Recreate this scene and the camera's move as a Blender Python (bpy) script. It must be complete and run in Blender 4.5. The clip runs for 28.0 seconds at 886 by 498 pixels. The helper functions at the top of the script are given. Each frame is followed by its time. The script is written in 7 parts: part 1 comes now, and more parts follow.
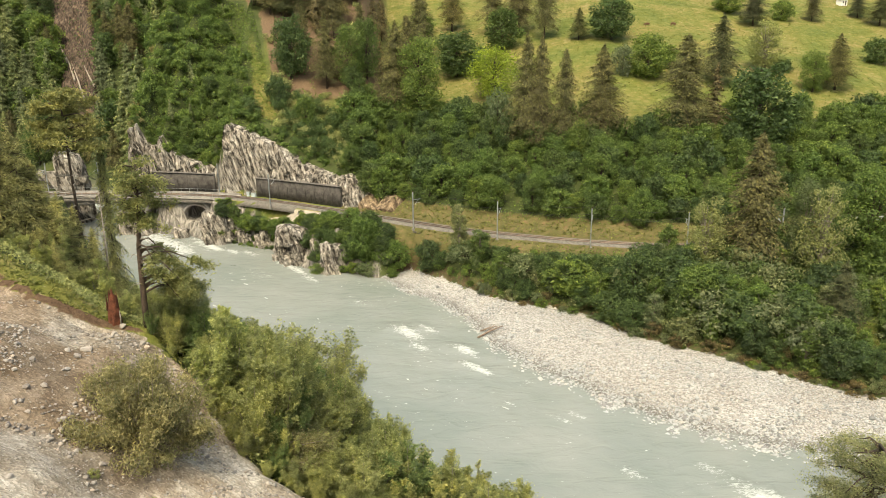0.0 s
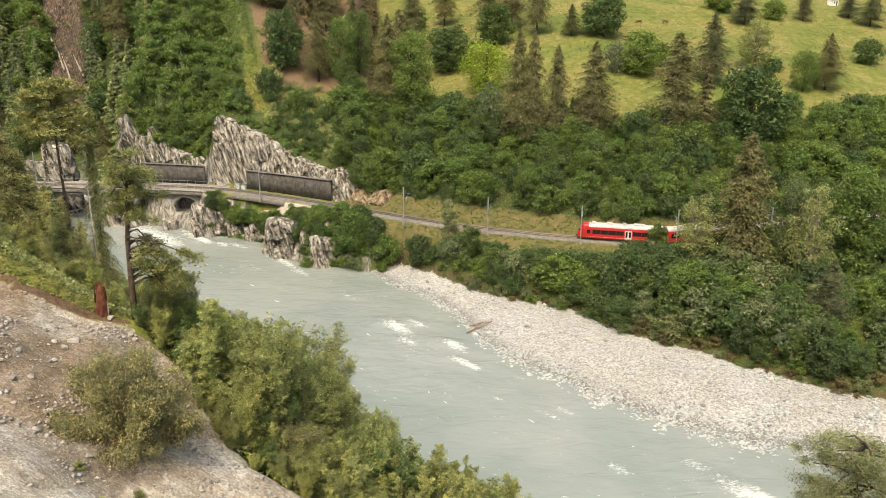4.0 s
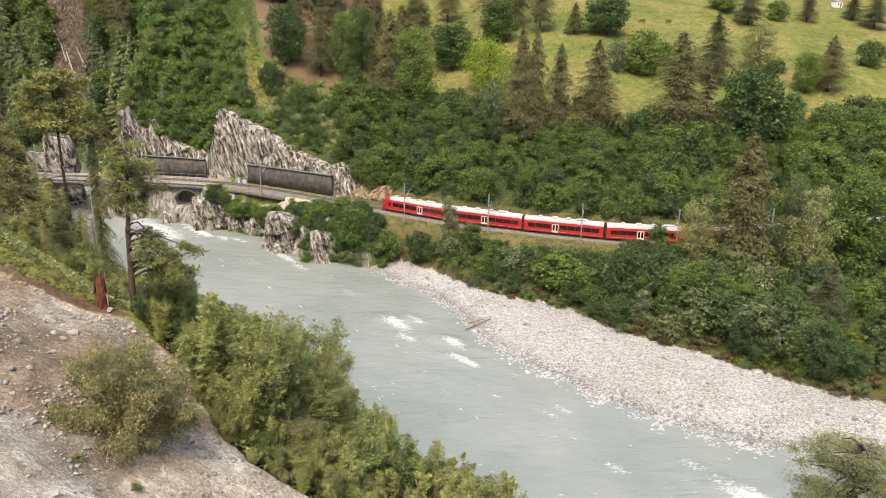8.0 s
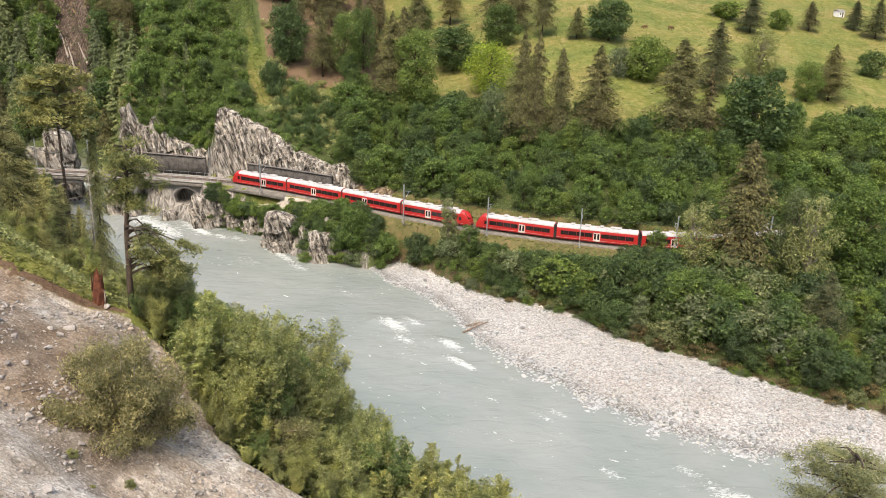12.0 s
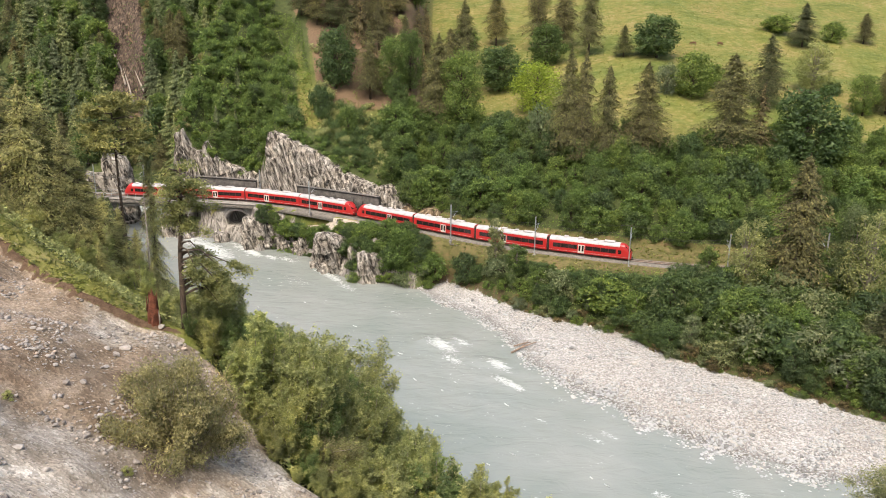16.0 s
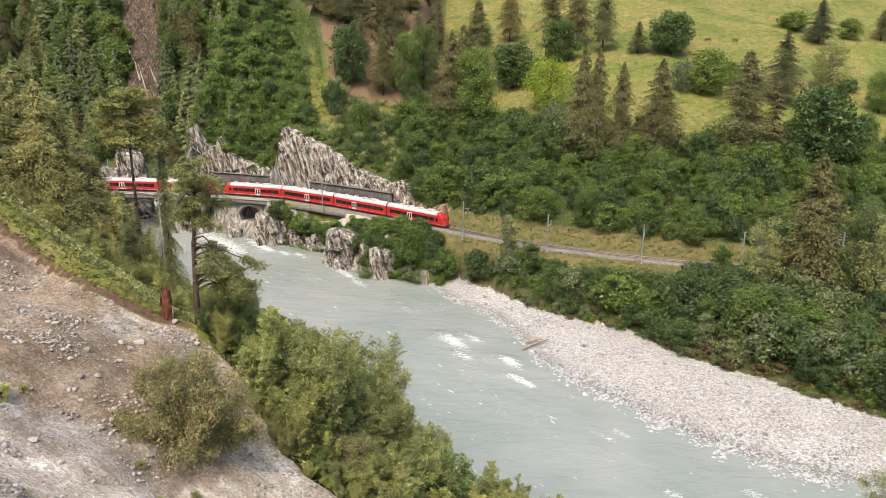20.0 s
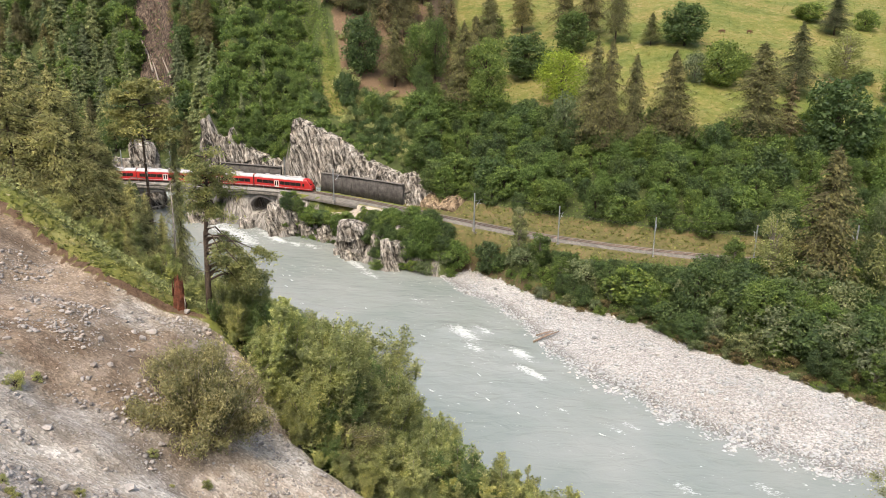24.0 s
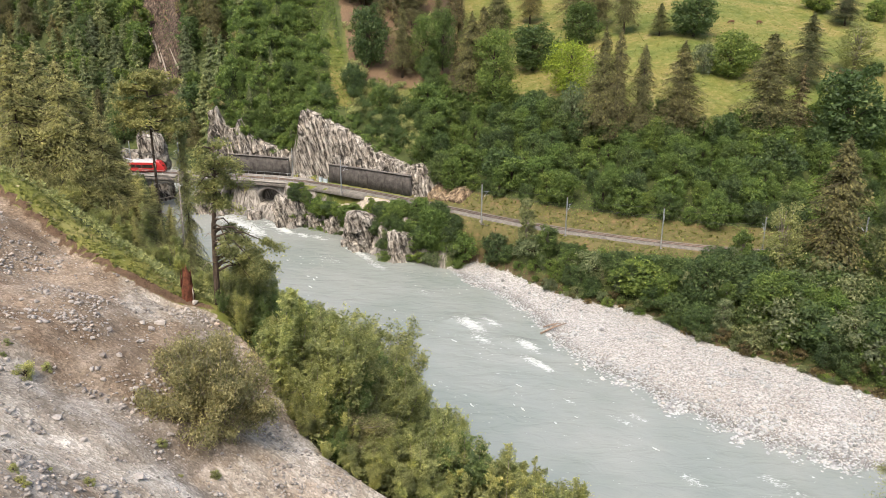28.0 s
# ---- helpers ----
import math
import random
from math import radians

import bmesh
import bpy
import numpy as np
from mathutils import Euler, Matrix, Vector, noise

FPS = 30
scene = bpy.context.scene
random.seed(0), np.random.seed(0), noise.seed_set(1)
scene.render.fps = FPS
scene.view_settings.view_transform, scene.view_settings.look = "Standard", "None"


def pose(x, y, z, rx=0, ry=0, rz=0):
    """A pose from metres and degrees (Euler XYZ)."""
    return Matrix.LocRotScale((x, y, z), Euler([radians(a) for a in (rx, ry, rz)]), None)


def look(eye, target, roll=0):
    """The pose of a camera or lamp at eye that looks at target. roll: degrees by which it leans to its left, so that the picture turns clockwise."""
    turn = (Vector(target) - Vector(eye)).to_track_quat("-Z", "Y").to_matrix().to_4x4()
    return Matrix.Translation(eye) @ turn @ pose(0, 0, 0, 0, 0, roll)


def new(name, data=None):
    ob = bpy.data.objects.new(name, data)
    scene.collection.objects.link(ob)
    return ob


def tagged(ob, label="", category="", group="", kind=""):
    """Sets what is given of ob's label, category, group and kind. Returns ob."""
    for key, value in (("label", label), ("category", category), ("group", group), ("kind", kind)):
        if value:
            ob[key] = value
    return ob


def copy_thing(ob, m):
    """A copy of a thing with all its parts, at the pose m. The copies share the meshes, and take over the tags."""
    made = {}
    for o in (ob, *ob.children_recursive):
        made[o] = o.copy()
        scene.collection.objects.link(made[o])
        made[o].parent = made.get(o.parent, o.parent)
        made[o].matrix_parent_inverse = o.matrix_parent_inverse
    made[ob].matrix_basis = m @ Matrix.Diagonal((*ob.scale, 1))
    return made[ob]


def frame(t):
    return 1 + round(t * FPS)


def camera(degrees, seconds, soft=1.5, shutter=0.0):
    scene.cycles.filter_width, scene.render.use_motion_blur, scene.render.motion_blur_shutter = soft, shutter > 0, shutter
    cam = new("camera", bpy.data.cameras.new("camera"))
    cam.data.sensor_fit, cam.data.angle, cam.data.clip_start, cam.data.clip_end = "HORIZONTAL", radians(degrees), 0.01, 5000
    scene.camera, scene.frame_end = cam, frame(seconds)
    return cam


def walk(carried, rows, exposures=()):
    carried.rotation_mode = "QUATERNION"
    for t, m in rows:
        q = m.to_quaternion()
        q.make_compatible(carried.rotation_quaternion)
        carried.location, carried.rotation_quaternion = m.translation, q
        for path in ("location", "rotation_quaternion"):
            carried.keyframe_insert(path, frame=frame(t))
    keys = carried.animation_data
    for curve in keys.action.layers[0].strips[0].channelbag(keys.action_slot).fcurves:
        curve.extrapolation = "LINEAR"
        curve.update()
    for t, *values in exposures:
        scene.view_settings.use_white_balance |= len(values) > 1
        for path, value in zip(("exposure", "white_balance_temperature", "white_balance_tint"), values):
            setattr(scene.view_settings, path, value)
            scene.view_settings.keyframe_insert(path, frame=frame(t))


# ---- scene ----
EYE = (0.0, 0.0, 53.29)
cam = camera(58.44, 28.0, 0.7)
# seconds, turn to the right, tilt, lean
TURNS = [
(0, 3.14, -17.51, -0.65), (0.5, 3.40, -17.53, -0.52), (1, 3.48, -17.52, -0.21), (1.5, 3.59, -17.52, -0.16), (2, 3.75, -17.57, -0.05), (2.5, 3.87, -17.74, 0.03), (3, 3.99, -17.91, 0.17), (3.5, 3.93, -17.88, 0.19),
(5.5, 3.85, -17.90, 0.21), (6, 3.82, -17.90, 0.21), (6.5, 3.87, -17.99, 0.15), (7, 3.85, -18.12, 0.34), (7.5, 3.85, -18.11, 0.68), (8, 3.88, -18.12, 0.98), (8.5, 3.90, -18.14, 1.18), (9, 3.91, -18.13, 1.42), (9.5, 3.91, -18.17, 1.59), (10, 3.91, -18.18, 1.63), (10.5, 3.94, -18.20, 1.73), (11, 3.97, -18.17, 1.94), (11.5, 3.99, -18.03, 1.99), (12, 3.99, -17.95, 2.01), (12.5, 3.99, -17.90, 2.23),
(14.5, 1.71, -16.78, 1.03), (15, 1.24, -16.78, 0.84), (15.5, 1.12, -16.75, 0.79), (16, 0.37, -16.59, 0.59), (16.5, 0.00, -16.57, 0.54), (17, 0.01, -16.57, 0.54), (17.5, 0.01, -16.58, 0.57), (18, -0.10, -16.58, 0.62), (18.5, -0.19, -16.59, 0.64), (19, -0.34, -16.59, 0.66), (19.5, -0.43, -16.70, 0.64), (20, -0.55, -16.85, 0.62), (20.5, -0.69, -17.08, 0.56), (21, -0.74, -17.13, 0.56), (21.5, -0.75, -17.24, 0.59),
(23.5, -0.91, -17.31, 0.75), (24, -1.37, -17.46, 0.66), (24.5, -1.58, -17.77, 0.60), (25, -1.57, -17.82, 0.59), (25.5, -1.57, -17.90, 0.65), (26, -1.65, -17.91, 0.61), (26.5, -1.69, -18.00, 0.52), (27, -1.76, -18.05, 0.52), (27.5, -1.80, -18.08, 0.53), (28, -1.92, -18.08, 0.57)]


def gaze(turn, tilt, lean):
    a, b = radians(turn), radians(tilt)
    way = Vector((math.sin(a) * math.cos(b), math.cos(a) * math.cos(b), math.sin(b)))
    return look(EYE, Vector(EYE) + 100 * way, lean)


walk(cam, [(t, gaze(a, b, c)) for t, a, b, c in TURNS],
     exposures=[(0, 1.21, 7800, 1), (3.5, 1.21, 7650, 3), (6, 1.21, 6950, 9), (12, 1.21, 6850, 10), (28, 1.21, 6750, 10)])

# ---- sky and sun: a bright, hazy, clouded day ----
world = bpy.data.worlds.new("sky")
scene.world = world
world.use_nodes = True
wn = world.node_tree
wn.nodes.clear()
w_out = wn.nodes.new("ShaderNodeOutputWorld")
w_bg = wn.nodes.new("ShaderNodeBackground")
w_sky = wn.nodes.new("ShaderNodeTexSky")
w_sky.sky_type = "NISHITA"
w_sky.sun_disc = False
w_sky.sun_elevation, w_sky.sun_rotation = radians(56), radians(198)
w_sky.air_density, w_sky.dust_density, w_sky.ozone_density = 1.0, 4.0, 0.6
w_bg.inputs["Strength"].default_value = 0.15
wn.links.new(w_sky.outputs[0], w_bg.inputs[0])
wn.links.new(w_bg.outputs[0], w_out.inputs[0])
sun = new("sun", bpy.data.lights.new("sun", "SUN"))
sun.data.energy, sun.data.angle, sun.data.color = 1.5, radians(24), (1.0, 0.95, 0.86)
SUN_FROM = Vector((-0.20, -0.62, 0.97))
sun.matrix_world = look(SUN_FROM * 300, (0, 0, 0))


# ---- materials ----
def shader(name):
    m = bpy.data.materials.new(name)
    m.use_nodes = True
    nt = m.node_tree
    nt.nodes.clear()
    out = nt.nodes.new("ShaderNodeOutputMaterial")
    return m, nt, out


def node(nt, kind, **sets):
    n = nt.nodes.new("ShaderNode" + kind)
    for k, v in sets.items():
        n.inputs[k].default_value = v
    return n


def noise_node(nt, coord, scale, detail=4.0, rough=0.6, distort=0.0):
    n = node(nt, "TexNoise", Scale=scale, Detail=detail, Roughness=rough, Distortion=distort)
    nt.links.new(coord, n.inputs["Vector"])
    return n.outputs["Fac"]


def ramp(nt, fac, stops):
    r = nt.nodes.new("ShaderNodeValToRGB")
    els = r.color_ramp.elements
    while len(els) < len(stops):
        els.new(0.5)
    for e, (p, c) in zip(els, stops):
        e.position, e.color = p, (*c, 1) if len(c) == 3 else c
    nt.links.new(fac, r.inputs[0])
    return r.outputs[0]


def mix(nt, fac, a, b, blend="MIX"):
    n = nt.nodes.new("ShaderNodeMix")
    n.data_type, n.blend_type = "RGBA", blend
    for sock, v in ((n.inputs[0], fac), (n.inputs[6], a), (n.inputs[7], b)):
        if isinstance(v, (int, float)):
            sock.default_value = v
        elif isinstance(v, tuple):
            sock.default_value = (*v, 1)
        else:
            nt.links.new(v, sock)
    return n.outputs[2]


def math_node(nt, op, a, b=0.0, clamp=False):
    n = nt.nodes.new("ShaderNodeMath")
    n.operation, n.use_clamp = op, clamp
    for sock, v in ((n.inputs[0], a), (n.inputs[1], b)):
        if isinstance(v, (int, float)):
            sock.default_value = v
        else:
            nt.links.new(v, sock)
    return n.outputs[0]


def finish(nt, out, colour, rough=0.8, metal=0.0, bump=None, strength=0.3, distance=0.1, spec=0.3):
    b = nt.nodes.new("ShaderNodeBsdfPrincipled")
    for sock, v in ((b.inputs["Base Color"], colour), (b.inputs["Roughness"], rough)):
        if isinstance(v, (int, float)):
            sock.default_value = v
        elif isinstance(v, tuple):
            sock.default_value = (*v, 1)
        else:
            nt.links.new(v, sock)
    b.inputs["Metallic"].default_value = metal
    b.inputs["Specular IOR Level"].default_value = spec
    if bump is not None:
        bn = node(nt, "Bump", Strength=strength, Distance=distance)
        nt.links.new(bump, bn.inputs["Height"])
        nt.links.new(bn.outputs[0], b.inputs["Normal"])
    nt.links.new(b.outputs[0], out.inputs[0])
    return b


def place(nt):
    return nt.nodes.new("ShaderNodeNewGeometry").outputs["Position"]


def plain(name, colour, rough=0.6, metal=0.0, vary=0.25, scale=2.0, spec=0.3, bump=0.1):
    """A paint, metal or stone with grain and patches round one colour."""
    m, nt, out = shader(name)
    co = nt.nodes.new("ShaderNodeTexCoord").outputs["Object"]
    a = noise_node(nt, co, scale, 5)
    b = noise_node(nt, co, scale * 9, 3)
    lo = tuple(c * (1 - vary) for c in colour)
    hi = tuple(min(1, c * (1 + vary)) for c in colour)
    c1 = ramp(nt, a, [(0.3, lo), (0.7, hi)])
    c2 = ramp(nt, b, [(0.35, (1 - vary,) * 3), (0.65, (1, 1, 1))])
    finish(nt, out, mix(nt, 0.7, c1, c2, "MULTIPLY"), rough, metal, b, bump, 0.05, spec)
    return m


def foliage(name, dark, light, vary=0.75, through_light=0.45, rough=0.6):
    """Leaves: each leaf and each plant a little different, light passing through."""
    m, nt, out = shader(name)
    geo = nt.nodes.new("ShaderNodeNewGeometry")
    info = nt.nodes.new("ShaderNodeObjectInfo")
    c = ramp(nt, geo.outputs["Random Per Island"], [(0.0, dark), (0.75, tuple((a + b) / 2 for a, b in zip(dark, light))), (1.0, light)])
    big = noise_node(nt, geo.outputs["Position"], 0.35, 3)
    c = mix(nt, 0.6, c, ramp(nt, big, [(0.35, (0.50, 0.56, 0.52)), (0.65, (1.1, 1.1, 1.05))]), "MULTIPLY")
    # shaded gaps and lit tufts within a crown, put into the leaf colour by noise
    clump_shade = noise_node(nt, geo.outputs["Position"], 1.15, 2, 0.5)
    c = mix(nt, 0.7, c, ramp(nt, clump_shade, [(0.36, (0.42, 0.46, 0.44)), (0.50, (0.95, 0.96, 0.92)), (0.64, (1.40, 1.36, 1.18))]), "MULTIPLY")
    tree = ramp(nt, info.outputs["Random"], [(0.0, (0.55, 0.60, 0.66)), (0.3, (0.95, 0.98, 0.85)), (0.6, (0.75, 0.88, 0.76)), (0.8, (1.12, 1.14, 0.9)), (1.0, (1.2, 1.14, 0.85))])
    c = mix(nt, vary, c, tree, "MULTIPLY")
    d = node(nt, "BsdfDiffuse", Roughness=0.5)
    tr = nt.nodes.new("ShaderNodeBsdfTranslucent")
    nt.links.new(c, d.inputs[0])
    nt.links.new(mix(nt, 0.5, c, (0.10, 0.13, 0.02), "ADD"), tr.inputs[0])
    gl = node(nt, "BsdfGlossy", Roughness=rough)
    gl.inputs[0].default_value = (0.5, 0.55, 0.5, 1)
    m1 = node(nt, "MixShader", Fac=through_light)
    nt.links.new(d.outputs[0], m1.inputs[1])
    nt.links.new(tr.outputs[0], m1.inputs[2])
    m2 = node(nt, "MixShader", Fac=0.04)
    nt.links.new(m1.outputs[0], m2.inputs[1])
    nt.links.new(gl.outputs[0], m2.inputs[2])
    nt.links.new(m2.outputs[0], out.inputs[0])
    return m


def ground_material():
    m, nt, out = shader("ground")
    p = place(nt)

    def mask(name):
        a = nt.nodes.new("ShaderNodeAttribute")
        a.attribute_name = name
        return a.outputs["Fac"]
    fine, mid, wide = noise_node(nt, p, 3.0, 6, 0.7), noise_node(nt, p, 0.45, 5, 0.65), noise_node(nt, p, 0.06, 4, 0.6)
    rough_edge = math_node(nt, "SUBTRACT", fine, 0.5)

    def edged(name):
        v = math_node(nt, "ADD", mask(name), math_node(nt, "MULTIPLY", rough_edge, 0.7))
        return ramp(nt, v, [(0.42, (0, 0, 0)), (0.58, (1, 1, 1))])
    meadow = ramp(nt, mid, [(0.25, (0.088, 0.100, 0.024)), (0.5, (0.145, 0.143, 0.040)), (0.72, (0.228, 0.196, 0.092))])
    meadow = mix(nt, 0.75, meadow, ramp(nt, wide, [(0.36, (0.46, 0.68, 0.40)), (0.48, (0.84, 0.92, 0.72)), (0.62, (1.18, 1.02, 1.08))]), "MULTIPLY")
    spots = ramp(nt, noise_node(nt, p, 1.6, 2, 0.5), [(0.66, (0, 0, 0)), (0.74, (1, 1, 1))])
    meadow = mix(nt, math_node(nt, "MULTIPLY", spots, 0.5), meadow, (0.42, 0.36, 0.24))
    forest = ramp(nt, mid, [(0.3, (0.030, 0.040, 0.014)), (0.6, (0.065, 0.080, 0.026)), (0.8, (0.110, 0.085, 0.042))])
    # pale limestone scree: brown dust, grey rubble, pale streaks down the slope
    vor = node(nt, "TexVoronoi", Scale=7.5, Randomness=1.0)
    nt.links.new(p, vor.inputs["Vector"])
    vsep = nt.nodes.new("ShaderNodeSeparateColor")
    nt.links.new(vor.outputs["Color"], vsep.inputs[0])
    scree = ramp(nt, mid, [(0.28, (0.170, 0.143, 0.114)), (0.48, (0.250, 0.224, 0.190)), (0.62, (0.340, 0.320, 0.292))])
    scree = mix(nt, 0.75, scree, ramp(nt, vsep.outputs[0], [(0.0, (0.55, 0.53, 0.5)), (0.6, (0.95, 0.93, 0.9)), (1.0, (1.4, 1.38, 1.35))]), "MULTIPLY")
    scree = mix(nt, 0.8, scree, ramp(nt, noise_node(nt, p, 0.13, 4, 0.6, 0.8), [(0.40, (0.72, 0.62, 0.53)), (0.50, (0.90, 0.85, 0.79)), (0.60, (1.12, 1.09, 1.05))]), "MULTIPLY")
    scree = mix(nt, math_node(nt, "MULTIPLY", edged("brown"), 0.9), scree, mix(nt, 1.0, scree, (0.80, 0.70, 0.61), "MULTIPLY"))
    scree = mix(nt, math_node(nt, "MULTIPLY", edged("pale"), 0.8), scree, mix(nt, 1.0, scree, (1.72, 1.74, 1.75), "MULTIPLY"))
    vor2 = node(nt, "TexVoronoi", Scale=3.6, Randomness=1.0)
    nt.links.new(p, vor2.inputs["Vector"])
    vs2 = nt.nodes.new("ShaderNodeSeparateColor")
    nt.links.new(vor2.outputs["Color"], vs2.inputs[0])
    bar = ramp(nt, vs2.outputs[0], [(0.0, (0.20, 0.19, 0.175)), (0.5, (0.34, 0.325, 0.305)), (1.0, (0.50, 0.485, 0.465))])
    bar = mix(nt, 0.6, bar, ramp(nt, wide, [(0.35, (0.75, 0.7, 0.64)), (0.6, (1.05, 1.05, 1.05))]), "MULTIPLY")
    soil = ramp(nt, fine, [(0.3, (0.045, 0.027, 0.016)), (0.7, (0.130, 0.085, 0.055))])
    dry = ramp(nt, mid, [(0.3, (0.066, 0.072, 0.021)), (0.55, (0.125, 0.106, 0.044)), (0.75, (0.185, 0.118, 0.066))])
    c = mix(nt, edged("forest"), meadow, forest)
    litter = ramp(nt, fine, [(0.3, (0.070, 0.046, 0.027)), (0.55, (0.150, 0.100, 0.060)), (0.75, (0.240, 0.170, 0.110))])
    c = mix(nt, edged("litter"), c, litter)
    c = mix(nt, edged("dry"), c, dry)
    c = mix(nt, edged("bar"), c, bar)
    c = mix(nt, edged("scree"), c, scree)
    rmp = node(nt, "Mapping")
    nt.links.new(p, rmp.inputs["Vector"])
    rmp.vector_type = "TEXTURE"
    rmp.inputs["Rotation"].default_value = (0, radians(-22), radians(-33))
    rmp.inputs["Scale"].default_value = (0.6, 1.0, 3.0)
    rk = ramp(nt, noise_node(nt, rmp.outputs[0], 0.6, 6, 0.72, 0.9), [(0.36, (0.045, 0.039, 0.033)), (0.48, (0.16, 0.145, 0.125)), (0.56, (0.30, 0.275, 0.24)), (0.72, (0.36, 0.33, 0.29))])
    rk = mix(nt, math_node(nt, "MULTIPLY", spots, 0.6), rk, (0.10, 0.12, 0.04))
    c = mix(nt, edged("stony"), c, rk)
    c = mix(nt, edged("soil"), c, soil)
    c = mix(nt, math_node(nt, "MULTIPLY", mask("wet"), 0.75), c, (0.10, 0.095, 0.085))
    h = math_node(nt, "ADD", math_node(nt, "MULTIPLY", vor.outputs["Distance"], 0.5), fine)
    finish(nt, out, c, 0.92, 0, h, 0.4, 0.2, 0.15)
    return m


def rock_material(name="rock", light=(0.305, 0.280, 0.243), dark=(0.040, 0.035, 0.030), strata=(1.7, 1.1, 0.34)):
    m, nt, out = shader(name)
    p = place(nt)
    mp = node(nt, "Mapping")
    nt.links.new(p, mp.inputs["Vector"])
    mp.vector_type = "TEXTURE"
    mp.inputs["Rotation"].default_value = (0, radians(-22), radians(-33))
    mp.inputs["Scale"].default_value = tuple(1 / s for s in strata)
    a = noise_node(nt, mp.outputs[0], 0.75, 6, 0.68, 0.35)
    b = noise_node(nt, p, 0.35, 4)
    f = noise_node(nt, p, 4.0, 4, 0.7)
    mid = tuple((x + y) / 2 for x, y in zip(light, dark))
    # noise lows carry the cracks' shade as colour; highs are the rock's white streaks
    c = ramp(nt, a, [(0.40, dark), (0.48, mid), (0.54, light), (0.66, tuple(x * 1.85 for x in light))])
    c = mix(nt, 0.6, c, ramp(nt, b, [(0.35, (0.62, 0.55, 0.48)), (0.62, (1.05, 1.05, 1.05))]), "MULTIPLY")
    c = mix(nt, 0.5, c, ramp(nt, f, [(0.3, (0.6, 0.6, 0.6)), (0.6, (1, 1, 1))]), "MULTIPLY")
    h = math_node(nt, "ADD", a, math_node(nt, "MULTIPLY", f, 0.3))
    finish(nt, out, c, 0.9, 0, h, 0.9, 0.5, 0.15)
    return m


def water_material():
    m, nt, out = shader("river_water")
    p = place(nt)
    mp = node(nt, "Mapping")
    nt.links.new(p, mp.inputs["Vector"])
    mp.inputs["Rotation"].default_value = (0, 0, radians(38))
    mp.inputs["Scale"].default_value = (0.45, 1.0, 1.0)
    wave = noise_node(nt, mp.outputs[0], 0.42, 4, 0.55, 0.9)
    small = noise_node(nt, p, 3.0, 3, 0.6, 0.3)
    wide = noise_node(nt, p, 0.05, 3)
    c = ramp(nt, wide, [(0.35, (0.192, 0.216, 0.194)), (0.65, (0.244, 0.258, 0.236))])
    a = nt.nodes.new("ShaderNodeAttribute")
    a.attribute_name = "foam"
    streak = noise_node(nt, mp.outputs[0], 1.3, 6, 0.75, 1.2)
    broken = noise_node(nt, mp.outputs[0], 3.2, 5, 0.7, 0.8)
    fm = math_node(nt, "ADD", math_node(nt, "MULTIPLY", a.outputs["Fac"], 0.62), math_node(nt, "ADD", math_node(nt, "MULTIPLY", streak, 0.62), math_node(nt, "MULTIPLY", broken, 0.38)))
    fm = ramp(nt, fm, [(0.665, (0, 0, 0)), (0.76, (0.45, 0.45, 0.45)), (0.92, (1, 1, 1))])
    fleck = ramp(nt, noise_node(nt, mp.outputs[0], 1.9, 3, 0.6, 0.4), [(0.665, (0, 0, 0)), (0.75, (0.7, 0.7, 0.7))])
    patch = ramp(nt, noise_node(nt, p, 0.11, 2), [(0.46, (0, 0, 0)), (0.62, (1, 1, 1))])
    fm = mix(nt, 1.0, fm, mix(nt, 1.0, fleck, patch, "MULTIPLY"), "ADD")
    c = mix(nt, fm, c, (0.64, 0.66, 0.63))
    r = math_node(nt, "ADD", math_node(nt, "MULTIPLY", fm, 0.4), 0.22)
    h = math_node(nt, "ADD", wave, math_node(nt, "MULTIPLY", small, 0.10))
    finish(nt, out, c, r, 0, h, 0.42, 0.6, 0.5)
    return m


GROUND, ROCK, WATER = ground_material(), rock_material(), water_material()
BARK = plain("bark", (0.085, 0.062, 0.045), 0.95, vary=0.5, scale=3.0, bump=0.6)
PALE_BARK = plain("pale_bark", (0.30, 0.26, 0.21), 0.9, vary=0.45, scale=3.0, bump=0.5)
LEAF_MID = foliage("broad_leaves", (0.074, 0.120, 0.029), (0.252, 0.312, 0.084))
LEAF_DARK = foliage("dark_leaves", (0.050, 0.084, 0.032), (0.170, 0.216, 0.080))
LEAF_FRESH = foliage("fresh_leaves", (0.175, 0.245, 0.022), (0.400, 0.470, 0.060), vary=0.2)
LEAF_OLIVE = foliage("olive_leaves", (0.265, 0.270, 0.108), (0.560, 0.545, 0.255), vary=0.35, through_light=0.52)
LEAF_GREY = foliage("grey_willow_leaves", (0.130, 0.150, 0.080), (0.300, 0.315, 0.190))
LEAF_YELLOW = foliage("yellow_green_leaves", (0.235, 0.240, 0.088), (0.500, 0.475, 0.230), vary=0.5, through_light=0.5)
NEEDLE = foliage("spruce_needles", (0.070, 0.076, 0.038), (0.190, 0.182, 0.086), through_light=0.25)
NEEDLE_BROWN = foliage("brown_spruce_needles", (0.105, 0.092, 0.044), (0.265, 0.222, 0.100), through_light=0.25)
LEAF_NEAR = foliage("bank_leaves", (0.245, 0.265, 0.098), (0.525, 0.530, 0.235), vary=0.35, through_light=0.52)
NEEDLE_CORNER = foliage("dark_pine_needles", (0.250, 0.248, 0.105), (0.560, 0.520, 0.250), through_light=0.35)
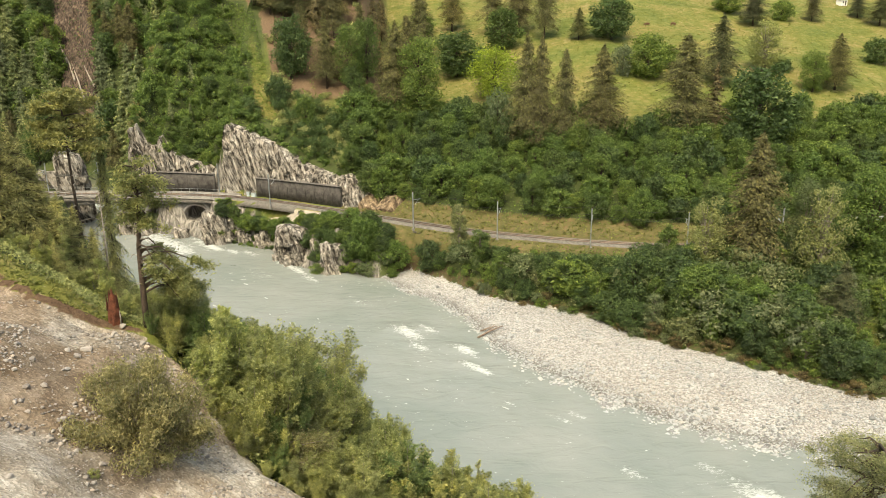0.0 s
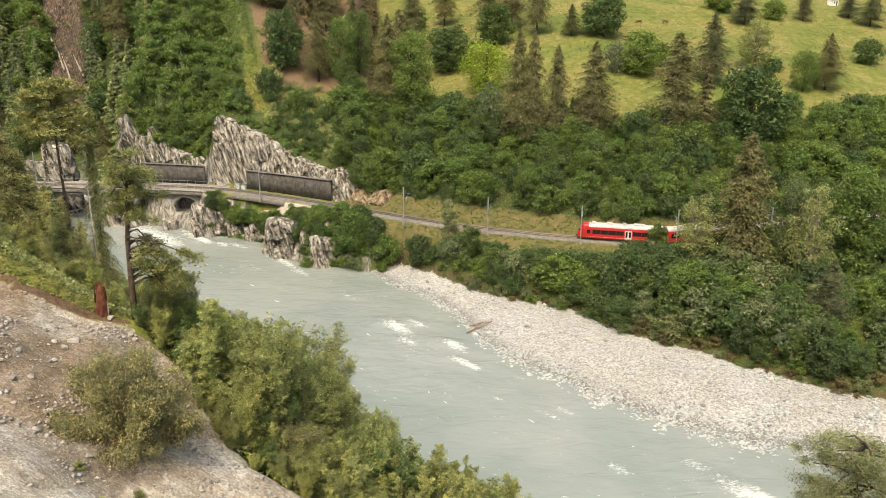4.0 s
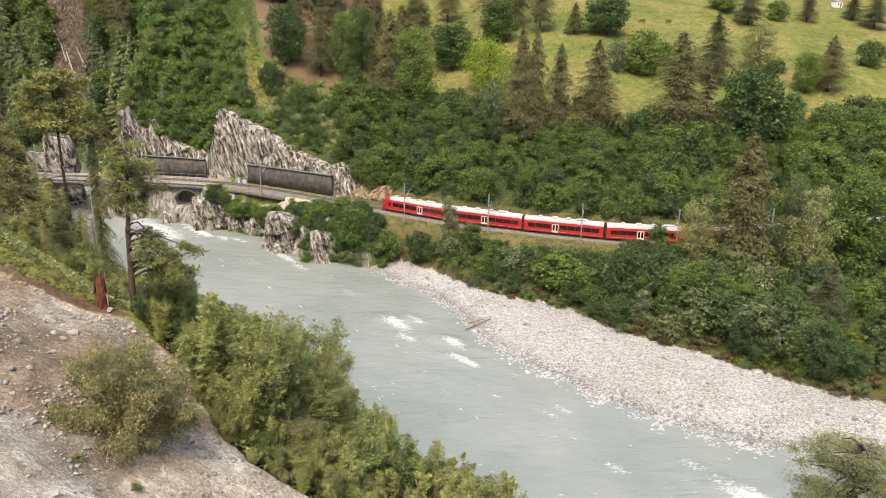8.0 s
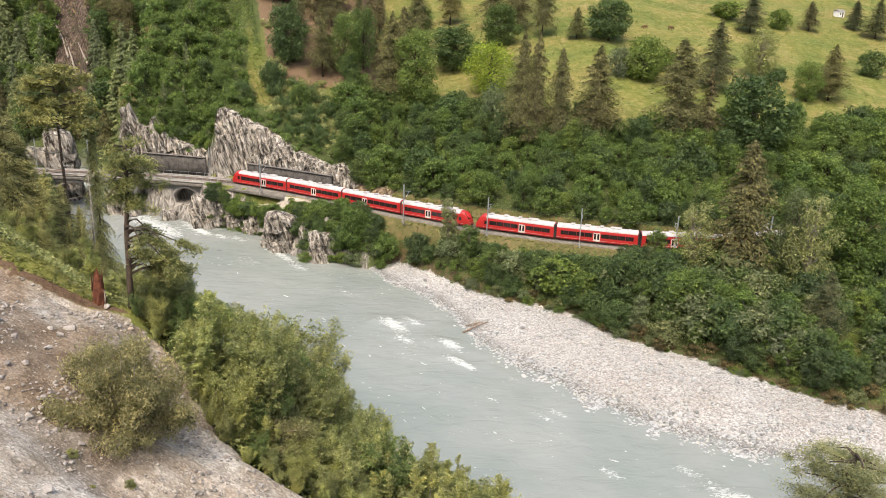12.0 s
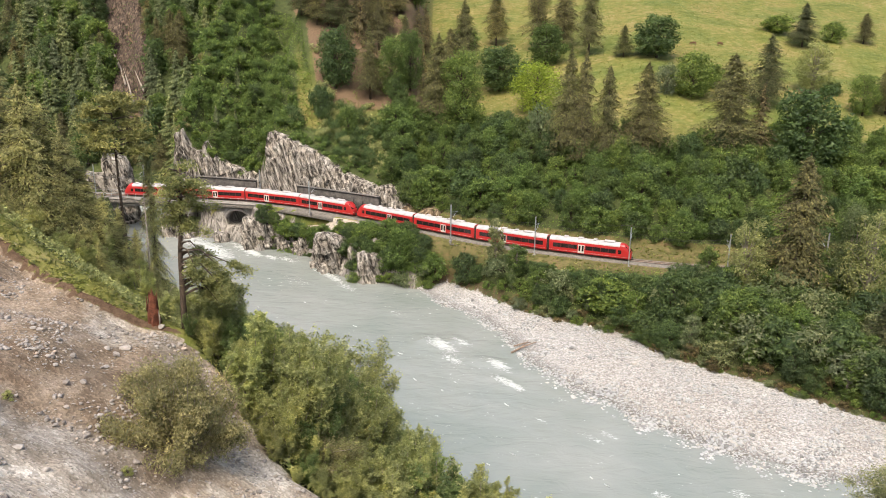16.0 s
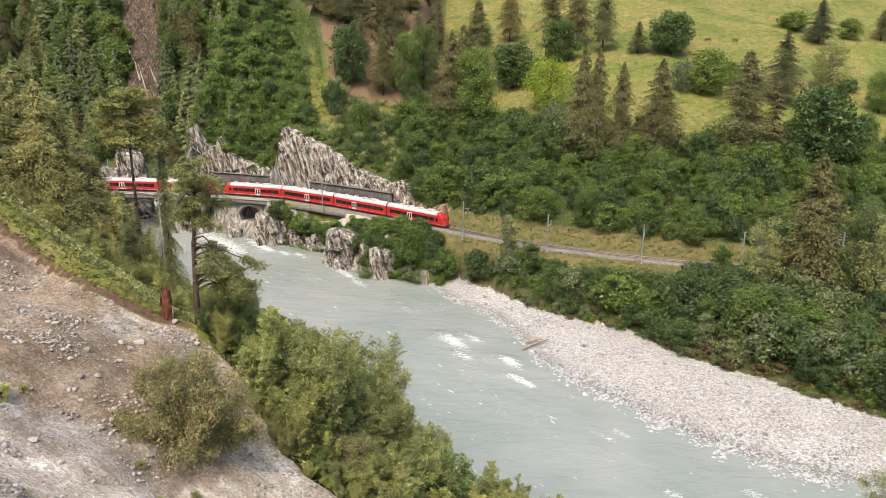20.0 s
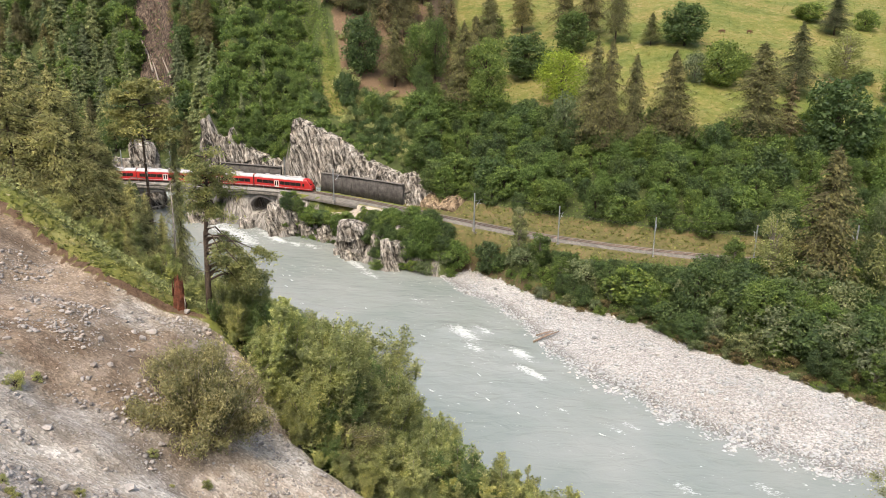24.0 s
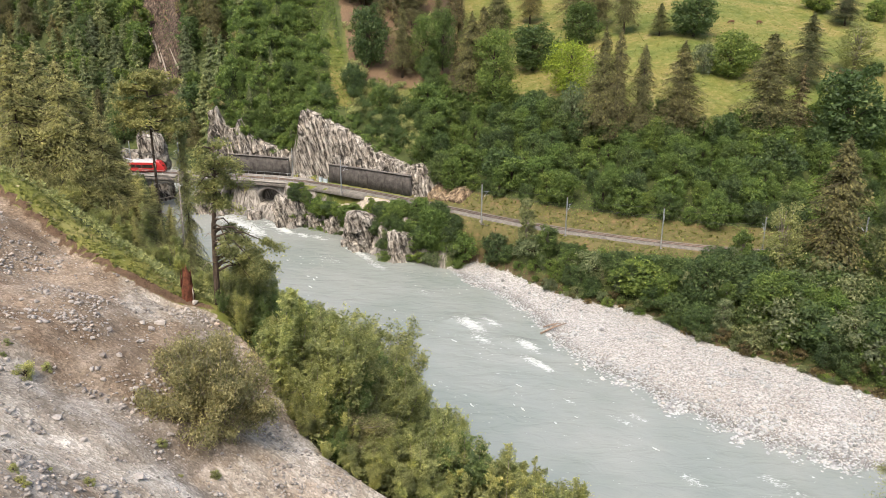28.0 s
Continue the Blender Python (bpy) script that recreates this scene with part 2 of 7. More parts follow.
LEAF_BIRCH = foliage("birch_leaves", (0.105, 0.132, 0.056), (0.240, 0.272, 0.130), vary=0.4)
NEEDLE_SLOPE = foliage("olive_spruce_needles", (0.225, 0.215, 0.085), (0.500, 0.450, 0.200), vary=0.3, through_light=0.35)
# grey-green needles, brightened so that the colour itself carries the gorge's haze
NEEDLE_HAZED = foliage("hazed_spruce_needles", (0.140, 0.166, 0.085), (0.330, 0.340, 0.172), through_light=0.3)
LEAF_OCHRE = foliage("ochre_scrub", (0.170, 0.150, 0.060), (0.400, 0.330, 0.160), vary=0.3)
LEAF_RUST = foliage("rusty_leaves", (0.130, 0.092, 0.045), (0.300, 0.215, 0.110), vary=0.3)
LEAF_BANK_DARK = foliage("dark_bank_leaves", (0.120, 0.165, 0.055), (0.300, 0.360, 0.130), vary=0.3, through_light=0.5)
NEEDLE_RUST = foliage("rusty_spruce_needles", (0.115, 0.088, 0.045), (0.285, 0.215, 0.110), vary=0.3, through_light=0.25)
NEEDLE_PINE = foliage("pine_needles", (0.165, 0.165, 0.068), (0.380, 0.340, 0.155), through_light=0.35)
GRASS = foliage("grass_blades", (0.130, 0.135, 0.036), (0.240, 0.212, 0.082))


# ---- plan of the valley ----
WATER_Z = -11.0


def curve_through(pts, step=1.0):
    """A smooth line through a few plan points, one point a step."""
    p = np.array(pts, float)
    p = np.vstack([2 * p[0] - p[1], p, 2 * p[-1] - p[-2]])
    out = []
    for i in range(1, len(p) - 2):
        n = max(2, int(np.linalg.norm(p[i + 1] - p[i]) / step))
        t = np.linspace(0, 1, n, endpoint=False)[:, None]
        a, b, c, d = p[i - 1], p[i], p[i + 1], p[i + 2]
        out.append(0.5 * (2 * b + (c - a) * t + (2 * a - 5 * b + 4 * c - d) * t ** 2 + (3 * b - a - 3 * c + d) * t ** 3))
    return np.vstack(out + [p[-2:-1]])


RAIL = curve_through([(-330, 60), (-260, 150), (-215, 183), (-180, 207), (-150, 222), (-125, 230.5), (-105, 233.4), (-85, 232.1), (-66, 229.4),
                      (-52.5, 226.2), (-44, 222.7), (-33, 216.5), (-17.5, 206.6), (-1.5, 195.4), (15, 184.5), (31, 176.8), (38, 173.8), (52.5, 168.9),
                      (65, 166.5), (76, 166.8), (95, 169.8), (130, 177), (180, 190), (260, 205), (420, 230)])
FAR_SHORE = np.array([(-500, 420), (-240, 350), (-170, 330), (-112, 290), (-90, 262), (-79, 238), (-70, 225), (-60, 222), (-55, 216), (-50, 212), (-46, 215.5), (-38, 212), (-34, 204), (-28, 194), (-24, 190),
                      (-18.5, 184), (-13, 186), (-5, 181), (2, 169), (8.5, 163.5), (14, 151.5), (17, 140.5), (22.5, 131), (27.5, 125.5), (34, 116.5),
                      (44.5, 106.5), (55, 100.5), (63, 97), (90, 85), (130, 70), (200, 45), (500, -40)], float)
NEAR_SHORE = np.array([(-500, 395), (-240, 325), (-190, 310), (-140, 285), (-115, 258), (-100, 235), (-90, 215), (-75, 186), (-60, 160), (-45, 143), (-30, 121), (-18, 104),
                       (-8, 89), (2, 77), (15, 66), (40, 55), (80, 42), (200, 5), (500, -90)], float)
BAR_BACK = np.array([(-5, 181.5), (2, 185), (15, 169.5), (26, 158), (37, 152), (41.5, 145), (45, 138.5), (57.5, 129), (72, 114.5), (100, 98), (200, 62), (500, -20)], float)
RIM = curve_through([(-75, 72), (-50, 60.5), (-33, 53.0), (-28.3, 51.2), (-23.3, 48.8), (-18.4, 49), (-16.9, 48.7), (-14.9, 47.5), (-13.5, 46.1), (-11.6, 42.6), (-10.9, 41.3), (-8.9, 40), (-7.1, 39.4), (-4.6, 39.0), (0, 37), (8, 31), (22, 14), (32, -15), (38, -60)])


def line_distance(x, y, line):
    """Distance to a line, the place along it, and the side (1: to the left of its run)."""
    x, y = np.asarray(x, float), np.asarray(y, float)
    best, side, along = np.full(x.shape, 1e9), np.ones(x.shape), np.zeros(x.shape)
    run = 0.0
    for (ax, ay), (bx, by) in zip(line[:-1], line[1:]):
        dx, dy = bx - ax, by - ay
        ln = math.hypot(dx, dy)
        if ln < 1e-9:
            continue
        t = np.clip(((x - ax) * dx + (y - ay) * dy) / ln ** 2, 0, 1)
        d = np.hypot(x - ax - t * dx, y - ay - t * dy)
        near = d < best
        best = np.where(near, d, best)
        side = np.where(near, np.sign(dx * (y - ay) - dy * (x - ax)), side)
        along = np.where(near, run + t * ln, along)
        run += ln
    return best, along, side


def smooth(a, b, v):
    t = np.clip((np.asarray(v, float) - a) / (b - a), 0, 1)
    return t * t * (3 - 2 * t)


def waves(x, y, size, seed):
    """Cheap uneven relief: sums of sines in many directions."""
    r = np.random.RandomState(seed)
    v = np.zeros(np.shape(x))
    amp = 1.0
    for octave in range(4):
        for _ in range(4):
            a, ph = r.uniform(0, 6.28, 2)
            k = 6.28 / size * 2 ** octave * r.uniform(0.7, 1.3)
            v = v + amp * np.sin(k * (x * math.cos(a) + y * math.sin(a)) + ph)
        amp *= 0.5
    return v / 5


def scree_height(x, y):
    u = x + 14
    z = 31.3 - 0.62 * np.maximum(u, -8) - 0.35 * np.minimum(u + 8, 0)
    z = z + 0.05 * np.maximum(36 - y, 0) ** 1.75 - 0.08 * np.maximum(y - 36, 0)
    gully = np.abs(np.sin((y - 0.55 * x) * 0.42 + 0.8 * waves(x, y, 14, 6)))
    z = z - 1.25 * smooth(-31, -27, x) * (1 - smooth(-20.5, -17.5, x)) * smooth(38, 47, y) - 0.25 * np.exp(-((x + 12) / 2.2) ** 2) * smooth(37, 42, y)
    return z + 0.35 * waves(x, y, 11, 3) + 0.16 * waves(x, y, 3, 4) + 0.30 * gully


def strip_x(y):
    """Middle of the steep grassy strip that climbs beside the spur."""
    return -40.0 - 0.27 * (np.asarray(y, float) - 243)


def valley(x, y):
    """Height of the ground, with the masks of its covers."""
    x, y = np.asarray(x, float), np.asarray(y, float)
    fs = line_distance(x, y, FAR_SHORE)[0] * np.sign(y - np.interp(x, FAR_SHORE[:, 0], FAR_SHORE[:, 1]))
    ns = line_distance(x, y, NEAR_SHORE)[0] * -np.sign(y - np.interp(x, NEAR_SHORE[:, 0], NEAR_SHORE[:, 1]))
    bb = line_distance(x, y, BAR_BACK)[0] * np.sign(y - np.interp(x, BAR_BACK[:, 0], BAR_BACK[:, 1], left=-1e3))
    rd, ra, rs = line_distance(x, y, RAIL[::4])
    s = rd * rs
    # far side
    left = 1 - smooth(-12, -3, x)
    slope_r = -0.5 + 0.28 * np.clip(s - 3.4, 0, 5.6) + 0.5 * np.clip(s - 9, 0, 36) + 0.27 * np.clip(s - 45, 0, 400)
    top = np.interp(x, [-90, -86, -81, -78, -75, -72, -70.3, -67.5, -60, -55, -53.5, -51.3, -49.7, -43.3, -36.3, -29.3, -22.8, -17, -13.4, -10, -6, -4], [0, 8, 15.5, 18.5, 12, 12, 16.5, 10, 7, 5.5, 8, 15.5, 18.5, 16.5, 13.5, 10, 7.0, 5.5, 6.5, 4.5, 1.2, 0])
    slope_l = -0.5 + top * smooth(4.6, 10, s) + 0.66 * np.clip(s - 9, 0, 400) - 0.25 * np.clip(s - 60, 0, 400)
    far = slope_r * (1 - left) + slope_l * left
    far = far + 0.5 * waves(x, y, 25, 1) * smooth(8, 25, s) + 1.2 * waves(x, y, 70, 2) * smooth(30, 70, s)
    front_bar = WATER_Z + 1.6 * smooth(0, 14, fs) + 0.66 * np.maximum(bb, 0)
    front_rock = WATER_Z - 0.6 + (1.5 + 1.2 * (1 - smooth(-39, -31, x))) * np.maximum(fs, 0) + 1.6 * waves(x, y, 9, 12) * smooth(0, 3, fs)
    front_bar = front_bar + smooth(0, 3.5, bb) * np.maximum(0, -0.6 - 0.62 * np.maximum(-s - 3.8, 0) - front_bar)
    rocky = 1 - smooth(-9, -2, x)
    front = front_bar * (1 - rocky) + front_rock * rocky
    far = np.where(s > -3.3, far, np.minimum(-0.55 - 0.12 * np.maximum(-s - 3.3, 0), 99))
    far = np.minimum(far, np.where(s > 3, 1e3, front))
    notch = (1 - smooth(3.4, 5.0, np.abs(x + 58.3))) * (s < 4.4)
    far = far * (1 - notch) + notch * np.minimum(far, -7.4)
    gorge = (1 - smooth(-92, -80, x)) * smooth(236, 246, y)
    far = np.where(gorge > 0, far * (1 - gorge) + gorge * np.minimum(WATER_Z + 0.9 * np.maximum(fs, 0) + 2.5 * waves(x, y, 40, 8), 140), far)
    # camera's side
    md, ma, ms = line_distance(x, y, RIM[::2])
    n = md * ms
    zs = scree_height(x, y)
    rim_run = np.concatenate([[0], np.cumsum(np.hypot(*np.diff(RIM[::2], axis=0).T))])
    rim_z = scree_height(RIM[::2, 0], RIM[::2, 1])
    zr = np.interp(ma, rim_run, rim_z)
    lip = np.interp(ma, rim_run, 0.55 * (1 - smooth(-19, -13, RIM[::2, 0])))
    shelf = np.interp(ma, rim_run, 2.1 * (1 - smooth(-21, -15, RIM[::2, 0])))
    beyond = zr + lip + 0.06 * np.minimum(n, shelf) - 0.9 * np.maximum(n - shelf, 0)
    hill = 51.6 - 1.0 * np.maximum(np.hypot(x, y) - 2.6, 0)
    near = np.maximum(np.where(n > 0, beyond, zs), hill)
    near = np.minimum(near, 58 + 6 * waves(x, y, 300, 15))
    near = np.minimum(near, WATER_Z - 0.3 + 0.5 * np.maximum(ns, 0) + 1.7 * np.maximum(ns - 8, 0))
    west = (1 - smooth(-150, -105, x)) * smooth(140, 190, y)
    near = np.maximum(near, west * np.minimum(WATER_Z + 0.9 * np.maximum(ns, 0), -0.6 + 0.62 * np.maximum(-s - 5, 0)))
    bench = (np.abs(s) < 4.5) & (ns > 2)
    near = np.where(bench, np.minimum(near, -0.6), near)
    deep = np.minimum(np.minimum(-fs, -ns), 9)
    bed = np.where((x > -4) & (-fs < -ns), WATER_Z - 0.08 - 0.06 * deep - 0.12 * np.maximum(deep - 5, 0), WATER_Z - 0.25 - 0.35 * np.minimum(deep, 4))
    far = np.minimum(far, 150 + 20 * waves(x, y, 400, 16))
    z = np.where(ns > 0, near, np.where(fs > 0, far, bed))
    strip = 0.47 * (1 - smooth(0.8, 3.0, np.abs(x - strip_x(y)) + 1.2 * waves(x, y, 7, 64)))
    strip = strip * smooth(236, 243, y) * (1 - smooth(316, 330, y)) * (fs > 0) * (ns < 0)
    bare = smooth(-22.6, -22.0, np.degrees(np.arctan2(x, y)) + 0.25 * waves(x, y, 15, 66)) * (1 - smooth(-19.9, -19.3, np.degrees(np.arctan2(x, y)) + 0.3 * waves(x, y, 12, 65))) * smooth(322, 332, y) * (y < 460)
    lawn = np.maximum(1 - smooth(3, 6, np.hypot(x - 84, y - 127)), 1 - smooth(4, 7, np.hypot(x - 101, y - 157)))
    masks = {
        "forest": (1 - np.maximum(strip, lawn)) * (np.where((x < -84) & (fs > 0) & (ns < 0), 1.0, 0) + np.where(ns > 0, np.maximum(smooth(2.4, 4.0, n), smooth(0.0, 0.4, n) * smooth(-18, -14, x)), np.where(fs > 0, np.where(s > 0, smooth(8, 11, s) * (1 - smooth(44, 50, s)) * (1 - left) + left * smooth(3.6, 4.6, s) * (1 - (0.5 * smooth(14, 20, s)) * smooth(-48, -42, x)), smooth(-3.0, -0.8, bb) * smooth(5.5, 8, -s) * (1 - rocky) + rocky * smooth(2.6, 4, -s)), 0))),
        "dry": np.where((fs > 0) & (ns < 0), (np.abs(s) > 2) * (1 - smooth(9, 13, s)) * (s > -7) * smooth(-20, -14, x) + 0.5 * np.exp(-((bb - 1.2) / 1.5) ** 2) * (x > -3), 0),
        "litter": 0.75 * bare + np.where((fs > 0) & (ns < 0) & (s > 20), smooth(3, 6, x - strip_x(y)) * (1 - smooth(-10, -2, x)) * smooth(244, 256, y) * (0.75 + 0.45 * waves(x, y, 22, 51)), 0),
        "brown": 1.15 * np.exp(-((x + 18.5) / 6.5) ** 2 - ((y - 39.5) / 6.0) ** 2) + 0.9 * smooth(20, 26, -x) * smooth(35, 41, y) + 0.15 * waves(x, y, 5, 52),
        "pale": np.clip(1 - smooth(28.0, 33.5, y + 1.2 * waves(x + y, y * 0.4, 6, 53)) + 1.1 * smooth(-14.0, -11.5, x) * (y > 31) + 0.9 * np.exp(-(n / 1.7) ** 2) * smooth(-17, -14, x), 0, 1) * 0.8 + 0.12 * waves(x, y, 4, 54),
        "bar": np.where((ns < 0) & (x > -6), 1 - smooth(-1.4, 1.0, bb + 0.7 * waves(x, y, 5, 61)), 0.0),
        "scree": np.where((ns > 0) & (n < 0) & (y > -80), 1.0, np.where((ns > 0), 0.8 * (1 - smooth(0.0, 2.5, n)) * smooth(-17, -13, x), 0)),
        "soil": np.where((fs > 0) & (ns < 0) & (x > -3), 0.58 * np.exp(-((bb - 0.5 + 0.8 * waves(x, y, 6, 68)) / 1.3) ** 2), 0) + np.where(ns > 0, (1 - smooth(0.1, 0.5, np.abs(n - 0.15))) * (1 - smooth(-19, -15, x)), 0),
        "stony": np.where((fs > -1) & (ns < 0), rocky * (s < -4) * (1 - smooth(6.5, 9, fs) * (s > -11)), 0) + np.where((fs > 0) & (ns < 0) & (x < -12) & (s > 4.0) & (s < 9.5), 0.75 * smooth(1.0, 4.0, top), 0) + np.where((x < -44) & (x > -112) & (np.abs(s) < 7) & (z < -1.2) & (ns < 0), 1.0, 0) + 0.55 * bare * (0.5 + 0.9 * waves(x, y, 9, 67)),
        "wet": np.where((ns < 0), 1 - smooth(0.0, 0.35, z - WATER_Z), 0),
    }
    return z, masks


def spaced(breaks):
    """Grid lines: (from, to, step) runs joined end to end."""
    return np.unique(np.round(np.concatenate([np.arange(a, b, st) for a, b, st in breaks]), 3))


def mesh_of(name, v, f, mats, smooth_faces=False, index=None):
    """A mesh from arrays of points and of faces of one size."""
    v, f = np.asarray(v, np.float32), np.asarray(f, np.int32)
    k = f.shape[1]
    me = bpy.data.meshes.new(name)
    me.vertices.add(len(v))
    me.vertices.foreach_set("co", v.ravel())
    me.loops.add(f.size)
    me.loops.foreach_set("vertex_index", f.ravel())
    me.polygons.add(len(f))
    me.polygons.foreach_set("loop_start", np.arange(0, f.size, k, dtype=np.int32))
    me.polygons.foreach_set("loop_total", np.full(len(f), k, np.int32))
    for m in mats:
        me.materials.append(m)
    if index is not None:
        me.polygons.foreach_set("material_index", np.asarray(index, np.int32))
    if smooth_faces:
        me.polygons.foreach_set("use_smooth", np.ones(len(f), bool))
    me.update(calc_edges=True)
    me.validate()
    return me


def grid_faces(nx, ny):
    i = (np.arange(ny - 1)[:, None] * nx + np.arange(nx - 1)[None, :]).ravel()
    return np.stack([i, i + 1, i + 1 + nx, i + nx], 1)


GX = spaced([(-2600, -700, 300), (-700, -300, 40), (-300, -130, 6), (-130, -66, 2), (-66, -40, 1), (-40, 2, 0.5), (2, 100, 1), (100, 120, 2), (120, 300, 6), (300, 700, 40), (700, 2601, 300)])
GY = spaced([(-2600, -700, 300), (-700, -100, 60), (-100, 0, 8), (0, 16, 2), (16, 60, 0.5), (60, 95, 2), (95, 190, 1), (190, 280, 2), (280, 460, 5), (460, 900, 40), (900, 2601, 300)])
gx, gy = np.meshgrid(GX, GY)
gz, gmask = valley(gx, gy)
ground = tagged(new("ground", mesh_of("ground", np.stack([gx.ravel(), gy.ravel(), gz.ravel()], 1), grid_faces(len(GX), len(GY)), [GROUND], True)),
                "valley ground of meadow, forest floor, gravel bar and bare scree", "ground", kind="structure")
for key, values in gmask.items():
    att = ground.data.attributes.new(key, "FLOAT", "POINT")
    att.data.foreach_set("value", values.ravel().astype(np.float32))


def height(x, y):
    """Height of the ground sheet itself at a place."""
    i, j = np.clip(np.searchsorted(GX, x) - 1, 0, len(GX) - 2), np.clip(np.searchsorted(GY, y) - 1, 0, len(GY) - 2)
    u, v = (x - GX[i]) / (GX[i + 1] - GX[i]), (y - GY[j]) / (GY[j + 1] - GY[j])
    return (gz[j, i] * (1 - u) + gz[j, i + 1] * u) * (1 - v) + (gz[j + 1, i] * (1 - u) + gz[j + 1, i + 1] * u) * v


# ---- building tools ----
def part(name, bm, material, parent=None, label=""):
    """Links a bmesh as one mesh object under a thing or a part."""
    me = bpy.data.meshes.new(name)
    bm.to_mesh(me)
    bm.free()
    for m in (material if isinstance(material, (list, tuple)) else [material]):
        me.materials.append(m)
    ob = new(name, me)
    if parent is not None:
        ob.parent = parent
    if label:
        tagged(ob, label)
    return ob


def thing(name, m, label, category, group=""):
    ob = new(name)
    ob.empty_display_size = 0.2
    ob.matrix_basis = m
    return tagged(ob, label, category, group)


def box(bm, x0, x1, y0, y1, z0, z1, bevel=0.0):
    vs = bmesh.ops.create_cube(bm, size=1.0)["verts"]
    for v in vs:
        v.co = ((x0 + x1) / 2 + v.co.x * (x1 - x0), (y0 + y1) / 2 + v.co.y * (y1 - y0), (z0 + z1) / 2 + v.co.z * (z1 - z0))
    if bevel:
        es = {e for v in vs for e in v.link_edges}
        bmesh.ops.bevel(bm, geom=list(es), offset=bevel, segments=2, affect="EDGES", profile=0.5)
    return bm


def boxed(*a, bevel=0.0):
    return box(bmesh.new(), *a, bevel=bevel)


def tube(bm, pts, radii, sides=7, root=None):
    """A tapered round stem through points; root: a point of an older stem from which it grows."""
    pts = [Vector(p) for p in pts]
    rings = []
    for i, p in enumerate(pts):
        way = (pts[min(i + 1, len(pts) - 1)] - pts[max(i - 1, 0)]).normalized()
        q = way.to_track_quat("Z", "Y")
        rings.append([bm.verts.new(p + q @ Vector((radii[i] * math.cos(a), radii[i] * math.sin(a), 0))) for a in np.linspace(0, 6.2832, sides, endpoint=False)])
    for a, b in zip(rings[:-1], rings[1:]):
        for k in range(sides):
            f = bm.faces.new((a[k], a[(k + 1) % sides], b[(k + 1) % sides], b[k]))
            f.smooth = True
    bm.faces.new(rings[-1])
    bm.faces.new(rings[0][::-1])
    if root is not None:
        bm.faces.new((root, rings[0][0], rings[0][1]))
    return bm


def nearest_vert(stem, z):
    return min(stem, key=lambda v: abs(v.co.z - z))


# ---- river ----
def river():
    xs, ys = spaced([(-260, -110, 3), (-110, 80, 0.8), (80, 260, 4)]), spaced([(-40, 70, 4), (70, 245, 0.8), (245, 340, 2)])
    x, y = np.meshgrid(xs, ys)
    fy, ny = np.interp(x, FAR_SHORE[:, 0], FAR_SHORE[:, 1]), np.interp(x, NEAR_SHORE[:, 0], NEAR_SHORE[:, 1])
    u, v = x * 0.79 - y * 0.62, x * 0.62 + y * 0.79
    z = WATER_Z + 0.11 * waves(u * 0.6, v, 6, 21) + 0.03 * waves(x, y, 2.6, 22)
    foam = np.zeros(x.shape)
    # standing waves and broken water: place, size, height
    for cx, cy, r, hgt, f in WHITE_WATER:
        a, b = (x - cx) * 0.79 - (y - cy) * 0.62, (x - cx) * 0.62 + (y - cy) * 0.79
        g = np.exp(-(b / r) ** 2 - (a / (r * 1.5)) ** 2)
        z += hgt * g * (0.7 + 0.5 * waves(x, y, 3, 5))
        foam += f * np.exp(-((b + 0.15 * a) / (r * 0.8)) ** 2 - ((a - r) / (r * 2.2)) ** 2)
    keep = (y < fy + 5) & (y > ny - 12)
    faces = grid_faces(len(xs), len(ys))
    faces = faces[keep.ravel()[faces].any(1)]
    used = np.unique(faces)
    back = np.zeros(x.size, int)
    back[used] = np.arange(len(used))
    me = mesh_of("river", np.stack([x.ravel(), y.ravel(), z.ravel()], 1)[used], back[faces], [WATER], True)
    att = me.attributes.new("foam", "FLOAT", "POINT")
    att.data.foreach_set("value", np.clip(foam, 0, 0.9).ravel()[used].astype(np.float32))
    return tagged(new("water", me), "milky grey-green river with ripples and white rapids", "river", kind="structure")


WHITE_WATER = [(-1.0, 149.5, 2.6, 0.9, 0.46), (1.6, 142, 1.8, 0.4, 0.38), (3.9, 150.5, 1.8, 0.5, 0.36), (10.3, 139.8, 2.2, 0.6, 0.44), (10.9, 133, 1.7, 0.35, 0.40), (13.8, 129.5, 1.2, 0.2, 0.34), (24, 112.2, 1.3, 0.2, 0.36), (26.7, 113.3, 1.2, 0.15, 0.33), (16.5, 118, 1.2, 0.15, 0.27),
               (-30.8, 195, 2.0, 0.4, 0.42), (-27, 189.5, 1.8, 0.3, 0.38), (-23.3, 183.5, 2.0, 0.3, 0.36), (-57, 217.0, 3.2, 0.5, 0.36), (-52, 210.5, 1.8, 0.4, 0.36), (-46.6, 207.3, 1.6, 0.35, 0.36), (-42, 206, 2.4, 0.25, 0.34), (-63, 212, 4.5, 0.4, 0.30), (-72, 222, 6.0, 0.5, 0.30), (-82, 236, 6.0, 0.5, 0.28),
               (-110, 270, 8, 0.6, 0.42), (-130, 296, 8, 0.6, 0.42), (46.3, 89.8, 3.0, 0.5, 0.48), (42, 97, 1.6, 0.2, 0.30), (30.4, 96.9, 1.6, 0.25, 0.36), (20, 126, 2, 0.15, 0.22), (-12, 168, 3, 0.15, 0.22), (-38, 190, 4, 0.2, 0.22)]
river()

# ---- railway ----
RAIL_RUN = np.concatenate([[0], np.cumsum(np.hypot(*np.diff(RAIL, axis=0).T))])


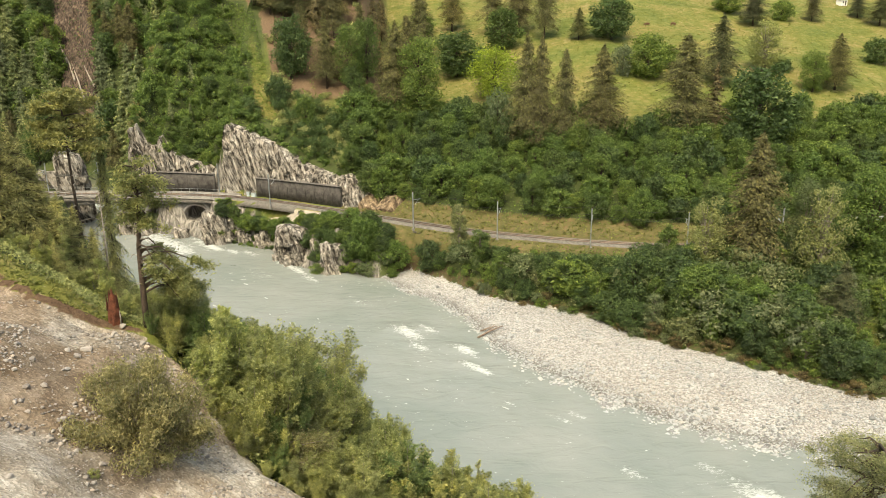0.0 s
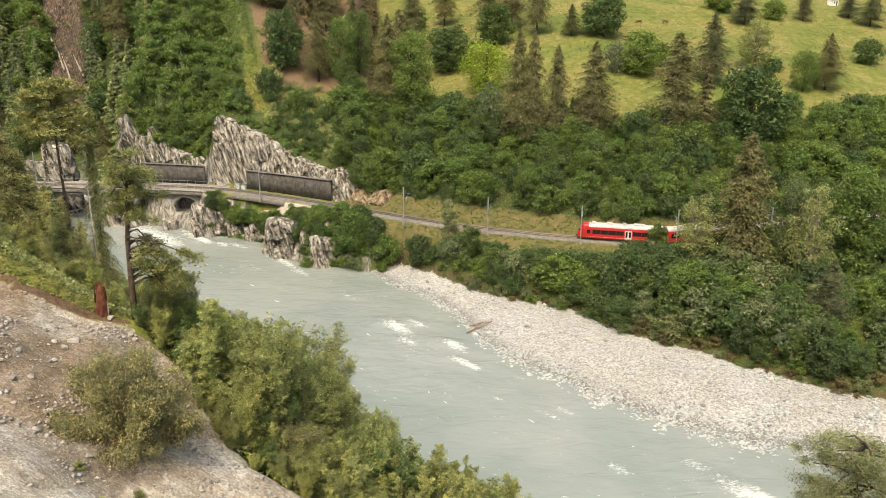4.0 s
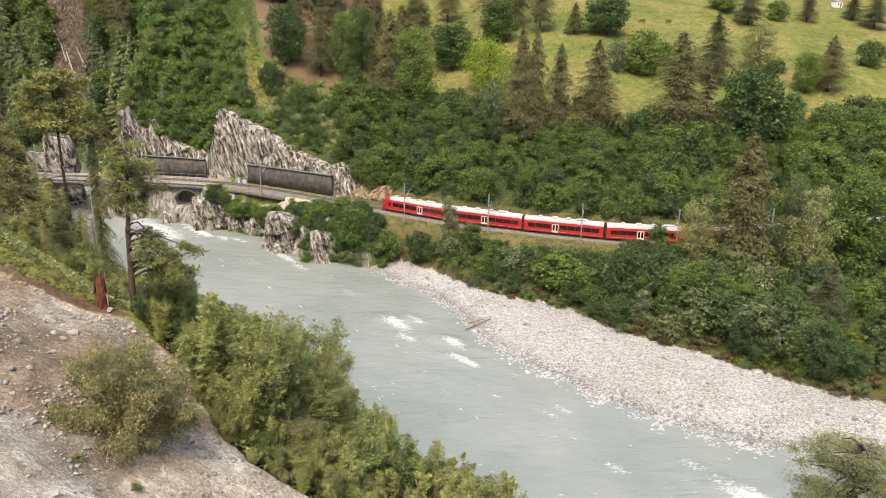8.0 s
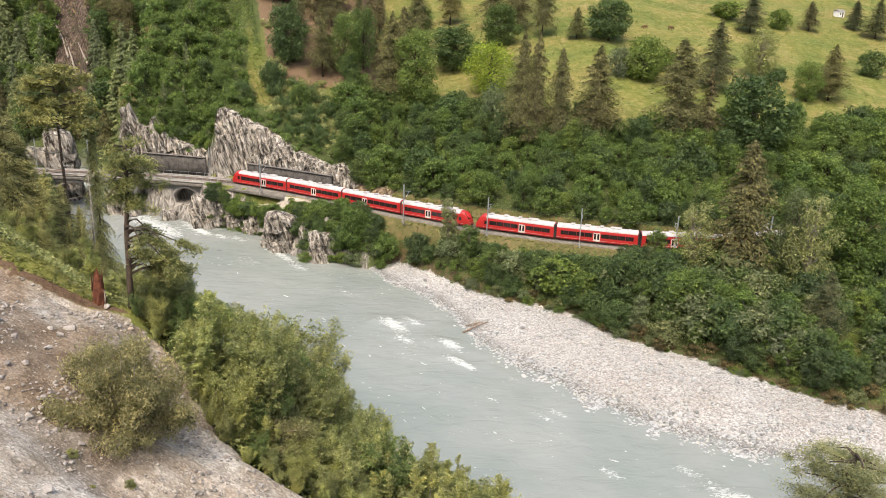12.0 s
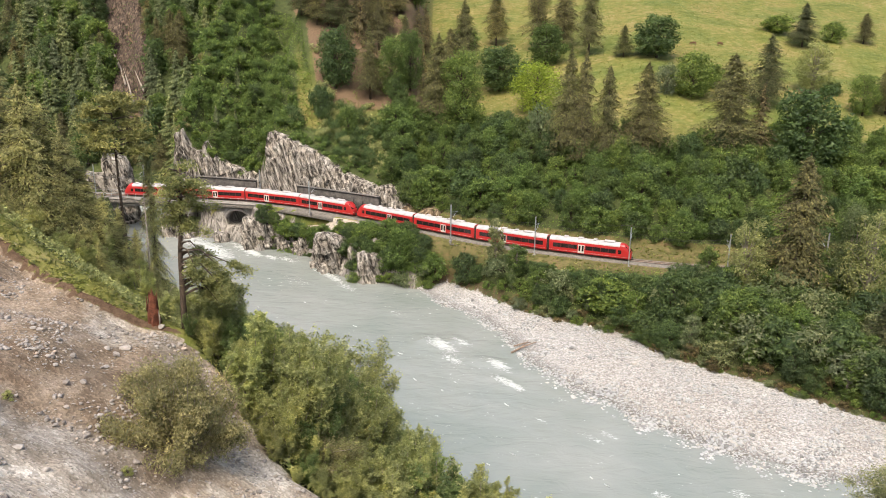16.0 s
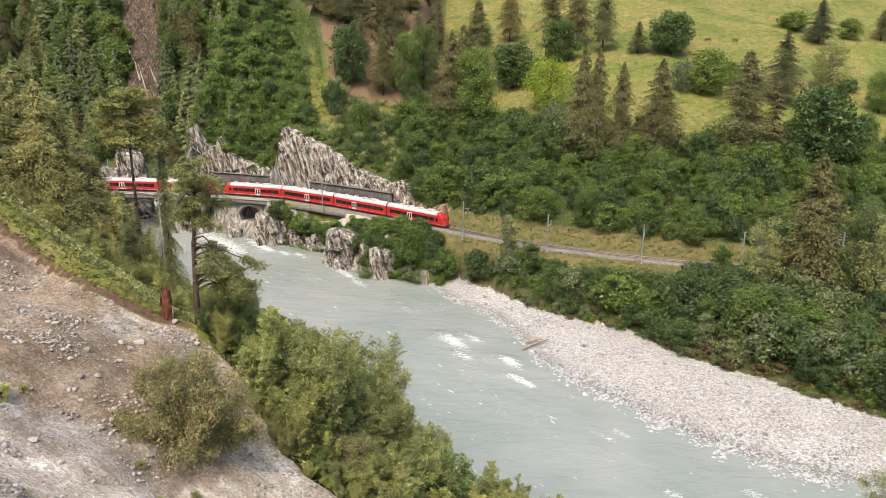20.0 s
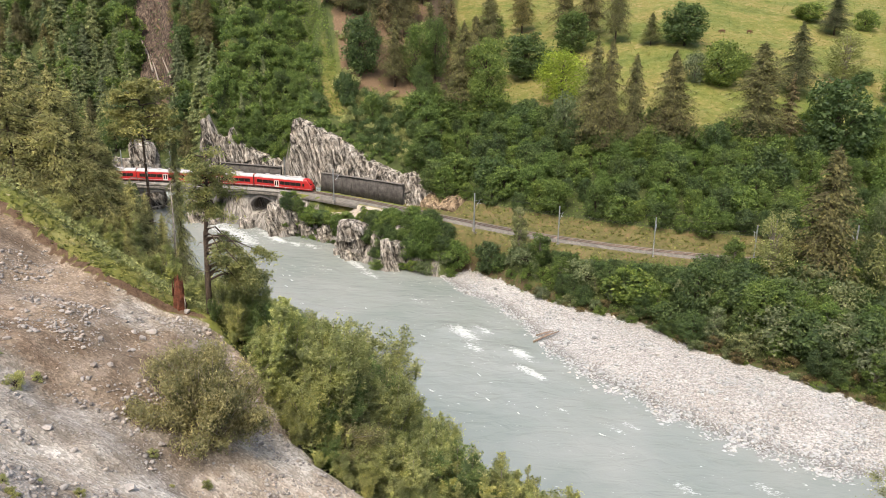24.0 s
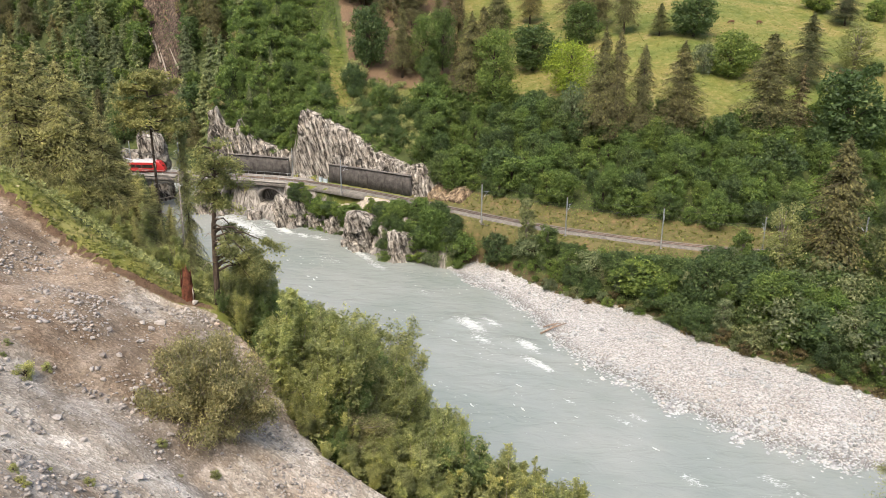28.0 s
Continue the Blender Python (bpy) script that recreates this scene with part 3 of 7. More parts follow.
def on_rail(run, off=0.0):
    """Plan point and way on the track, off metres to its far side."""
    x, y = np.interp(run, RAIL_RUN, RAIL[:, 0]), np.interp(run, RAIL_RUN, RAIL[:, 1])
    a, b = run - 1.0, run + 1.0
    dx, dy = np.interp(b, RAIL_RUN, RAIL[:, 0]) - np.interp(a, RAIL_RUN, RAIL[:, 0]), np.interp(b, RAIL_RUN, RAIL[:, 1]) - np.interp(a, RAIL_RUN, RAIL[:, 1])
    ln = np.hypot(dx, dy)
    return x - off * dy / ln, y + off * dx / ln, dx / ln, dy / ln


def run_at(x):
    return float(np.interp(x, RAIL[:, 0], RAIL_RUN))


def swept(name, outline, runs, mats, closed=True):
    """An outline (offset, height) swept along the track."""
    k = len(outline)
    v = []
    for r in runs:
        for off, z in outline:
            x, y, *_ = on_rail(r, off)
            v.append((x, y, z))
    f = [(i * k + j, i * k + (j + 1) % k, (i + 1) * k + (j + 1) % k, (i + 1) * k + j) for i in range(len(runs) - 1) for j in range(k if closed else k - 1)]
    return mesh_of(name, v, f, mats)


BALLAST = plain("ballast", (0.165, 0.150, 0.128), 0.95, vary=0.4, scale=1.5, bump=0.8)
SLEEPER = plain("sleeper", (0.16, 0.13, 0.11), 0.9, vary=0.3)
STEEL = plain("rail_steel", (0.21, 0.155, 0.125), 0.45, 0.6, 0.3)
CONCRETE = plain("concrete", (0.215, 0.20, 0.18), 0.9, vary=0.3, scale=0.6, bump=0.3)
WALL_STONE = plain("dark_masonry", (0.080, 0.072, 0.064), 0.95, vary=0.5, scale=0.8, bump=0.6)
GALVANISED = plain("galvanised_steel", (0.36, 0.38, 0.38), 0.45, 0.5, 0.15)
runs = np.arange(run_at(-215), run_at(230), 2.0)
tagged(new("trackbed", swept("trackbed", [(-3.9, -1.5), (-1.8, -0.22), (1.8, -0.22), (3.4, -1.2)], runs, [BALLAST])), "grey-brown ballast bed of the railway line", "trackbed", kind="structure")
track = thing("railway_track", Matrix(), "single metre-gauge railway track on ballast", "railway track")
for off in (-0.53, 0.53):
    ob = new("rail", swept("rail", [(off - 0.06, -0.16), (off - 0.035, 0.0), (off + 0.035, 0.0), (off + 0.06, -0.16)], runs, [STEEL]))
    ob.parent = track
bm = boxed(-0.12, 0.12, -1.0, 1.0, -0.25, -0.16)
sleeper_mesh = bpy.data.meshes.new("sleeper")
bm.to_mesh(sleeper_mesh)
bm.free()
sleeper_mesh.materials.append(SLEEPER)
for r in np.arange(run_at(-60), run_at(95), 0.68):
    x, y, dx, dy = on_rail(r)
    ob = new("sleeper", sleeper_mesh)
    ob.matrix_basis = pose(x, y, 0, 0, 0, math.degrees(math.atan2(dy, dx)))
    ob.parent = track

# ---- train: two red four-car sets with pale roofs ----
RED = plain("red_paint", (0.36, 0.019, 0.018), 0.35, vary=0.08, scale=0.6, spec=0.5, bump=0.0)
DARK_RED = plain("dark_red_paint", (0.17, 0.012, 0.016), 0.4, vary=0.1, spec=0.5, bump=0.0)
ROOF = plain("roof_grey_white", (0.42, 0.40, 0.39), 0.6, vary=0.2, scale=0.7)
GLASS = plain("dark_glass", (0.022, 0.016, 0.015), 0.08, vary=0.1, spec=0.6, bump=0.0)
DOOR_WHITE = plain("door_white", (0.48, 0.45, 0.41), 0.4, vary=0.05)
UNDER = plain("underframe", (0.03, 0.028, 0.026), 0.7, vary=0.3)
LAMP = plain("lamp_glass", (0.8, 0.78, 0.7), 0.1, vary=0.02)
HALF_W = 1.32
SECTION = [(-1.32, 0.55), (-1.32, 2.55), (-1.20, 3.22), (-0.95, 3.50), (-0.5, 3.64), (0.0, 3.68), (0.5, 3.64), (0.95, 3.50), (1.20, 3.22), (1.32, 2.55), (1.32, 0.55), (1.18, 0.32), (-1.18, 0.32)]


def car(length, cab, door_at, m):
    """One car, x towards the train's head; cab: +1, -1 or 0 (which end is a driver's cab). door_at: where the white double door sits."""
    ob = thing("railcar", m, "red railcar with a driver's cab, pale roof and white doors" if cab else "red middle railcar with a pale roof and white doors", "train car", "cars of the red train")
    x0, x1 = -length / 2 + 0.25, length / 2 - 0.25
    steps = [(x0, 1, 0), (x1, 1, 0)]
    if cab:
        end = x1 if cab > 0 else x0
        o = cab
        steps = [((x0 if cab > 0 else x1), 1, 0), (end - o * 2.2, 1, 0), (end - o * 1.5, 0.99, -0.12), (end - o * 0.8, 0.95, -0.75), (end - o * 0.3, 0.90, -1.5), (end, 0.80, -2.2)]
    bm = bmesh.new()
    rings = []
    for x, wd, dz in steps:
        rings.append([bm.verts.new((x, a * wd, max(z + (dz if z > 2 else dz * 0.12 if z > 1 else 0), 0.32) if z > 0.4 else z)) for a, z in SECTION])
    k = len(SECTION)
    for a, b in zip(rings[:-1], rings[1:]):
        for j in range(k):
            bm.faces.new((a[j], a[(j + 1) % k], b[(j + 1) % k], b[j]))
    bm.faces.new(rings[0])
    bm.faces.new(rings[-1][::-1])
    bmesh.ops.recalc_face_normals(bm, faces=bm.faces)
    part("body", bm, RED, ob)
    # roof shell, 4 cm proud, leaving the cab red
    rx0, rx1 = x0 + (2.6 if cab < 0 else 0.05), x1 - (2.6 if cab > 0 else 0.05)
    bm = bmesh.new()
    top = [(-1.30, 2.98), (-1.24, 3.26), (-0.98, 3.55), (-0.5, 3.69), (0.0, 3.73), (0.5, 3.69), (0.98, 3.55), (1.24, 3.26), (1.30, 2.98)]
    a, b = [bm.verts.new((rx0, p, z)) for p, z in top], [bm.verts.new((rx1, p, z)) for p, z in top]
    for j in range(len(top) - 1):
        bm.faces.new((a[j], b[j], b[j + 1], a[j + 1]))
    bm.faces.new(a[::-1])
    bm.faces.new(b)
    bmesh.ops.recalc_face_normals(bm, faces=bm.faces)
    part("roof", bm, ROOF, ob, "pale grey-white roof")
    for ux, ul in ((-0.22 * length, 2.4), (-0.05 * length, 0.8), (0.12 * length, 1.2), (0.3 * length, 0.9)):
        part("roof_unit", boxed(ux - ul / 2, ux + ul / 2, -0.7, 0.7, 3.70, 3.92, bevel=0.05), ROOF, ob, "roof-mounted equipment box")
    for side in (-1, 1):
        def panel(name, xa, xb, za, zb, mat, out, parent=ob, label=""):
            y0, y1 = sorted((side * (HALF_W - 0.02), side * (HALF_W + out)))
            return part(name, boxed(xa, xb, y0, y1, za, zb), mat, parent, label)
        lo, hi = x0 + (3.4 if cab < 0 else 0.9), x1 - (3.4 if cab > 0 else 0.9)
        for xa, xb in ((lo, door_at - 0.95), (door_at + 0.95, hi)):
            if xb - xa > 1.5:
                panel("window_band", xa, xb, 1.35, 2.42, DARK_RED, 0.006)
                nwin = max(1, round((xb - xa) / 1.75))
                w = (xb - xa) / nwin
                for i in range(nwin):
                    panel("window", xa + i * w + 0.05, xa + (i + 1) * w - 0.05, 1.45, 2.34, GLASS, 0.012)
        door = panel("door", door_at - 0.75, door_at + 0.75, 0.55, 2.55, DOOR_WHITE, 0.015, label="white double door")
        for d in (-0.36, 0.36):
            panel("door_window", door_at + d - 0.22, door_at + d + 0.22, 1.0, 2.3, GLASS, 0.022, door)
        panel("stripe", x0 + 0.1, x1 - (2.0 if cab > 0 else 0.1), 0.72, 0.765, ROOF, 0.008, label="thin white stripe")
        if cab:
            e = x1 if cab > 0 else x0
            panel("cab_window", *sorted((e - cab * 2.9, e - cab * 2.2)), 1.45, 2.3, GLASS, 0.012)
    if cab:
        e = x1 if cab > 0 else x0
        bm = bmesh.new()
        pts = [(e - cab * 1.45, -1.02, 3.20), (e - cab * 1.45, 1.02, 3.20), (e - cab * 0.33, 1.06, 1.95), (e - cab * 0.33, -1.06, 1.95)]
        vs = [bm.verts.new((x + cab * 0.10, y, z + 0.10)) for x, y, z in pts] + [bm.verts.new((x - cab * 0.1, y, z - 0.1)) for x, y, z in pts]
        for q in ((0, 1, 2, 3), (7, 6, 5, 4), (0, 4, 5, 1), (1, 5, 6, 2), (2, 6, 7, 3), (3, 7, 4, 0)):
            bm.faces.new([vs[i] for i in q])
        bmesh.ops.recalc_face_normals(bm, faces=bm.faces)
        part("windscreen", bm, GLASS, ob)
        for s in (-0.75, 0.75):
            part("headlight", boxed(*sorted((e - cab * 0.1, e + cab * 0.04)), s - 0.14, s + 0.14, 0.98, 1.12, bevel=0.03), LAMP, ob, "clear headlight")
        part("coupler", boxed(*sorted((e - cab * 0.1, e + cab * 0.30)), -0.2, 0.2, 0.42, 0.7, bevel=0.04), UNDER, ob)
    for e, other in ((x0, -1), (x1, 1)):
        if other != cab:
            part("gangway", boxed(*sorted((e, e + other * 0.27)), -1.1, 1.1, 0.5, 3.4), UNDER, ob, "dark folded gangway bellows")
    for bx in (-length / 2 + 3.0, length / 2 - 3.0):
        part("bogie", boxed(bx - 1.4, bx + 1.4, -0.95, 0.95, 0.12, 0.5, bevel=0.05), UNDER, ob)
        for wx in (-0.9, 0.9):
            for wy in (-0.53, 0.53):
                bm = bmesh.new()
                bmesh.ops.create_cone(bm, cap_ends=True, segments=14, radius1=0.36, radius2=0.36, depth=0.12, matrix=Matrix.Translation((bx + wx, wy, 0.36)) @ Matrix.Rotation(math.pi / 2, 4, "X"))
                part("wheel", bm, STEEL, ob)
    part("underframe_box", boxed(-3.2, 3.2, -1.1, 1.1, 0.16, 0.34, bevel=0.03), UNDER, ob)
    if abs(door_at) < 0.5:
        for a, b2 in (((-2.6, 0, 3.75), (-1.6, 0, 4.5)), ((-1.6, 0, 4.5), (-2.3, 0, 5.25))):
            part("pantograph_arm", tube(bmesh.new(), [a, b2], [0.05, 0.04], 5), UNDER, ob)
        part("pantograph_head", boxed(-2.42, -2.18, -0.8, 0.8, 5.22, 5.30), UNDER, ob)
    return ob


LENGTHS = [(19.45, 1, -1.9), (18.75, 0, 0.0), (18.75, 0, 1.8), (19.45, -1, 1.9)]


def car_pose(middle):
    """Pose of a car whose middle is at that run of the track; it heads to lower runs."""
    ax, ay, *_ = on_rail(middle - 6.4)
    bx, by, *_ = on_rail(middle + 6.4)
    return pose((ax + bx) / 2, (ay + by) / 2, 0.0, 0, 0, math.degrees(math.atan2(ay - by, ax - bx)))


cars = []
back = 0.0
for unit in range(2):
    for ln, cab, door in LENGTHS:
        cars.append((car(ln, cab, door, Matrix()), back + ln / 2))
        back += ln
    back += 0.8


# ---- plants ----
def leaf_cards(centres, size, rng, face=None, stretch=1.5, way=None, wild=0.55):
    """Small pointed leaf sprays, one bent card each; face: where each card's upper side turns."""
    n = len(centres)
    if face is None:
        face = np.tile([0.0, 0.0, 1.0], (n, 1))
    nrm = face + wild * rng.normal(size=(n, 3))
    nrm /= np.linalg.norm(nrm, axis=1, keepdims=True) + 1e-9
    w = rng.normal(size=(n, 3)) if way is None else way + 0.35 * rng.normal(size=(n, 3))
    side = np.cross(nrm, w)
    side /= np.linalg.norm(side, axis=1, keepdims=True) + 1e-9
    w = np.cross(side, nrm)
    s = size * rng.uniform(0.55, 1.45, (n, 1))
    a, b = w * s * stretch * 0.5, side * s * 0.5
    v = np.stack([centres - a * 0.6 + b, centres - a * 0.6 - b, centres + a * 1.3 - nrm * s * 0.15], 1).reshape(-1, 3)
    f = np.arange(3 * n).reshape(n, 3)
    return v, f


def lobed_crown(lobes, n, size, rng, stretch=1.5, hollow=0.3, up=0.22):
    """Leaves in the outer shells of many uneven lobes, turned outwards and up."""
    lobes = np.asarray(lobes, float)
    w = lobes[:, 3] ** 2
    pick = rng.choice(len(lobes), n, p=w / w.sum())
    d = rng.normal(size=(n, 3))
    d[:, 2] = np.where(rng.uniform(size=n) < 0.3, np.abs(d[:, 2]), d[:, 2])
    d /= np.linalg.norm(d, axis=1, keepdims=True)
    r = rng.uniform(hollow, 1.0, (n, 1)) ** 0.6 * (1 + 0.20 * rng.normal(size=(n, 1)))
    c = lobes[pick, :3] + d * r * lobes[pick, 3:4] * np.array([1, 1, 0.95])
    return leaf_cards(c, size, rng, d * 0.9 + np.array([0, -0.1, up]), stretch, d * 0.5 + np.array([0, 0, 0.6]))


def crown_part(name, v, f, mat, parent, label=""):
    ob = new(name, mesh_of(name, v, f, [mat]))
    ob.parent = parent
    if label:
        tagged(ob, label)
    return ob


def broad_tree(name, label, seed, h, w, n, leaf, mat, bark=BARK, low=0.15, lobes=22, peak=1.0, group="", trunk_r=None, lump=(0.10, 0.23)):
    """A broad-leaved tree or shrub: forked trunk, limbs that end in lobes of leaves."""
    rng = np.random.RandomState(seed)
    ob = thing(name, Matrix(), label, "bush" if "bush" in name or "shrub" in name else "tree", group)
    r0 = trunk_r or 0.018 * h + 0.03
    lob = []
    bm = bmesh.new()
    tube(bm, [(0, 0, -0.6), (0.02 * h, 0, h * 0.3), (-0.01 * h, 0.02 * h, h * 0.6), (0, 0, h * 0.88)], [r0 * 1.2, r0 * 0.85, r0 * 0.5, r0 * 0.15])
    stem = list(bm.verts)
    for i in range(lobes):
        z = h * (low + (0.96 - low) * ((i + 0.5) / lobes) ** peak)
        t = (z / h - low) / (1 - low)
        reach = w * 0.5 * (math.sin(math.pi * min(0.98, 0.12 + 0.80 * t)) ** 0.8)
        a = i * 2.4 + rng.uniform(-0.5, 0.5)
        rad = reach * rng.uniform(0.35, 0.85)
        c = np.array([rad * math.cos(a), rad * math.sin(a), z * rng.uniform(0.92, 1.03)])
        lob.append((*c, max(0.2, w * rng.uniform(*lump))))
        z0 = max(0.1 * h, c[2] * rng.uniform(0.45, 0.7))
        tube(bm, [(0, 0, z0), (c[0] * 0.5, c[1] * 0.5, z0 + (c[2] - z0) * 0.65), tuple(c)], [r0 * 0.38 * (22 / lobes) ** 0.6, r0 * 0.25 * (22 / lobes) ** 0.6, r0 * 0.06], 5, nearest_vert(stem, z0))
    part("trunk", bm, bark, ob)
    crown_part("crown", *lobed_crown(lob, n, leaf, rng), mat, ob)
    return ob


def shoot_tree(name, label, seed, h, w, stems, twigs, n, leaf, mat, bark=PALE_BARK):
    """A many-stemmed tree of the bank: rising stems, steep side shoots and leaves strung along them."""
    rng = np.random.RandomState(seed)
    ob = thing(name, Matrix(), label, "tree")
    bm = tube(bmesh.new(), [(0, 0, -0.6), (0, 0, 0.1 * h), (0.02 * w, 0, 0.22 * h)], [0.10, 0.08, 0.03], 5)
    root = list(bm.verts)
    o, d, ln = [], [], []
    for i in range(stems):
        a = i * 2.4 + rng.uniform(-0.5, 0.5)
        rad = 0.46 * w * math.sqrt((i + 0.4) / stems) * rng.uniform(0.75, 1.0)
        top = h * (1 - 0.50 * (2 * rad / w) ** 2) * rng.uniform(0.82, 1.0)
        p = [np.array(q) for q in ((0.03 * w * math.cos(a), 0.03 * w * math.sin(a), 0.0), (0.42 * rad * math.cos(a), 0.42 * rad * math.sin(a), 0.42 * top), (0.85 * rad * math.cos(a), 0.85 * rad * math.sin(a), 0.78 * top), (rad * math.cos(a), rad * math.sin(a), top))]
        tube(bm, [tuple(q) for q in p], [0.055, 0.04, 0.02, 0.006], 4, nearest_vert(root, 0.0))
        for t in np.r_[rng.uniform(0.12, 0.97, twigs), 0.97]:
            k = min(2, int(t * 3))
            q = p[k] + (p[k + 1] - p[k]) * (t * 3 - k)
            b = a + rng.normal() * 1.3
            up = rng.uniform(0.5, 1.5) if t < 0.95 else 3.0
            v = np.array([math.cos(b), math.sin(b), up])
            o.append(q)
            d.append(v / np.linalg.norm(v))
            ln.append(w * rng.uniform(0.10, 0.28) * (1.15 - 0.65 * t) + 0.10)
    o, d, ln = np.array(o), np.array(d), np.array(ln)
    pk = rng.choice(len(o), n, p=ln / ln.sum())
    u = rng.uniform(0.0, 1.05, (n, 1))
    c = o[pk] + d[pk] * ln[pk, None] * u + rng.normal(size=(n, 3)) * 0.034 * w * (1.1 - 0.75 * u)
    c[:, 2] = np.maximum(c[:, 2] - 0.10 * ln[pk] * u[:, 0] ** 2, 0.02)
    part("trunk", bm, bark, ob)
    out = c * np.array([1, 1, 0])
    out /= np.linalg.norm(out, axis=1, keepdims=True) + 1e-6
    crown_part("crown", *leaf_cards(c, leaf, rng, out * 0.45 + np.array([0, -0.1, 0.7]), 1.6, d[pk], 0.6), mat, ob)
    return ob


def conifer(name, label, seed, h, w, tiers, per, mat, low=0.06, sag=0.25, twigs=9, leaf=0.55, bark=BARK, thin=1.0, ragged=0.25, hang=0.12):
    """A spruce: straight trunk, tiers of sagging boughs hung with needle sprays."""
    rng = np.random.RandomState(seed)
    ob = thing(name, Matrix(), label, "tree")
    r0 = 0.011 * h + 0.04
    bm = tube(bmesh.new(), [(0, 0, -0.8), (0, 0, h * 0.5), (0, 0, h * 0.99)], [r0 * 1.15, r0 * 0.6, 0.02])
    stem = list(bm.verts)
    cs, dr = [], []
    for i in range(tiers):
        t = (i + 0.5) / tiers
        z = h * (low + (0.985 - low) * t)
        reach = 0.5 * w * (1 - t) ** 0.68 * (1.0 if t > 0.15 else 0.8) + 0.02 * h * (1 - t) + 0.15
        for k in range(per):
            if rng.uniform() > thin:
                continue
            a = k * 6.283 / per + i * 1.1 + rng.uniform(-0.3, 0.3)
            ln = reach * rng.uniform(1 - ragged * 1.5, 1 + ragged)
            dx, dy = math.cos(a), math.sin(a)
            zz = z + rng.uniform(-0.018, 0.018) * h
            tip = (dx * ln, dy * ln, zz - ln * sag * (1.4 - t))
            if ln > 0.8:
                tube(bm, [(0, 0, zz), (dx * ln * 0.55, dy * ln * 0.55, zz - ln * sag * 0.35), tip], [0.05, 0.035, 0.012], 3, nearest_vert(stem, zz))
            m = max(3, int(twigs * (0.4 + ln)))
            q = rng.uniform(0.15, 1.02, m)
            spread = rng.normal(size=m) * 0.20 * ln * (0.35 + 0.65 * q)
            px = dx * ln * q - dy * spread
            py = dy * ln * q + dx * spread
            pz = zz - ln * sag * (0.5 * q + 0.9 * q * q) * (1.4 - t) * 0.7 - np.abs(spread) * 0.25 - np.abs(rng.normal(size=m)) * hang
            cs.append(np.stack([px, py, pz], 1))
            dr.append(np.stack([dx + 0 * q + (-dy) * np.sign(spread) * 0.5, dy + 0 * q + dx * np.sign(spread) * 0.5, -0.45 + 0 * q], 1))
    part("trunk", bm, bark, ob)
    dr = np.concatenate(dr)
    crown_part("crown", *leaf_cards(np.concatenate(cs), leaf, rng, dr * np.array([0.5, 0.5, 0]) + np.array([0, 0, 0.9]), 1.9, dr, 0.35), mat, ob)
    return ob


def pine_tree(name, label, seed, h, w, tufts, n, leaf, mat, low=0.45, lean=0.0, dead=8, bark=BARK, trunk_r=None, bare_one_side=False):
    """A pine: bare lower trunk with dead snags, open layered crown of needle tufts."""
    rng = np.random.RandomState(seed)
    ob = thing(name, Matrix(), label, "tree")
    r0 = trunk_r or 0.012 * h + 0.04
    sway = [(lean * h * t * t + 0.04 * math.sin(5 * t), 0.05 * math.sin(7 * t + 1), h * t - 0.6 * (t == 0)) for t in np.linspace(0, 1, 8)]
    lob, bm = [], tube(bmesh.new(), sway, [r0 * (1.1 - 0.92 * t) for t in np.linspace(0, 1, 8)], 9)
    stem = list(bm.verts)
    for i in range(tufts):
        t = low + (1 - low) * (i + 0.5) / tufts
        a = i * 2.4 + rng.uniform(-0.5, 0.5)
        if bare_one_side and t < 0.8:
            a = rng.uniform(-1.0, 1.0)
        ln = w * 0.5 * rng.uniform(0.45, 1.0) * (1.05 - 0.55 * abs(t - low) / (1 - low))
        x0, z0 = lean * h * t * t, h * t
        mid = (x0 + 0.5 * ln * math.cos(a), 0.5 * ln * math.sin(a), z0 + 0.10 * ln)
        tip = (x0 + ln * math.cos(a), ln * math.sin(a), z0 + rng.uniform(-0.25, 0.25) * ln)
        tube(bm, [(x0, 0, z0), mid, tip], [r0 * 0.35, r0 * 0.22, 0.015], 5, nearest_vert(stem, z0))
        lob.append((*tip, 0.11 * w * rng.uniform(0.7, 1.2)))
        for q in (0.62, 0.85):
            j = rng.normal(size=3) * 0.08 * w
            lob.append((mid[0] * (1 - q) + tip[0] * q + j[0], mid[1] * (1 - q) + tip[1] * q + j[1], mid[2] * (1 - q) + tip[2] * q + 0.5 * j[2], 0.075 * w * rng.uniform(0.6, 1.1)))
    part("trunk", bm, bark, ob)
    for i in range(dead):
        t, a = rng.uniform(0.25, max(0.3, low + 0.1)), rng.uniform(0, 6.28)
        ln = w * rng.uniform(0.12, 0.4)
        x0 = lean * h * t * t
        part("dead_branch", tube(bmesh.new(), [(x0, 0, h * t), (x0 + ln * 0.6 * math.cos(a), ln * 0.6 * math.sin(a), h * t + 0.05), (x0 + ln * math.cos(a), ln * math.sin(a), h * t - 0.25 * ln)], [0.045, 0.03, 0.008], 5), PALE_BARK, ob, "bare dead branch")
    lob = np.array(lob)
    rng2 = np.random.RandomState(seed + 1)
    pick = rng2.choice(len(lob), n)
    c = lob[pick, :3] + rng2.normal(size=(n, 3)) * lob[pick, 3:4] * np.array([0.6, 0.6, 0.28])
    crown_part("crown", *leaf_cards(c, leaf, rng2, None, 2.2, None, 0.7), mat, ob)
    return ob


PROTO = {}


def proto(key, ob):
    """Keeps a built plant as the pattern for its kind; its first use moves the pattern itself."""
    PROTO[key] = [ob, False]


SIZES = {}


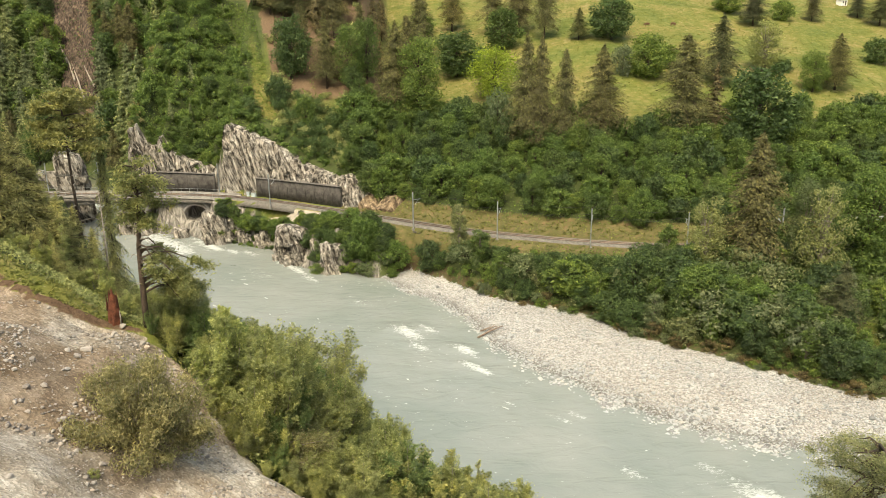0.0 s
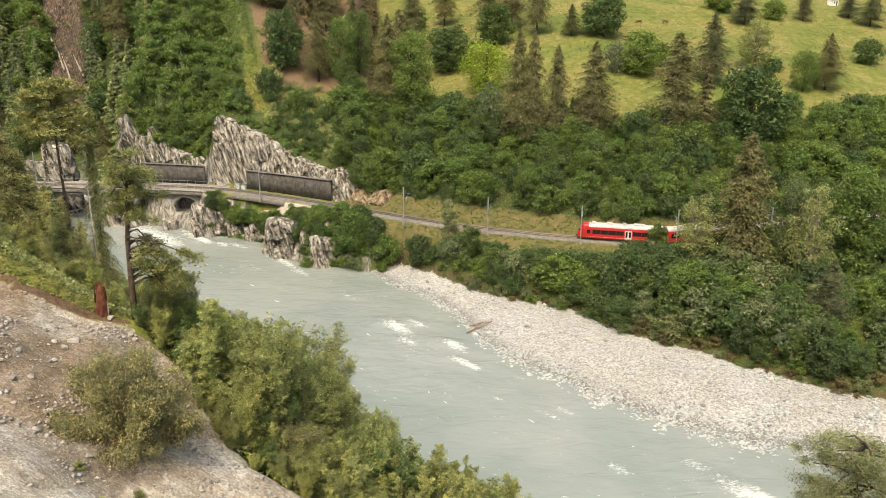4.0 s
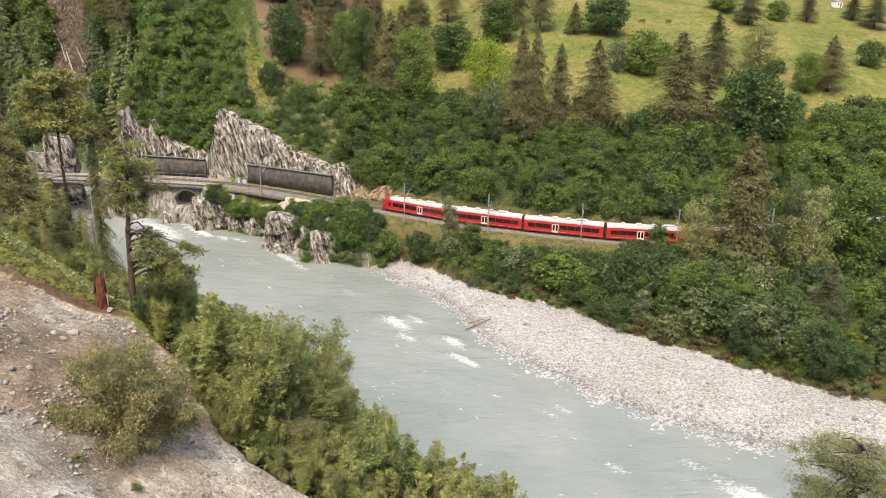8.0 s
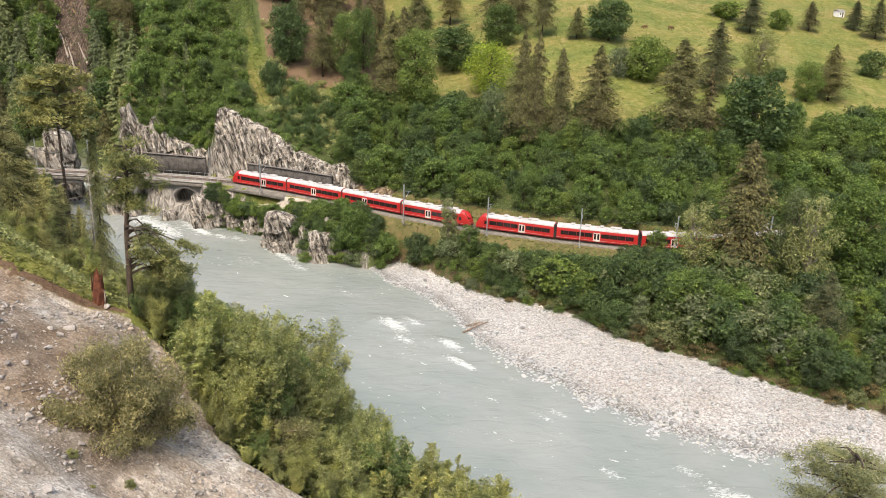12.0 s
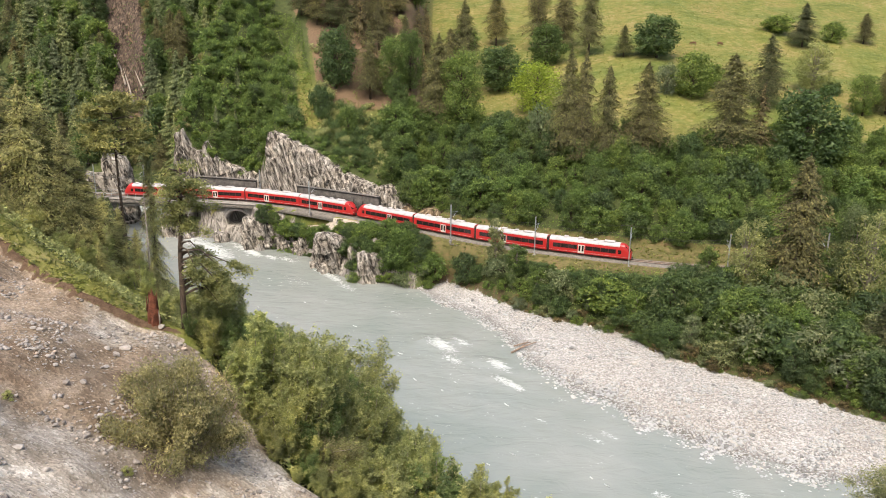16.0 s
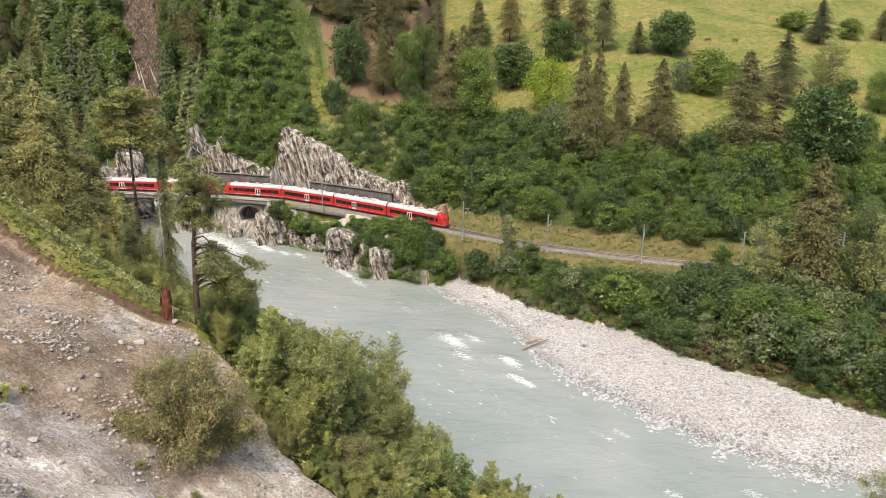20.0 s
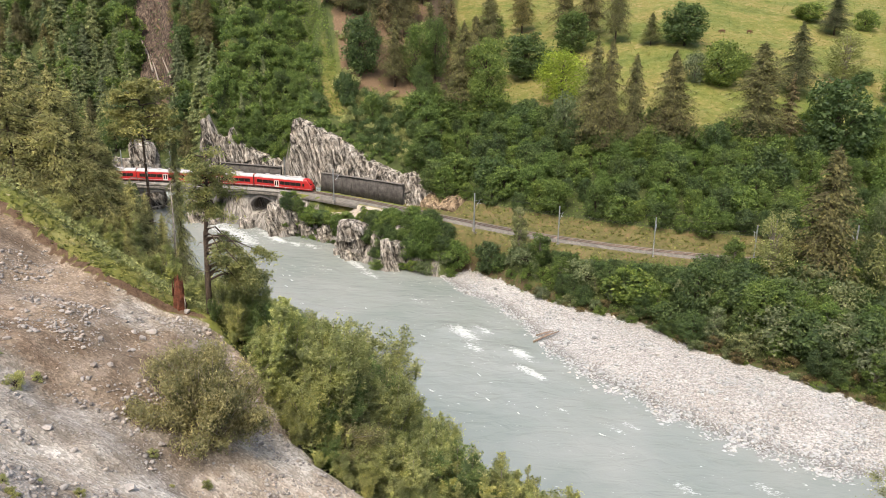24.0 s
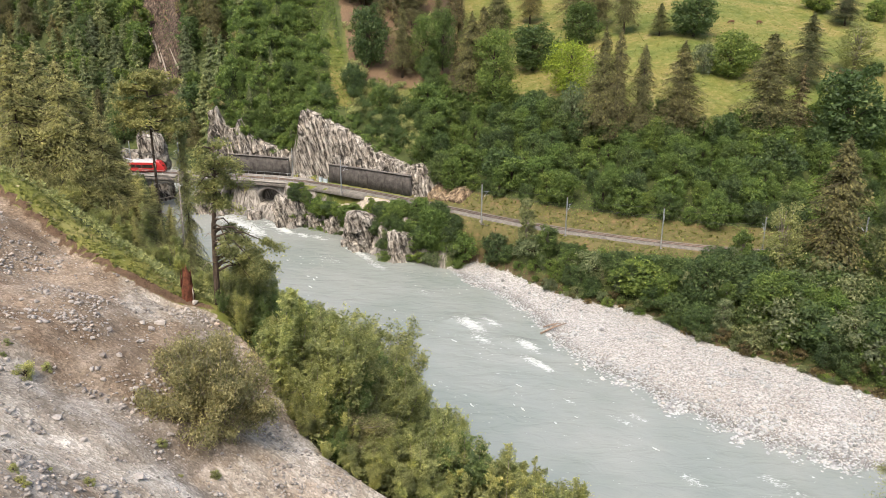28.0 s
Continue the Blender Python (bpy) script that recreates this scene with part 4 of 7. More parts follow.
def plant(key, x, y, h, turn=0.0, wide=1.0, label="", sink=0.15):
    """Sets a plant of that kind on the ground, h metres high."""
    ob, used = PROTO[key]
    h0, w0, top, span = SIZES[key]
    k, q = h / top, h / h0 * wide * w0 / span
    m = pose(x, y, height(x, y) - sink, 0, 0, turn) @ Matrix.Diagonal((q, q, k, 1))
    if used:
        ob = copy_thing(ob, m @ Matrix.Diagonal((1 / ob.scale.x, 1 / ob.scale.y, 1 / ob.scale.z, 1)))
    else:
        ob.matrix_basis = m
        PROTO[key][1] = True
    if label:
        tagged(ob, label)
    return ob


def keep(key, h, w, ob):
    """Notes a kind's wanted size and the size that its crown has."""
    crown = next(c for c in ob.children if c.name.startswith("crown"))
    co = np.empty(len(crown.data.vertices) * 3, np.float32)
    crown.data.vertices.foreach_get("co", co)
    co = co.reshape(-1, 3)
    SIZES[key] = (h, w, float(np.percentile(co[:, 2], 99.5)), float(np.percentile(np.hypot(co[:, 0], co[:, 1]), 95) * 2))
    proto(key, ob)


def kinds():
    for i in range(3):
        keep("hazel%d" % i, 6, 6.2, broad_tree("shrub", "dense green broad-leaved shrub on the wooded slope", 10 + i, 6, 6.2, 3400, 0.27, LEAF_MID if i else LEAF_DARK, low=0.08, lobes=26))
        keep("tree%d" % i, 12, 9, broad_tree("broadleaf_tree", "broad-leaved tree with a full dark green crown", 20 + i, 12, 9, 6000, 0.32, LEAF_DARK if i == 1 else LEAF_MID, low=0.10, lobes=44))
        keep("gorge%d" % i, 14, 9, broad_tree("broadleaf_tree", "broad-leaved tree in the shady gorge forest", 25 + i, 14, 9, 3600, 0.42, LEAF_DARK if i else LEAF_MID, low=0.10, lobes=36))
        keep("alder%d" % i, 9, 4.6, broad_tree("alder", "slender olive-green riverside alder", 30 + i, 9, 4.6, 4200, 0.21, LEAF_GREY if i == 2 else LEAF_MID, low=0.10, lobes=34, bark=PALE_BARK))
        keep("willow%d" % i, 3, 3.8, broad_tree("willow_bush", "grey-green willow bush beside the gravel bar", 40 + i, 3, 3.8, 1800, 0.15, LEAF_GREY if i else LEAF_MID, low=0.06, lobes=18))
        keep("spruce%d" % i, 26, 9.2, conifer("spruce", "tall dark spruce with sagging boughs" if i == 0 else "tall brownish spruce hung with cones", 50 + i, 26, 9.5, (56, 62, 58)[i], 7, NEEDLE if i == 0 else NEEDLE_BROWN, low=0.20, leaf=0.22, twigs=20, thin=0.72, sag=0.38, ragged=0.45, hang=0.42))
    keep("gorge_spruce", 20, 7, conifer("spruce", "grey-green spruce in the gorge forest", 55, 20, 7, 26, 8, NEEDLE_HAZED, leaf=0.42, twigs=14, thin=0.85, sag=0.28, ragged=0.35, hang=0.2))
    keep("near_alder0", 8, 4.4, shoot_tree("alder", "olive-green alder on the steep near bank", 61, 8, 4.4, 9, 36, 20000, 0.080, LEAF_OLIVE))
    # near_alder1 and near_alder4 are further bank alders in other greens, not ashes
    keep("near_alder1", 8, 3.8, shoot_tree("ash_tree", "green young alder on the steep near bank", 62, 8, 3.8, 8, 36, 20000, 0.080, LEAF_NEAR))
    keep("near_alder2", 8, 5.0, shoot_tree("willow_tree", "yellow-green willow on the steep near bank", 63, 8, 5.0, 11, 36, 21000, 0.075, LEAF_YELLOW))
    keep("near_alder3", 9, 2.6, shoot_tree("birch", "slim feathery birch on the steep near bank", 64, 9, 2.6, 4, 46, 15000, 0.072, LEAF_OLIVE))
    keep("near_alder4", 8, 4.8, shoot_tree("ash_tree", "dark green young alder on the steep near bank", 65, 8, 4.8, 9, 36, 20000, 0.082, LEAF_BANK_DARK))
    keep("rust_spruce", 24, 7, conifer("spruce", "rust-brown thin spruce in the clearing", 57, 24, 7, 34, 7, NEEDLE_RUST, low=0.10, leaf=0.27, twigs=15, thin=0.7, sag=0.36, ragged=0.45, hang=0.2))
    keep("rust_bush", 2, 2.6, broad_tree("willow_bush", "rusty brown low willow bush beside the gravel bar", 43, 2, 2.6, 1100, 0.13, LEAF_RUST, low=0.06, lobes=16))
    keep("fresh", 13, 11, broad_tree("maple", "round-crowned maple with fresh yellow-green leaves", 71, 13, 11, 8000, 0.24, LEAF_FRESH, low=0.10, lobes=40))
    keep("leafy", 13, 10, broad_tree("ash_tree", "bright mid-green ash tree on the meadow's edge", 72, 13, 10, 9000, 0.24, LEAF_MID, low=0.08, lobes=46))
    keep("birch", 16, 6.5, broad_tree("birch", "pale green birch with a thin upright crown", 73, 16, 6.5, 7500, 0.18, LEAF_YELLOW, low=0.14, lobes=44, bark=PALE_BARK))
    keep("high_birch", 21, 8, broad_tree("birch", "tall grey-green birch in the riverside wood", 75, 21, 8, 16000, 0.19, LEAF_BIRCH, low=0.10, lobes=64, bark=PALE_BARK))
    keep("tall", 20, 10, broad_tree("lime_tree", "tall broad-leaved tree with a heavy rounded crown", 74, 20, 10, 15000, 0.26, LEAF_MID, low=0.08, lobes=60))
    keep("near_pine", 14, 5.2, pine_tree("pine", "open-crowned pine with bare lower trunk", 81, 14, 5.2, 22, 15000, 0.085, NEEDLE_PINE, low=0.74, trunk_r=0.15, dead=22))
    keep("corner_pine", 20, 8.4, pine_tree("pine", "tall pine below the viewpoint with a tufted olive crown", 84, 20, 8.4, 84, 80000, 0.05, NEEDLE_CORNER, low=0.50, dead=0))
    keep("near_spruce", 22, 9, conifer("spruce", "olive-brown spruce on the near slope", 82, 22, 9, 64, 9, NEEDLE_SLOPE, low=0.03, leaf=0.135, twigs=30, sag=0.40, thin=0.62, ragged=0.5, hang=0.32))


kinds()
rng = np.random.RandomState(5)


def scatter(count, x0, x1, y0, y1, ok, gap, choose):
    """Uneven planting: tries places in a stretch of the plan, keeping them apart."""
    done = []
    for _ in range(count * 12):
        if len(done) >= count:
            break
        x, y = rng.uniform(x0, x1), rng.uniform(y0, y1)
        if not ok(x, y):
            continue
        if done and np.min(np.hypot(np.array(done)[:, 0] - x, np.array(done)[:, 1] - y)) < gap:
            continue
        done.append((x, y))
        key, h, wide = choose(x, y)
        plant(key, x, y, h, rng.uniform(0, 360), wide)
    return done


def side_of_rail(x, y):
    i = np.argmin(np.hypot(RAIL[:, 0] - x, RAIL[:, 1] - y))
    i = min(max(i, 1), len(RAIL) - 2)
    dx, dy = RAIL[i + 1] - RAIL[i - 1]
    return math.hypot(RAIL[i, 0] - x, RAIL[i, 1] - y) * (1 if dx * (y - RAIL[i, 1]) - dy * (x - RAIL[i, 0]) > 0 else -1)


def pick(*names):
    return names[rng.randint(len(names))]


# single trees of the meadow, the spur and the riverside
plant("spruce1", 34.5, 212.2, 30.7, 0, 0.97)
plant("spruce1", 38.2, 211.1, 30.3, 73, 0.84)
plant("spruce2", 44.4, 209.9, 25.7, 146, 0.91)
plant("spruce1", 54.4, 210.1, 24.5, 219, 1.50)
plant("spruce0", 100.1, 245.9, 20.9, 292, 1.63)
plant("spruce2", 76.1, 208.6, 26.2, 5, 1.65)
plant("rust_spruce", 84.2, 208.1, 20.0, 78, 1.25)
plant("tree1", 96.0, 206.3, 21.4, 151, 1.1)
plant("birch", 119.7, 258.1, 16.0, 224, 1.90)
plant("hazel0", 126.3, 258.8, 4.3, 297, 1.48)
plant("leafy", 129.7, 244.2, 12.6, 10, 0.92)
plant("spruce1", 139.1, 248.2, 17.0, 83, 1.84)
plant("hazel1", 135.1, 329.4, 7.0, 156, 1.69)
plant("spruce0", 140.0, 315.3, 16.0, 229, 1.90)
plant("hazel2", 155.2, 323.7, 7.9, 302, 1.07)
plant("spruce2", 168.5, 324.9, 11.4, 15, 1.88)
plant("spruce0", 191.4, 331.7, 11.6, 88, 1.90)
plant("spruce0", 194.9, 321.0, 15.4, 161, 1.90)
plant("hazel0", 166.9, 273.6, 8.7, 234, 1.12)
plant("tree1", 76.6, 288.0, 14.6, 307, 1.48)
plant("spruce0", 65.9, 292.2, 10.9, 20, 1.90)
plant("fresh", 30.1, 246.2, 16.0, 93, 1.15)
plant("tree1", 20.5, 274.2, 15.2, 166, 1.42)
plant("tree0", 38.4, 294.5, 14.9, 239, 1.22)
plant("spruce1", 22.9, 332.7, 24, 312, 1.2)
plant("spruce2", 37.6, 315.8, 27, 25, 1.25)
plant("spruce1", 47.1, 312.0, 27, 98, 1.25)
plant("spruce1", 54.9, 300.5, 25, 171, 1.1)
plant("willow1", 71.2, 251.6, 9.4, 244, 0.69)
plant("tree2", 78.3, 250.0, 13.4, 317, 1.34)
plant("hazel1", 86.9, 257.2, 7.8, 30, 0.96)
plant("willow2", 28.0, 221.7, 14.0, 103, 0.60)
plant("leafy", -15.1, 256.6, 17.9, 176, 0.75)
plant("leafy", -9.5, 261.8, 19.3, 249, 0.60)
plant("spruce1", -0.2, 246.0, 28.6, 322, 1.3)
plant("spruce2", 3.5, 262.0, 26, 50, 1.1)
plant("spruce1", 9.0, 300.0, 26, 10, 1.2)
plant("tall", 6.8, 240.4, 25.5, 35, 1.03)
plant("hazel2", -1.1, 245.5, 10.3, 108, 1.03)
plant("tree1", -33.3, 258.4, 19.0, 181, 0.81)
plant("spruce1", -22.1, 257.1, 22.6, 254, 1.26)
plant("hazel0", -36.4, 244.8, 9.9, 327, 0.60)
plant("hazel1", -27.4, 238.9, 9.4, 40, 0.60)
plant("spruce0", -33.2, 290.1, 13.1, 113, 1.90)
plant("spruce1", -27.7, 291.7, 14.2, 186, 1.85)
plant("spruce2", -20.1, 293.8, 15.2, 259, 1.74)
plant("tree0", -9.8, 328.4, 14.7, 332, 1.15)
plant("hazel2", 10.2, 329.8, 8.3, 45, 1.37)
plant("spruce0", -48.6, 290.0, 14.9, 118, 1.83)
plant("spruce2", -42.6, 285.8, 16.2, 191, 1.53)
plant("spruce0", -37.9, 287.0, 13.7, 264, 1.90)
plant("spruce1", -15.9, 309.1, 17.3, 337, 1.54)
plant("hazel0", 20.7, 238.6, 5.9, 50, 0.85)
plant("spruce2", 71.2, 150.0, 29.4, 123, 1.30)
plant("high_birch", 80.5, 146.9, 21.5, 196, 0.85)
plant("birch", 81.5, 142.2, 22.0, 269, 1.0)
plant("birch", 61.5, 150.5, 17.0, 342, 1.25)
plant("spruce0", 77.3, 126.2, 14.0, 55, 1.48)
plant("tall", 93.7, 147.2, 23.3, 128, 1.12)
plant("alder0", 56.8, 158.1, 8.5, 201, 1.1)
plant("tree1", 46.4, 146.9, 12.0, 274, 0.92)
plant("tree0", 55.9, 138.1, 10.2, 347, 1.05)
plant("hazel0", 60.9, 131.1, 8.8, 60, 0.98)
plant("tree0", -9.2, 186.3, 11.6, 133, 0.85)
plant("hazel1", -1.6, 184.0, 7.0, 206, 0.95)
plant("hazel0", 6.6, 180.4, 7.4, 279, 0.9)
plant("alder2", 13.3, 176.0, 12.2, 352, 0.68)
plant("alder1", 18.0, 172.1, 7.3, 65, 1.40)
plant("hazel2", 35.9, 157.0, 7.4, 138, 1.44)

# wooded slope above the line
scatter(300, -14, 150, 176, 262, lambda x, y: 10.0 < side_of_rail(x, y) < 44 and x < 0.66 * y, 3.7,
        lambda x, y: (pick("hazel0", "hazel1", "hazel2", "tree1", "tree0", "tree2"), rng.uniform(4.2, 9.2), rng.uniform(0.9, 1.15)))
# riverside wood between the gravel bar and the line: scrub low enough to leave the track in view
RAIL_BEARING = np.degrees(np.arctan2(RAIL[:, 0], RAIL[:, 1]))
RAIL_AWAY = np.hypot(RAIL[:, 0], RAIL[:, 1])
SEEN = RAIL[:, 0] > -100


def scrub_height(x, y, most):
    b = math.degrees(math.atan2(x, y))
    top = -3.2 if b < 17.5 else 0.3 if b < 23 else 30
    k = math.hypot(x, y) / np.interp(b, RAIL_BEARING[SEEN], RAIL_AWAY[SEEN])
    return max(0.8, min(most, EYE[2] - (EYE[2] - top) * k - height(x, y)))


def lawn(x, y):
    """Open grass in the riverside wood."""
    return any(abs(x * cy - y * cx) / math.hypot(cx, cy) < 2.6 and -9 < math.hypot(x, y) - math.hypot(cx, cy) < 5 for cx, cy in ((84, 127), (101, 157)))


def riverside(x, y):
    h = scrub_height(x, y, rng.uniform(3.5, 6.5) if x < 40 else rng.uniform(4.0, 8.5))
    return (pick("hazel0", "tree1", "alder0", "hazel0", "alder2", "tree1", "willow1", "alder1"), h, rng.uniform(1.0, 1.3) if h > 3 else 1.6)


scatter(310, -3, 128, 100, 190, lambda x, y: y > np.interp(x, BAR_BACK[:, 0], BAR_BACK[:, 1]) + 1.5 and side_of_rail(x, y) < (-6.5 if x > 50 else -7.5) and x < 0.74 * y and not lawn(x, y), 2.5, riverside)
scatter(150, 0, 90, 100, 186, lambda x, y: -0.8 < y - np.interp(x, BAR_BACK[:, 0], BAR_BACK[:, 1]) < 4, 1.6,
        lambda x, y: (pick("willow0", "willow1", "willow2", "rust_bush", "willow0"), rng.uniform(1.2, 2.9), 1.2))
scatter(130, 8, 76, 100, 172, lambda x, y: -1.6 < y - np.interp(x, BAR_BACK[:, 0], BAR_BACK[:, 1]) < 1.4, 0.9,
        lambda x, y: (pick("rust_bush", "willow2", "willow1", "rust_bush", "willow0"), rng.uniform(0.6, 1.7), 1.4))
# bushes on the river cliff below the line
scatter(80, -50, -2, 180, 226, lambda x, y: -14 < side_of_rail(x, y) < (-8.5 if -30 < x < -14 else -5.5) and y > np.interp(x, FAR_SHORE[:, 0], FAR_SHORE[:, 1]) + 3.5, 1.6,
        lambda x, y: (pick("hazel0", "willow0", "hazel2", "hazel1"), rng.uniform(2.0, 4.2), 1.2))
scatter(26, -88, -50, 236, 252, lambda x, y: 6 < side_of_rail(x, y) < 15 and height(x, y) > 2, 2.6,
        lambda x, y: (pick("hazel0", "hazel1", "willow0"), rng.uniform(1.6, 3.6), 1.3))
scatter(120, -52, -13, 190, 228, lambda x, y: -10.5 < side_of_rail(x, y) < (-7.0 if -31 < x < -14 else -4.1), 1.0,
        lambda x, y: (pick("hazel0", "willow0", "hazel2", "hazel1"), rng.uniform(0.9, 1.7), 1.4))
scatter(40, -24, -3, 183, 200, lambda x, y: 0.4 < y - np.interp(x, FAR_SHORE[:, 0], FAR_SHORE[:, 1]) < 8 and side_of_rail(x, y) < -7 and not -30 < x < -21.5 and not -19.5 < x < -14.5, 1.4,
        lambda x, y: (pick("hazel0", "willow0", "hazel2", "hazel1", "willow1"), rng.uniform(1.8, 3.6), 1.3))
# spur above the cliffs, and the far gorge
def thicket(name, label, count, area, ok, gap, size, leaves, leaf, mat, seed):
    """Uncountable shrubs grown into one another, as one stuff object."""
    r = np.random.RandomState(seed)
    done, vs = [], []
    for _ in range(count * 10):
        if len(done) >= count:
            break
        x, y = r.uniform(area[0], area[1]), r.uniform(area[2], area[3])
        if not ok(x, y) or (done and np.min(np.hypot(np.array(done)[:, 0] - x, np.array(done)[:, 1] - y)) < gap):
            continue
        done.append((x, y))
        w = r.uniform(*size)
        z = height(x, y)
        lob = [(x + r.normal() * w * 0.3, y + r.normal() * w * 0.3, z + w * r.uniform(0.05, 0.75), w * r.uniform(0.2, 0.36)) for _ in range(8)]
        vs.append(lobed_crown(lob, int(leaves * w / size[1]), leaf, r)[0])
    v = np.concatenate(vs)
    return tagged(new(name, mesh_of(name, v, np.arange(len(v)).reshape(-1, 3), [mat])), label, "shrubs", kind="stuff")


thicket("thicket", "dense green shrubs on the rocky spur", 190, (-79, -40, 226, 330), lambda x, y: side_of_rail(x, y) > 13 and x < strip_x(y) - 3.5 - 0.02 * (y - 243), 2.8, (2.2, 5.0), 1300, 0.34, LEAF_MID, 33)
thicket("thicket", "ochre scrub along the spur's rocky crest", 46, (-91, -77, 238, 335), lambda x, y: side_of_rail(x, y) > 11 and abs(x + 80 + 0.05 * (y - 241)) < 3.0, 1.8, (1.0, 2.4), 420, 0.22, LEAF_OCHRE, 37)
thicket("thicket", "sparse green shrubs in the brown clearing", 16, (-44, -8, 240, 330), lambda x, y: x > strip_x(y) + 5 and side_of_rail(x, y) > 30, 6.0, (1.6, 3.4), 800, 0.26, LEAF_OLIVE, 38)
scatter(24, -48, -4, 268, 332, lambda x, y: side_of_rail(x, y) > 45 and x > strip_x(y) + 5, 6.0,
        lambda x, y: (pick("rust_spruce", "rust_spruce", "spruce1", "spruce2"), rng.uniform(12, 20), rng.uniform(0.9, 1.3)))
scatter(30, -76, -50, 240, 330, lambda x, y: side_of_rail(x, y) > 14 and x < strip_x(y) - 5, 5.5,
        lambda x, y: (pick("tree0", "tree1", "tree2", "leafy", "gorge_spruce"), rng.uniform(4, 9), rng.uniform(0.75, 1.0)))
thicket("thicket", "green shrubs hanging over the cliff's top edge", 90, (-86, -14, 205, 262), lambda x, y: 10.2 < side_of_rail(x, y) < 15, 1.7, (1.6, 3.2), 700, 0.22, LEAF_MID, 34)
thicket("thicket", "dark shrubs on the slope above the cliff", 90, (-46, -8, 200, 256), lambda x, y: 14 < side_of_rail(x, y) < 30 and abs(x - strip_x(y)) > 4, 2.7, (2.8, 5.4), 1500, 0.24, LEAF_DARK, 35)
thicket("thicket", "olive shrubs on the slope above the cliff", 40, (-46, -8, 200, 256), lambda x, y: 14 < side_of_rail(x, y) < 32 and abs(x - strip_x(y)) > 3.5, 3.5, (2.4, 4.4), 1200, 0.22, LEAF_OLIVE, 36)
def scar(x, y):
    """Where the bare rock scar in the gorge stays in view."""
    b = math.degrees(math.atan2(x, y))
    return -22.3 < b < -19.6 and y > 318


scatter(150, -270, -88, 262, 430, lambda x, y: not scar(x, y) and y > np.interp(x, FAR_SHORE[:, 0], FAR_SHORE[:, 1]) + 6 and x > -0.68 * y, 4.4,
        lambda x, y: (pick("gorge_spruce", "gorge_spruce", "gorge_spruce", "spruce2"), rng.uniform(15, 25), rng.uniform(0.95, 1.3)))
scatter(150, -270, -86, 250, 430, lambda x, y: not scar(x, y) and y > np.interp(x, FAR_SHORE[:, 0], FAR_SHORE[:, 1]) + 3 and x > -0.68 * y, 5.2,
        lambda x, y: (pick("gorge0", "gorge1", "gorge2", "gorge_spruce", "gorge0"), rng.uniform(10, 19), 1.1))


def top_limit(x, y):
    """Tallest a near-bank tree may grow: the wood thins and lowers towards the water."""
    z = height(x, y)
    for h in np.arange(15.0, 2.0, -0.5):
        k = (EYE[2] - WATER_Z) / (EYE[2] - z - h)
        if k > 0 and y * k < np.interp(x * k, [-70, -46, -38, -30.7, -21, -14.3, -8.2, -2, 6.2, 14.6, 22], [154, 166, 165, 155, 148, 141, 129, 118, 111.5, 100, 84]):
            return h
    return 0


# near bank
def near_choice(x, y):
    h = min(top_limit(x, y), 8.5) * rng.uniform(0.45, 1.1)
    return (pick("near_alder0", "near_alder1", "near_alder2", "near_alder0", "near_alder3", "near_alder3", "near_alder2", "near_alder1", "near_alder4"), h, rng.uniform(0.8, 1.2))


scatter(420, -48, 16, 40, 140, lambda x, y: y < np.interp(x, NEAR_SHORE[:, 0], NEAR_SHORE[:, 1]) - 1.5 and y > np.interp(x, RIM[:95, 0], RIM[:95, 1]) + (2.4 if x > -16 else 6.0) and top_limit(x, y) > 2.5, 1.6, near_choice)
scatter(150, -17, 9, 36, 62, lambda x, y: 0.5 < float(line_distance(x, y, RIM[::2])[0]) < 8 and y > np.interp(x, RIM[:95, 0], RIM[:95, 1]), 1.0,
        lambda x, y: (pick("near_alder0", "near_alder2", "near_alder1", "near_alder2", "near_alder4"), rng.uniform(0.55, 1.05) * min(6.0, 1.6 + 0.85 * float(line_distance(x, y, RIM[::2])[0])), rng.uniform(0.9, 1.3)))


# ---- cliffs and river rocks ----
def chance(n, seed):
    """A steady random value from 0 to 1 for each whole number."""
    v = np.sin(n * 12.9898 + seed * 78.233) * 43758.5453
    return v - np.floor(v)


def strata(a, b, seed):
    """Broken plates of steep beds that dip towards growing a, each set back or proud."""
    a = a + 0.7 * waves(a, b, 9, seed)
    b = b + 0.5 * waves(a, b, 6, seed + 4)
    q, p = 0.92 * a + 0.39 * b, -0.39 * a + 0.92 * b
    wide, thin = np.floor(q / 2.3), np.floor(q / 0.85)
    slab = chance(wide + 31 * np.floor(p / 5.5 + chance(wide, seed) * 3), seed + 1)
    leaf = chance(thin + 57 * np.floor(p / 2.6 + chance(thin, seed + 2) * 3), seed + 3)
    lean = (q / 2.3 - wide) * 0.7 + (q / 0.85 - thin) * 0.28
    return 1.3 * slab + 0.6 * leaf + lean + 0.35 * waves(a, b, 9, seed + 2) + 0.10 * waves(a, b, 1.6, seed + 3)


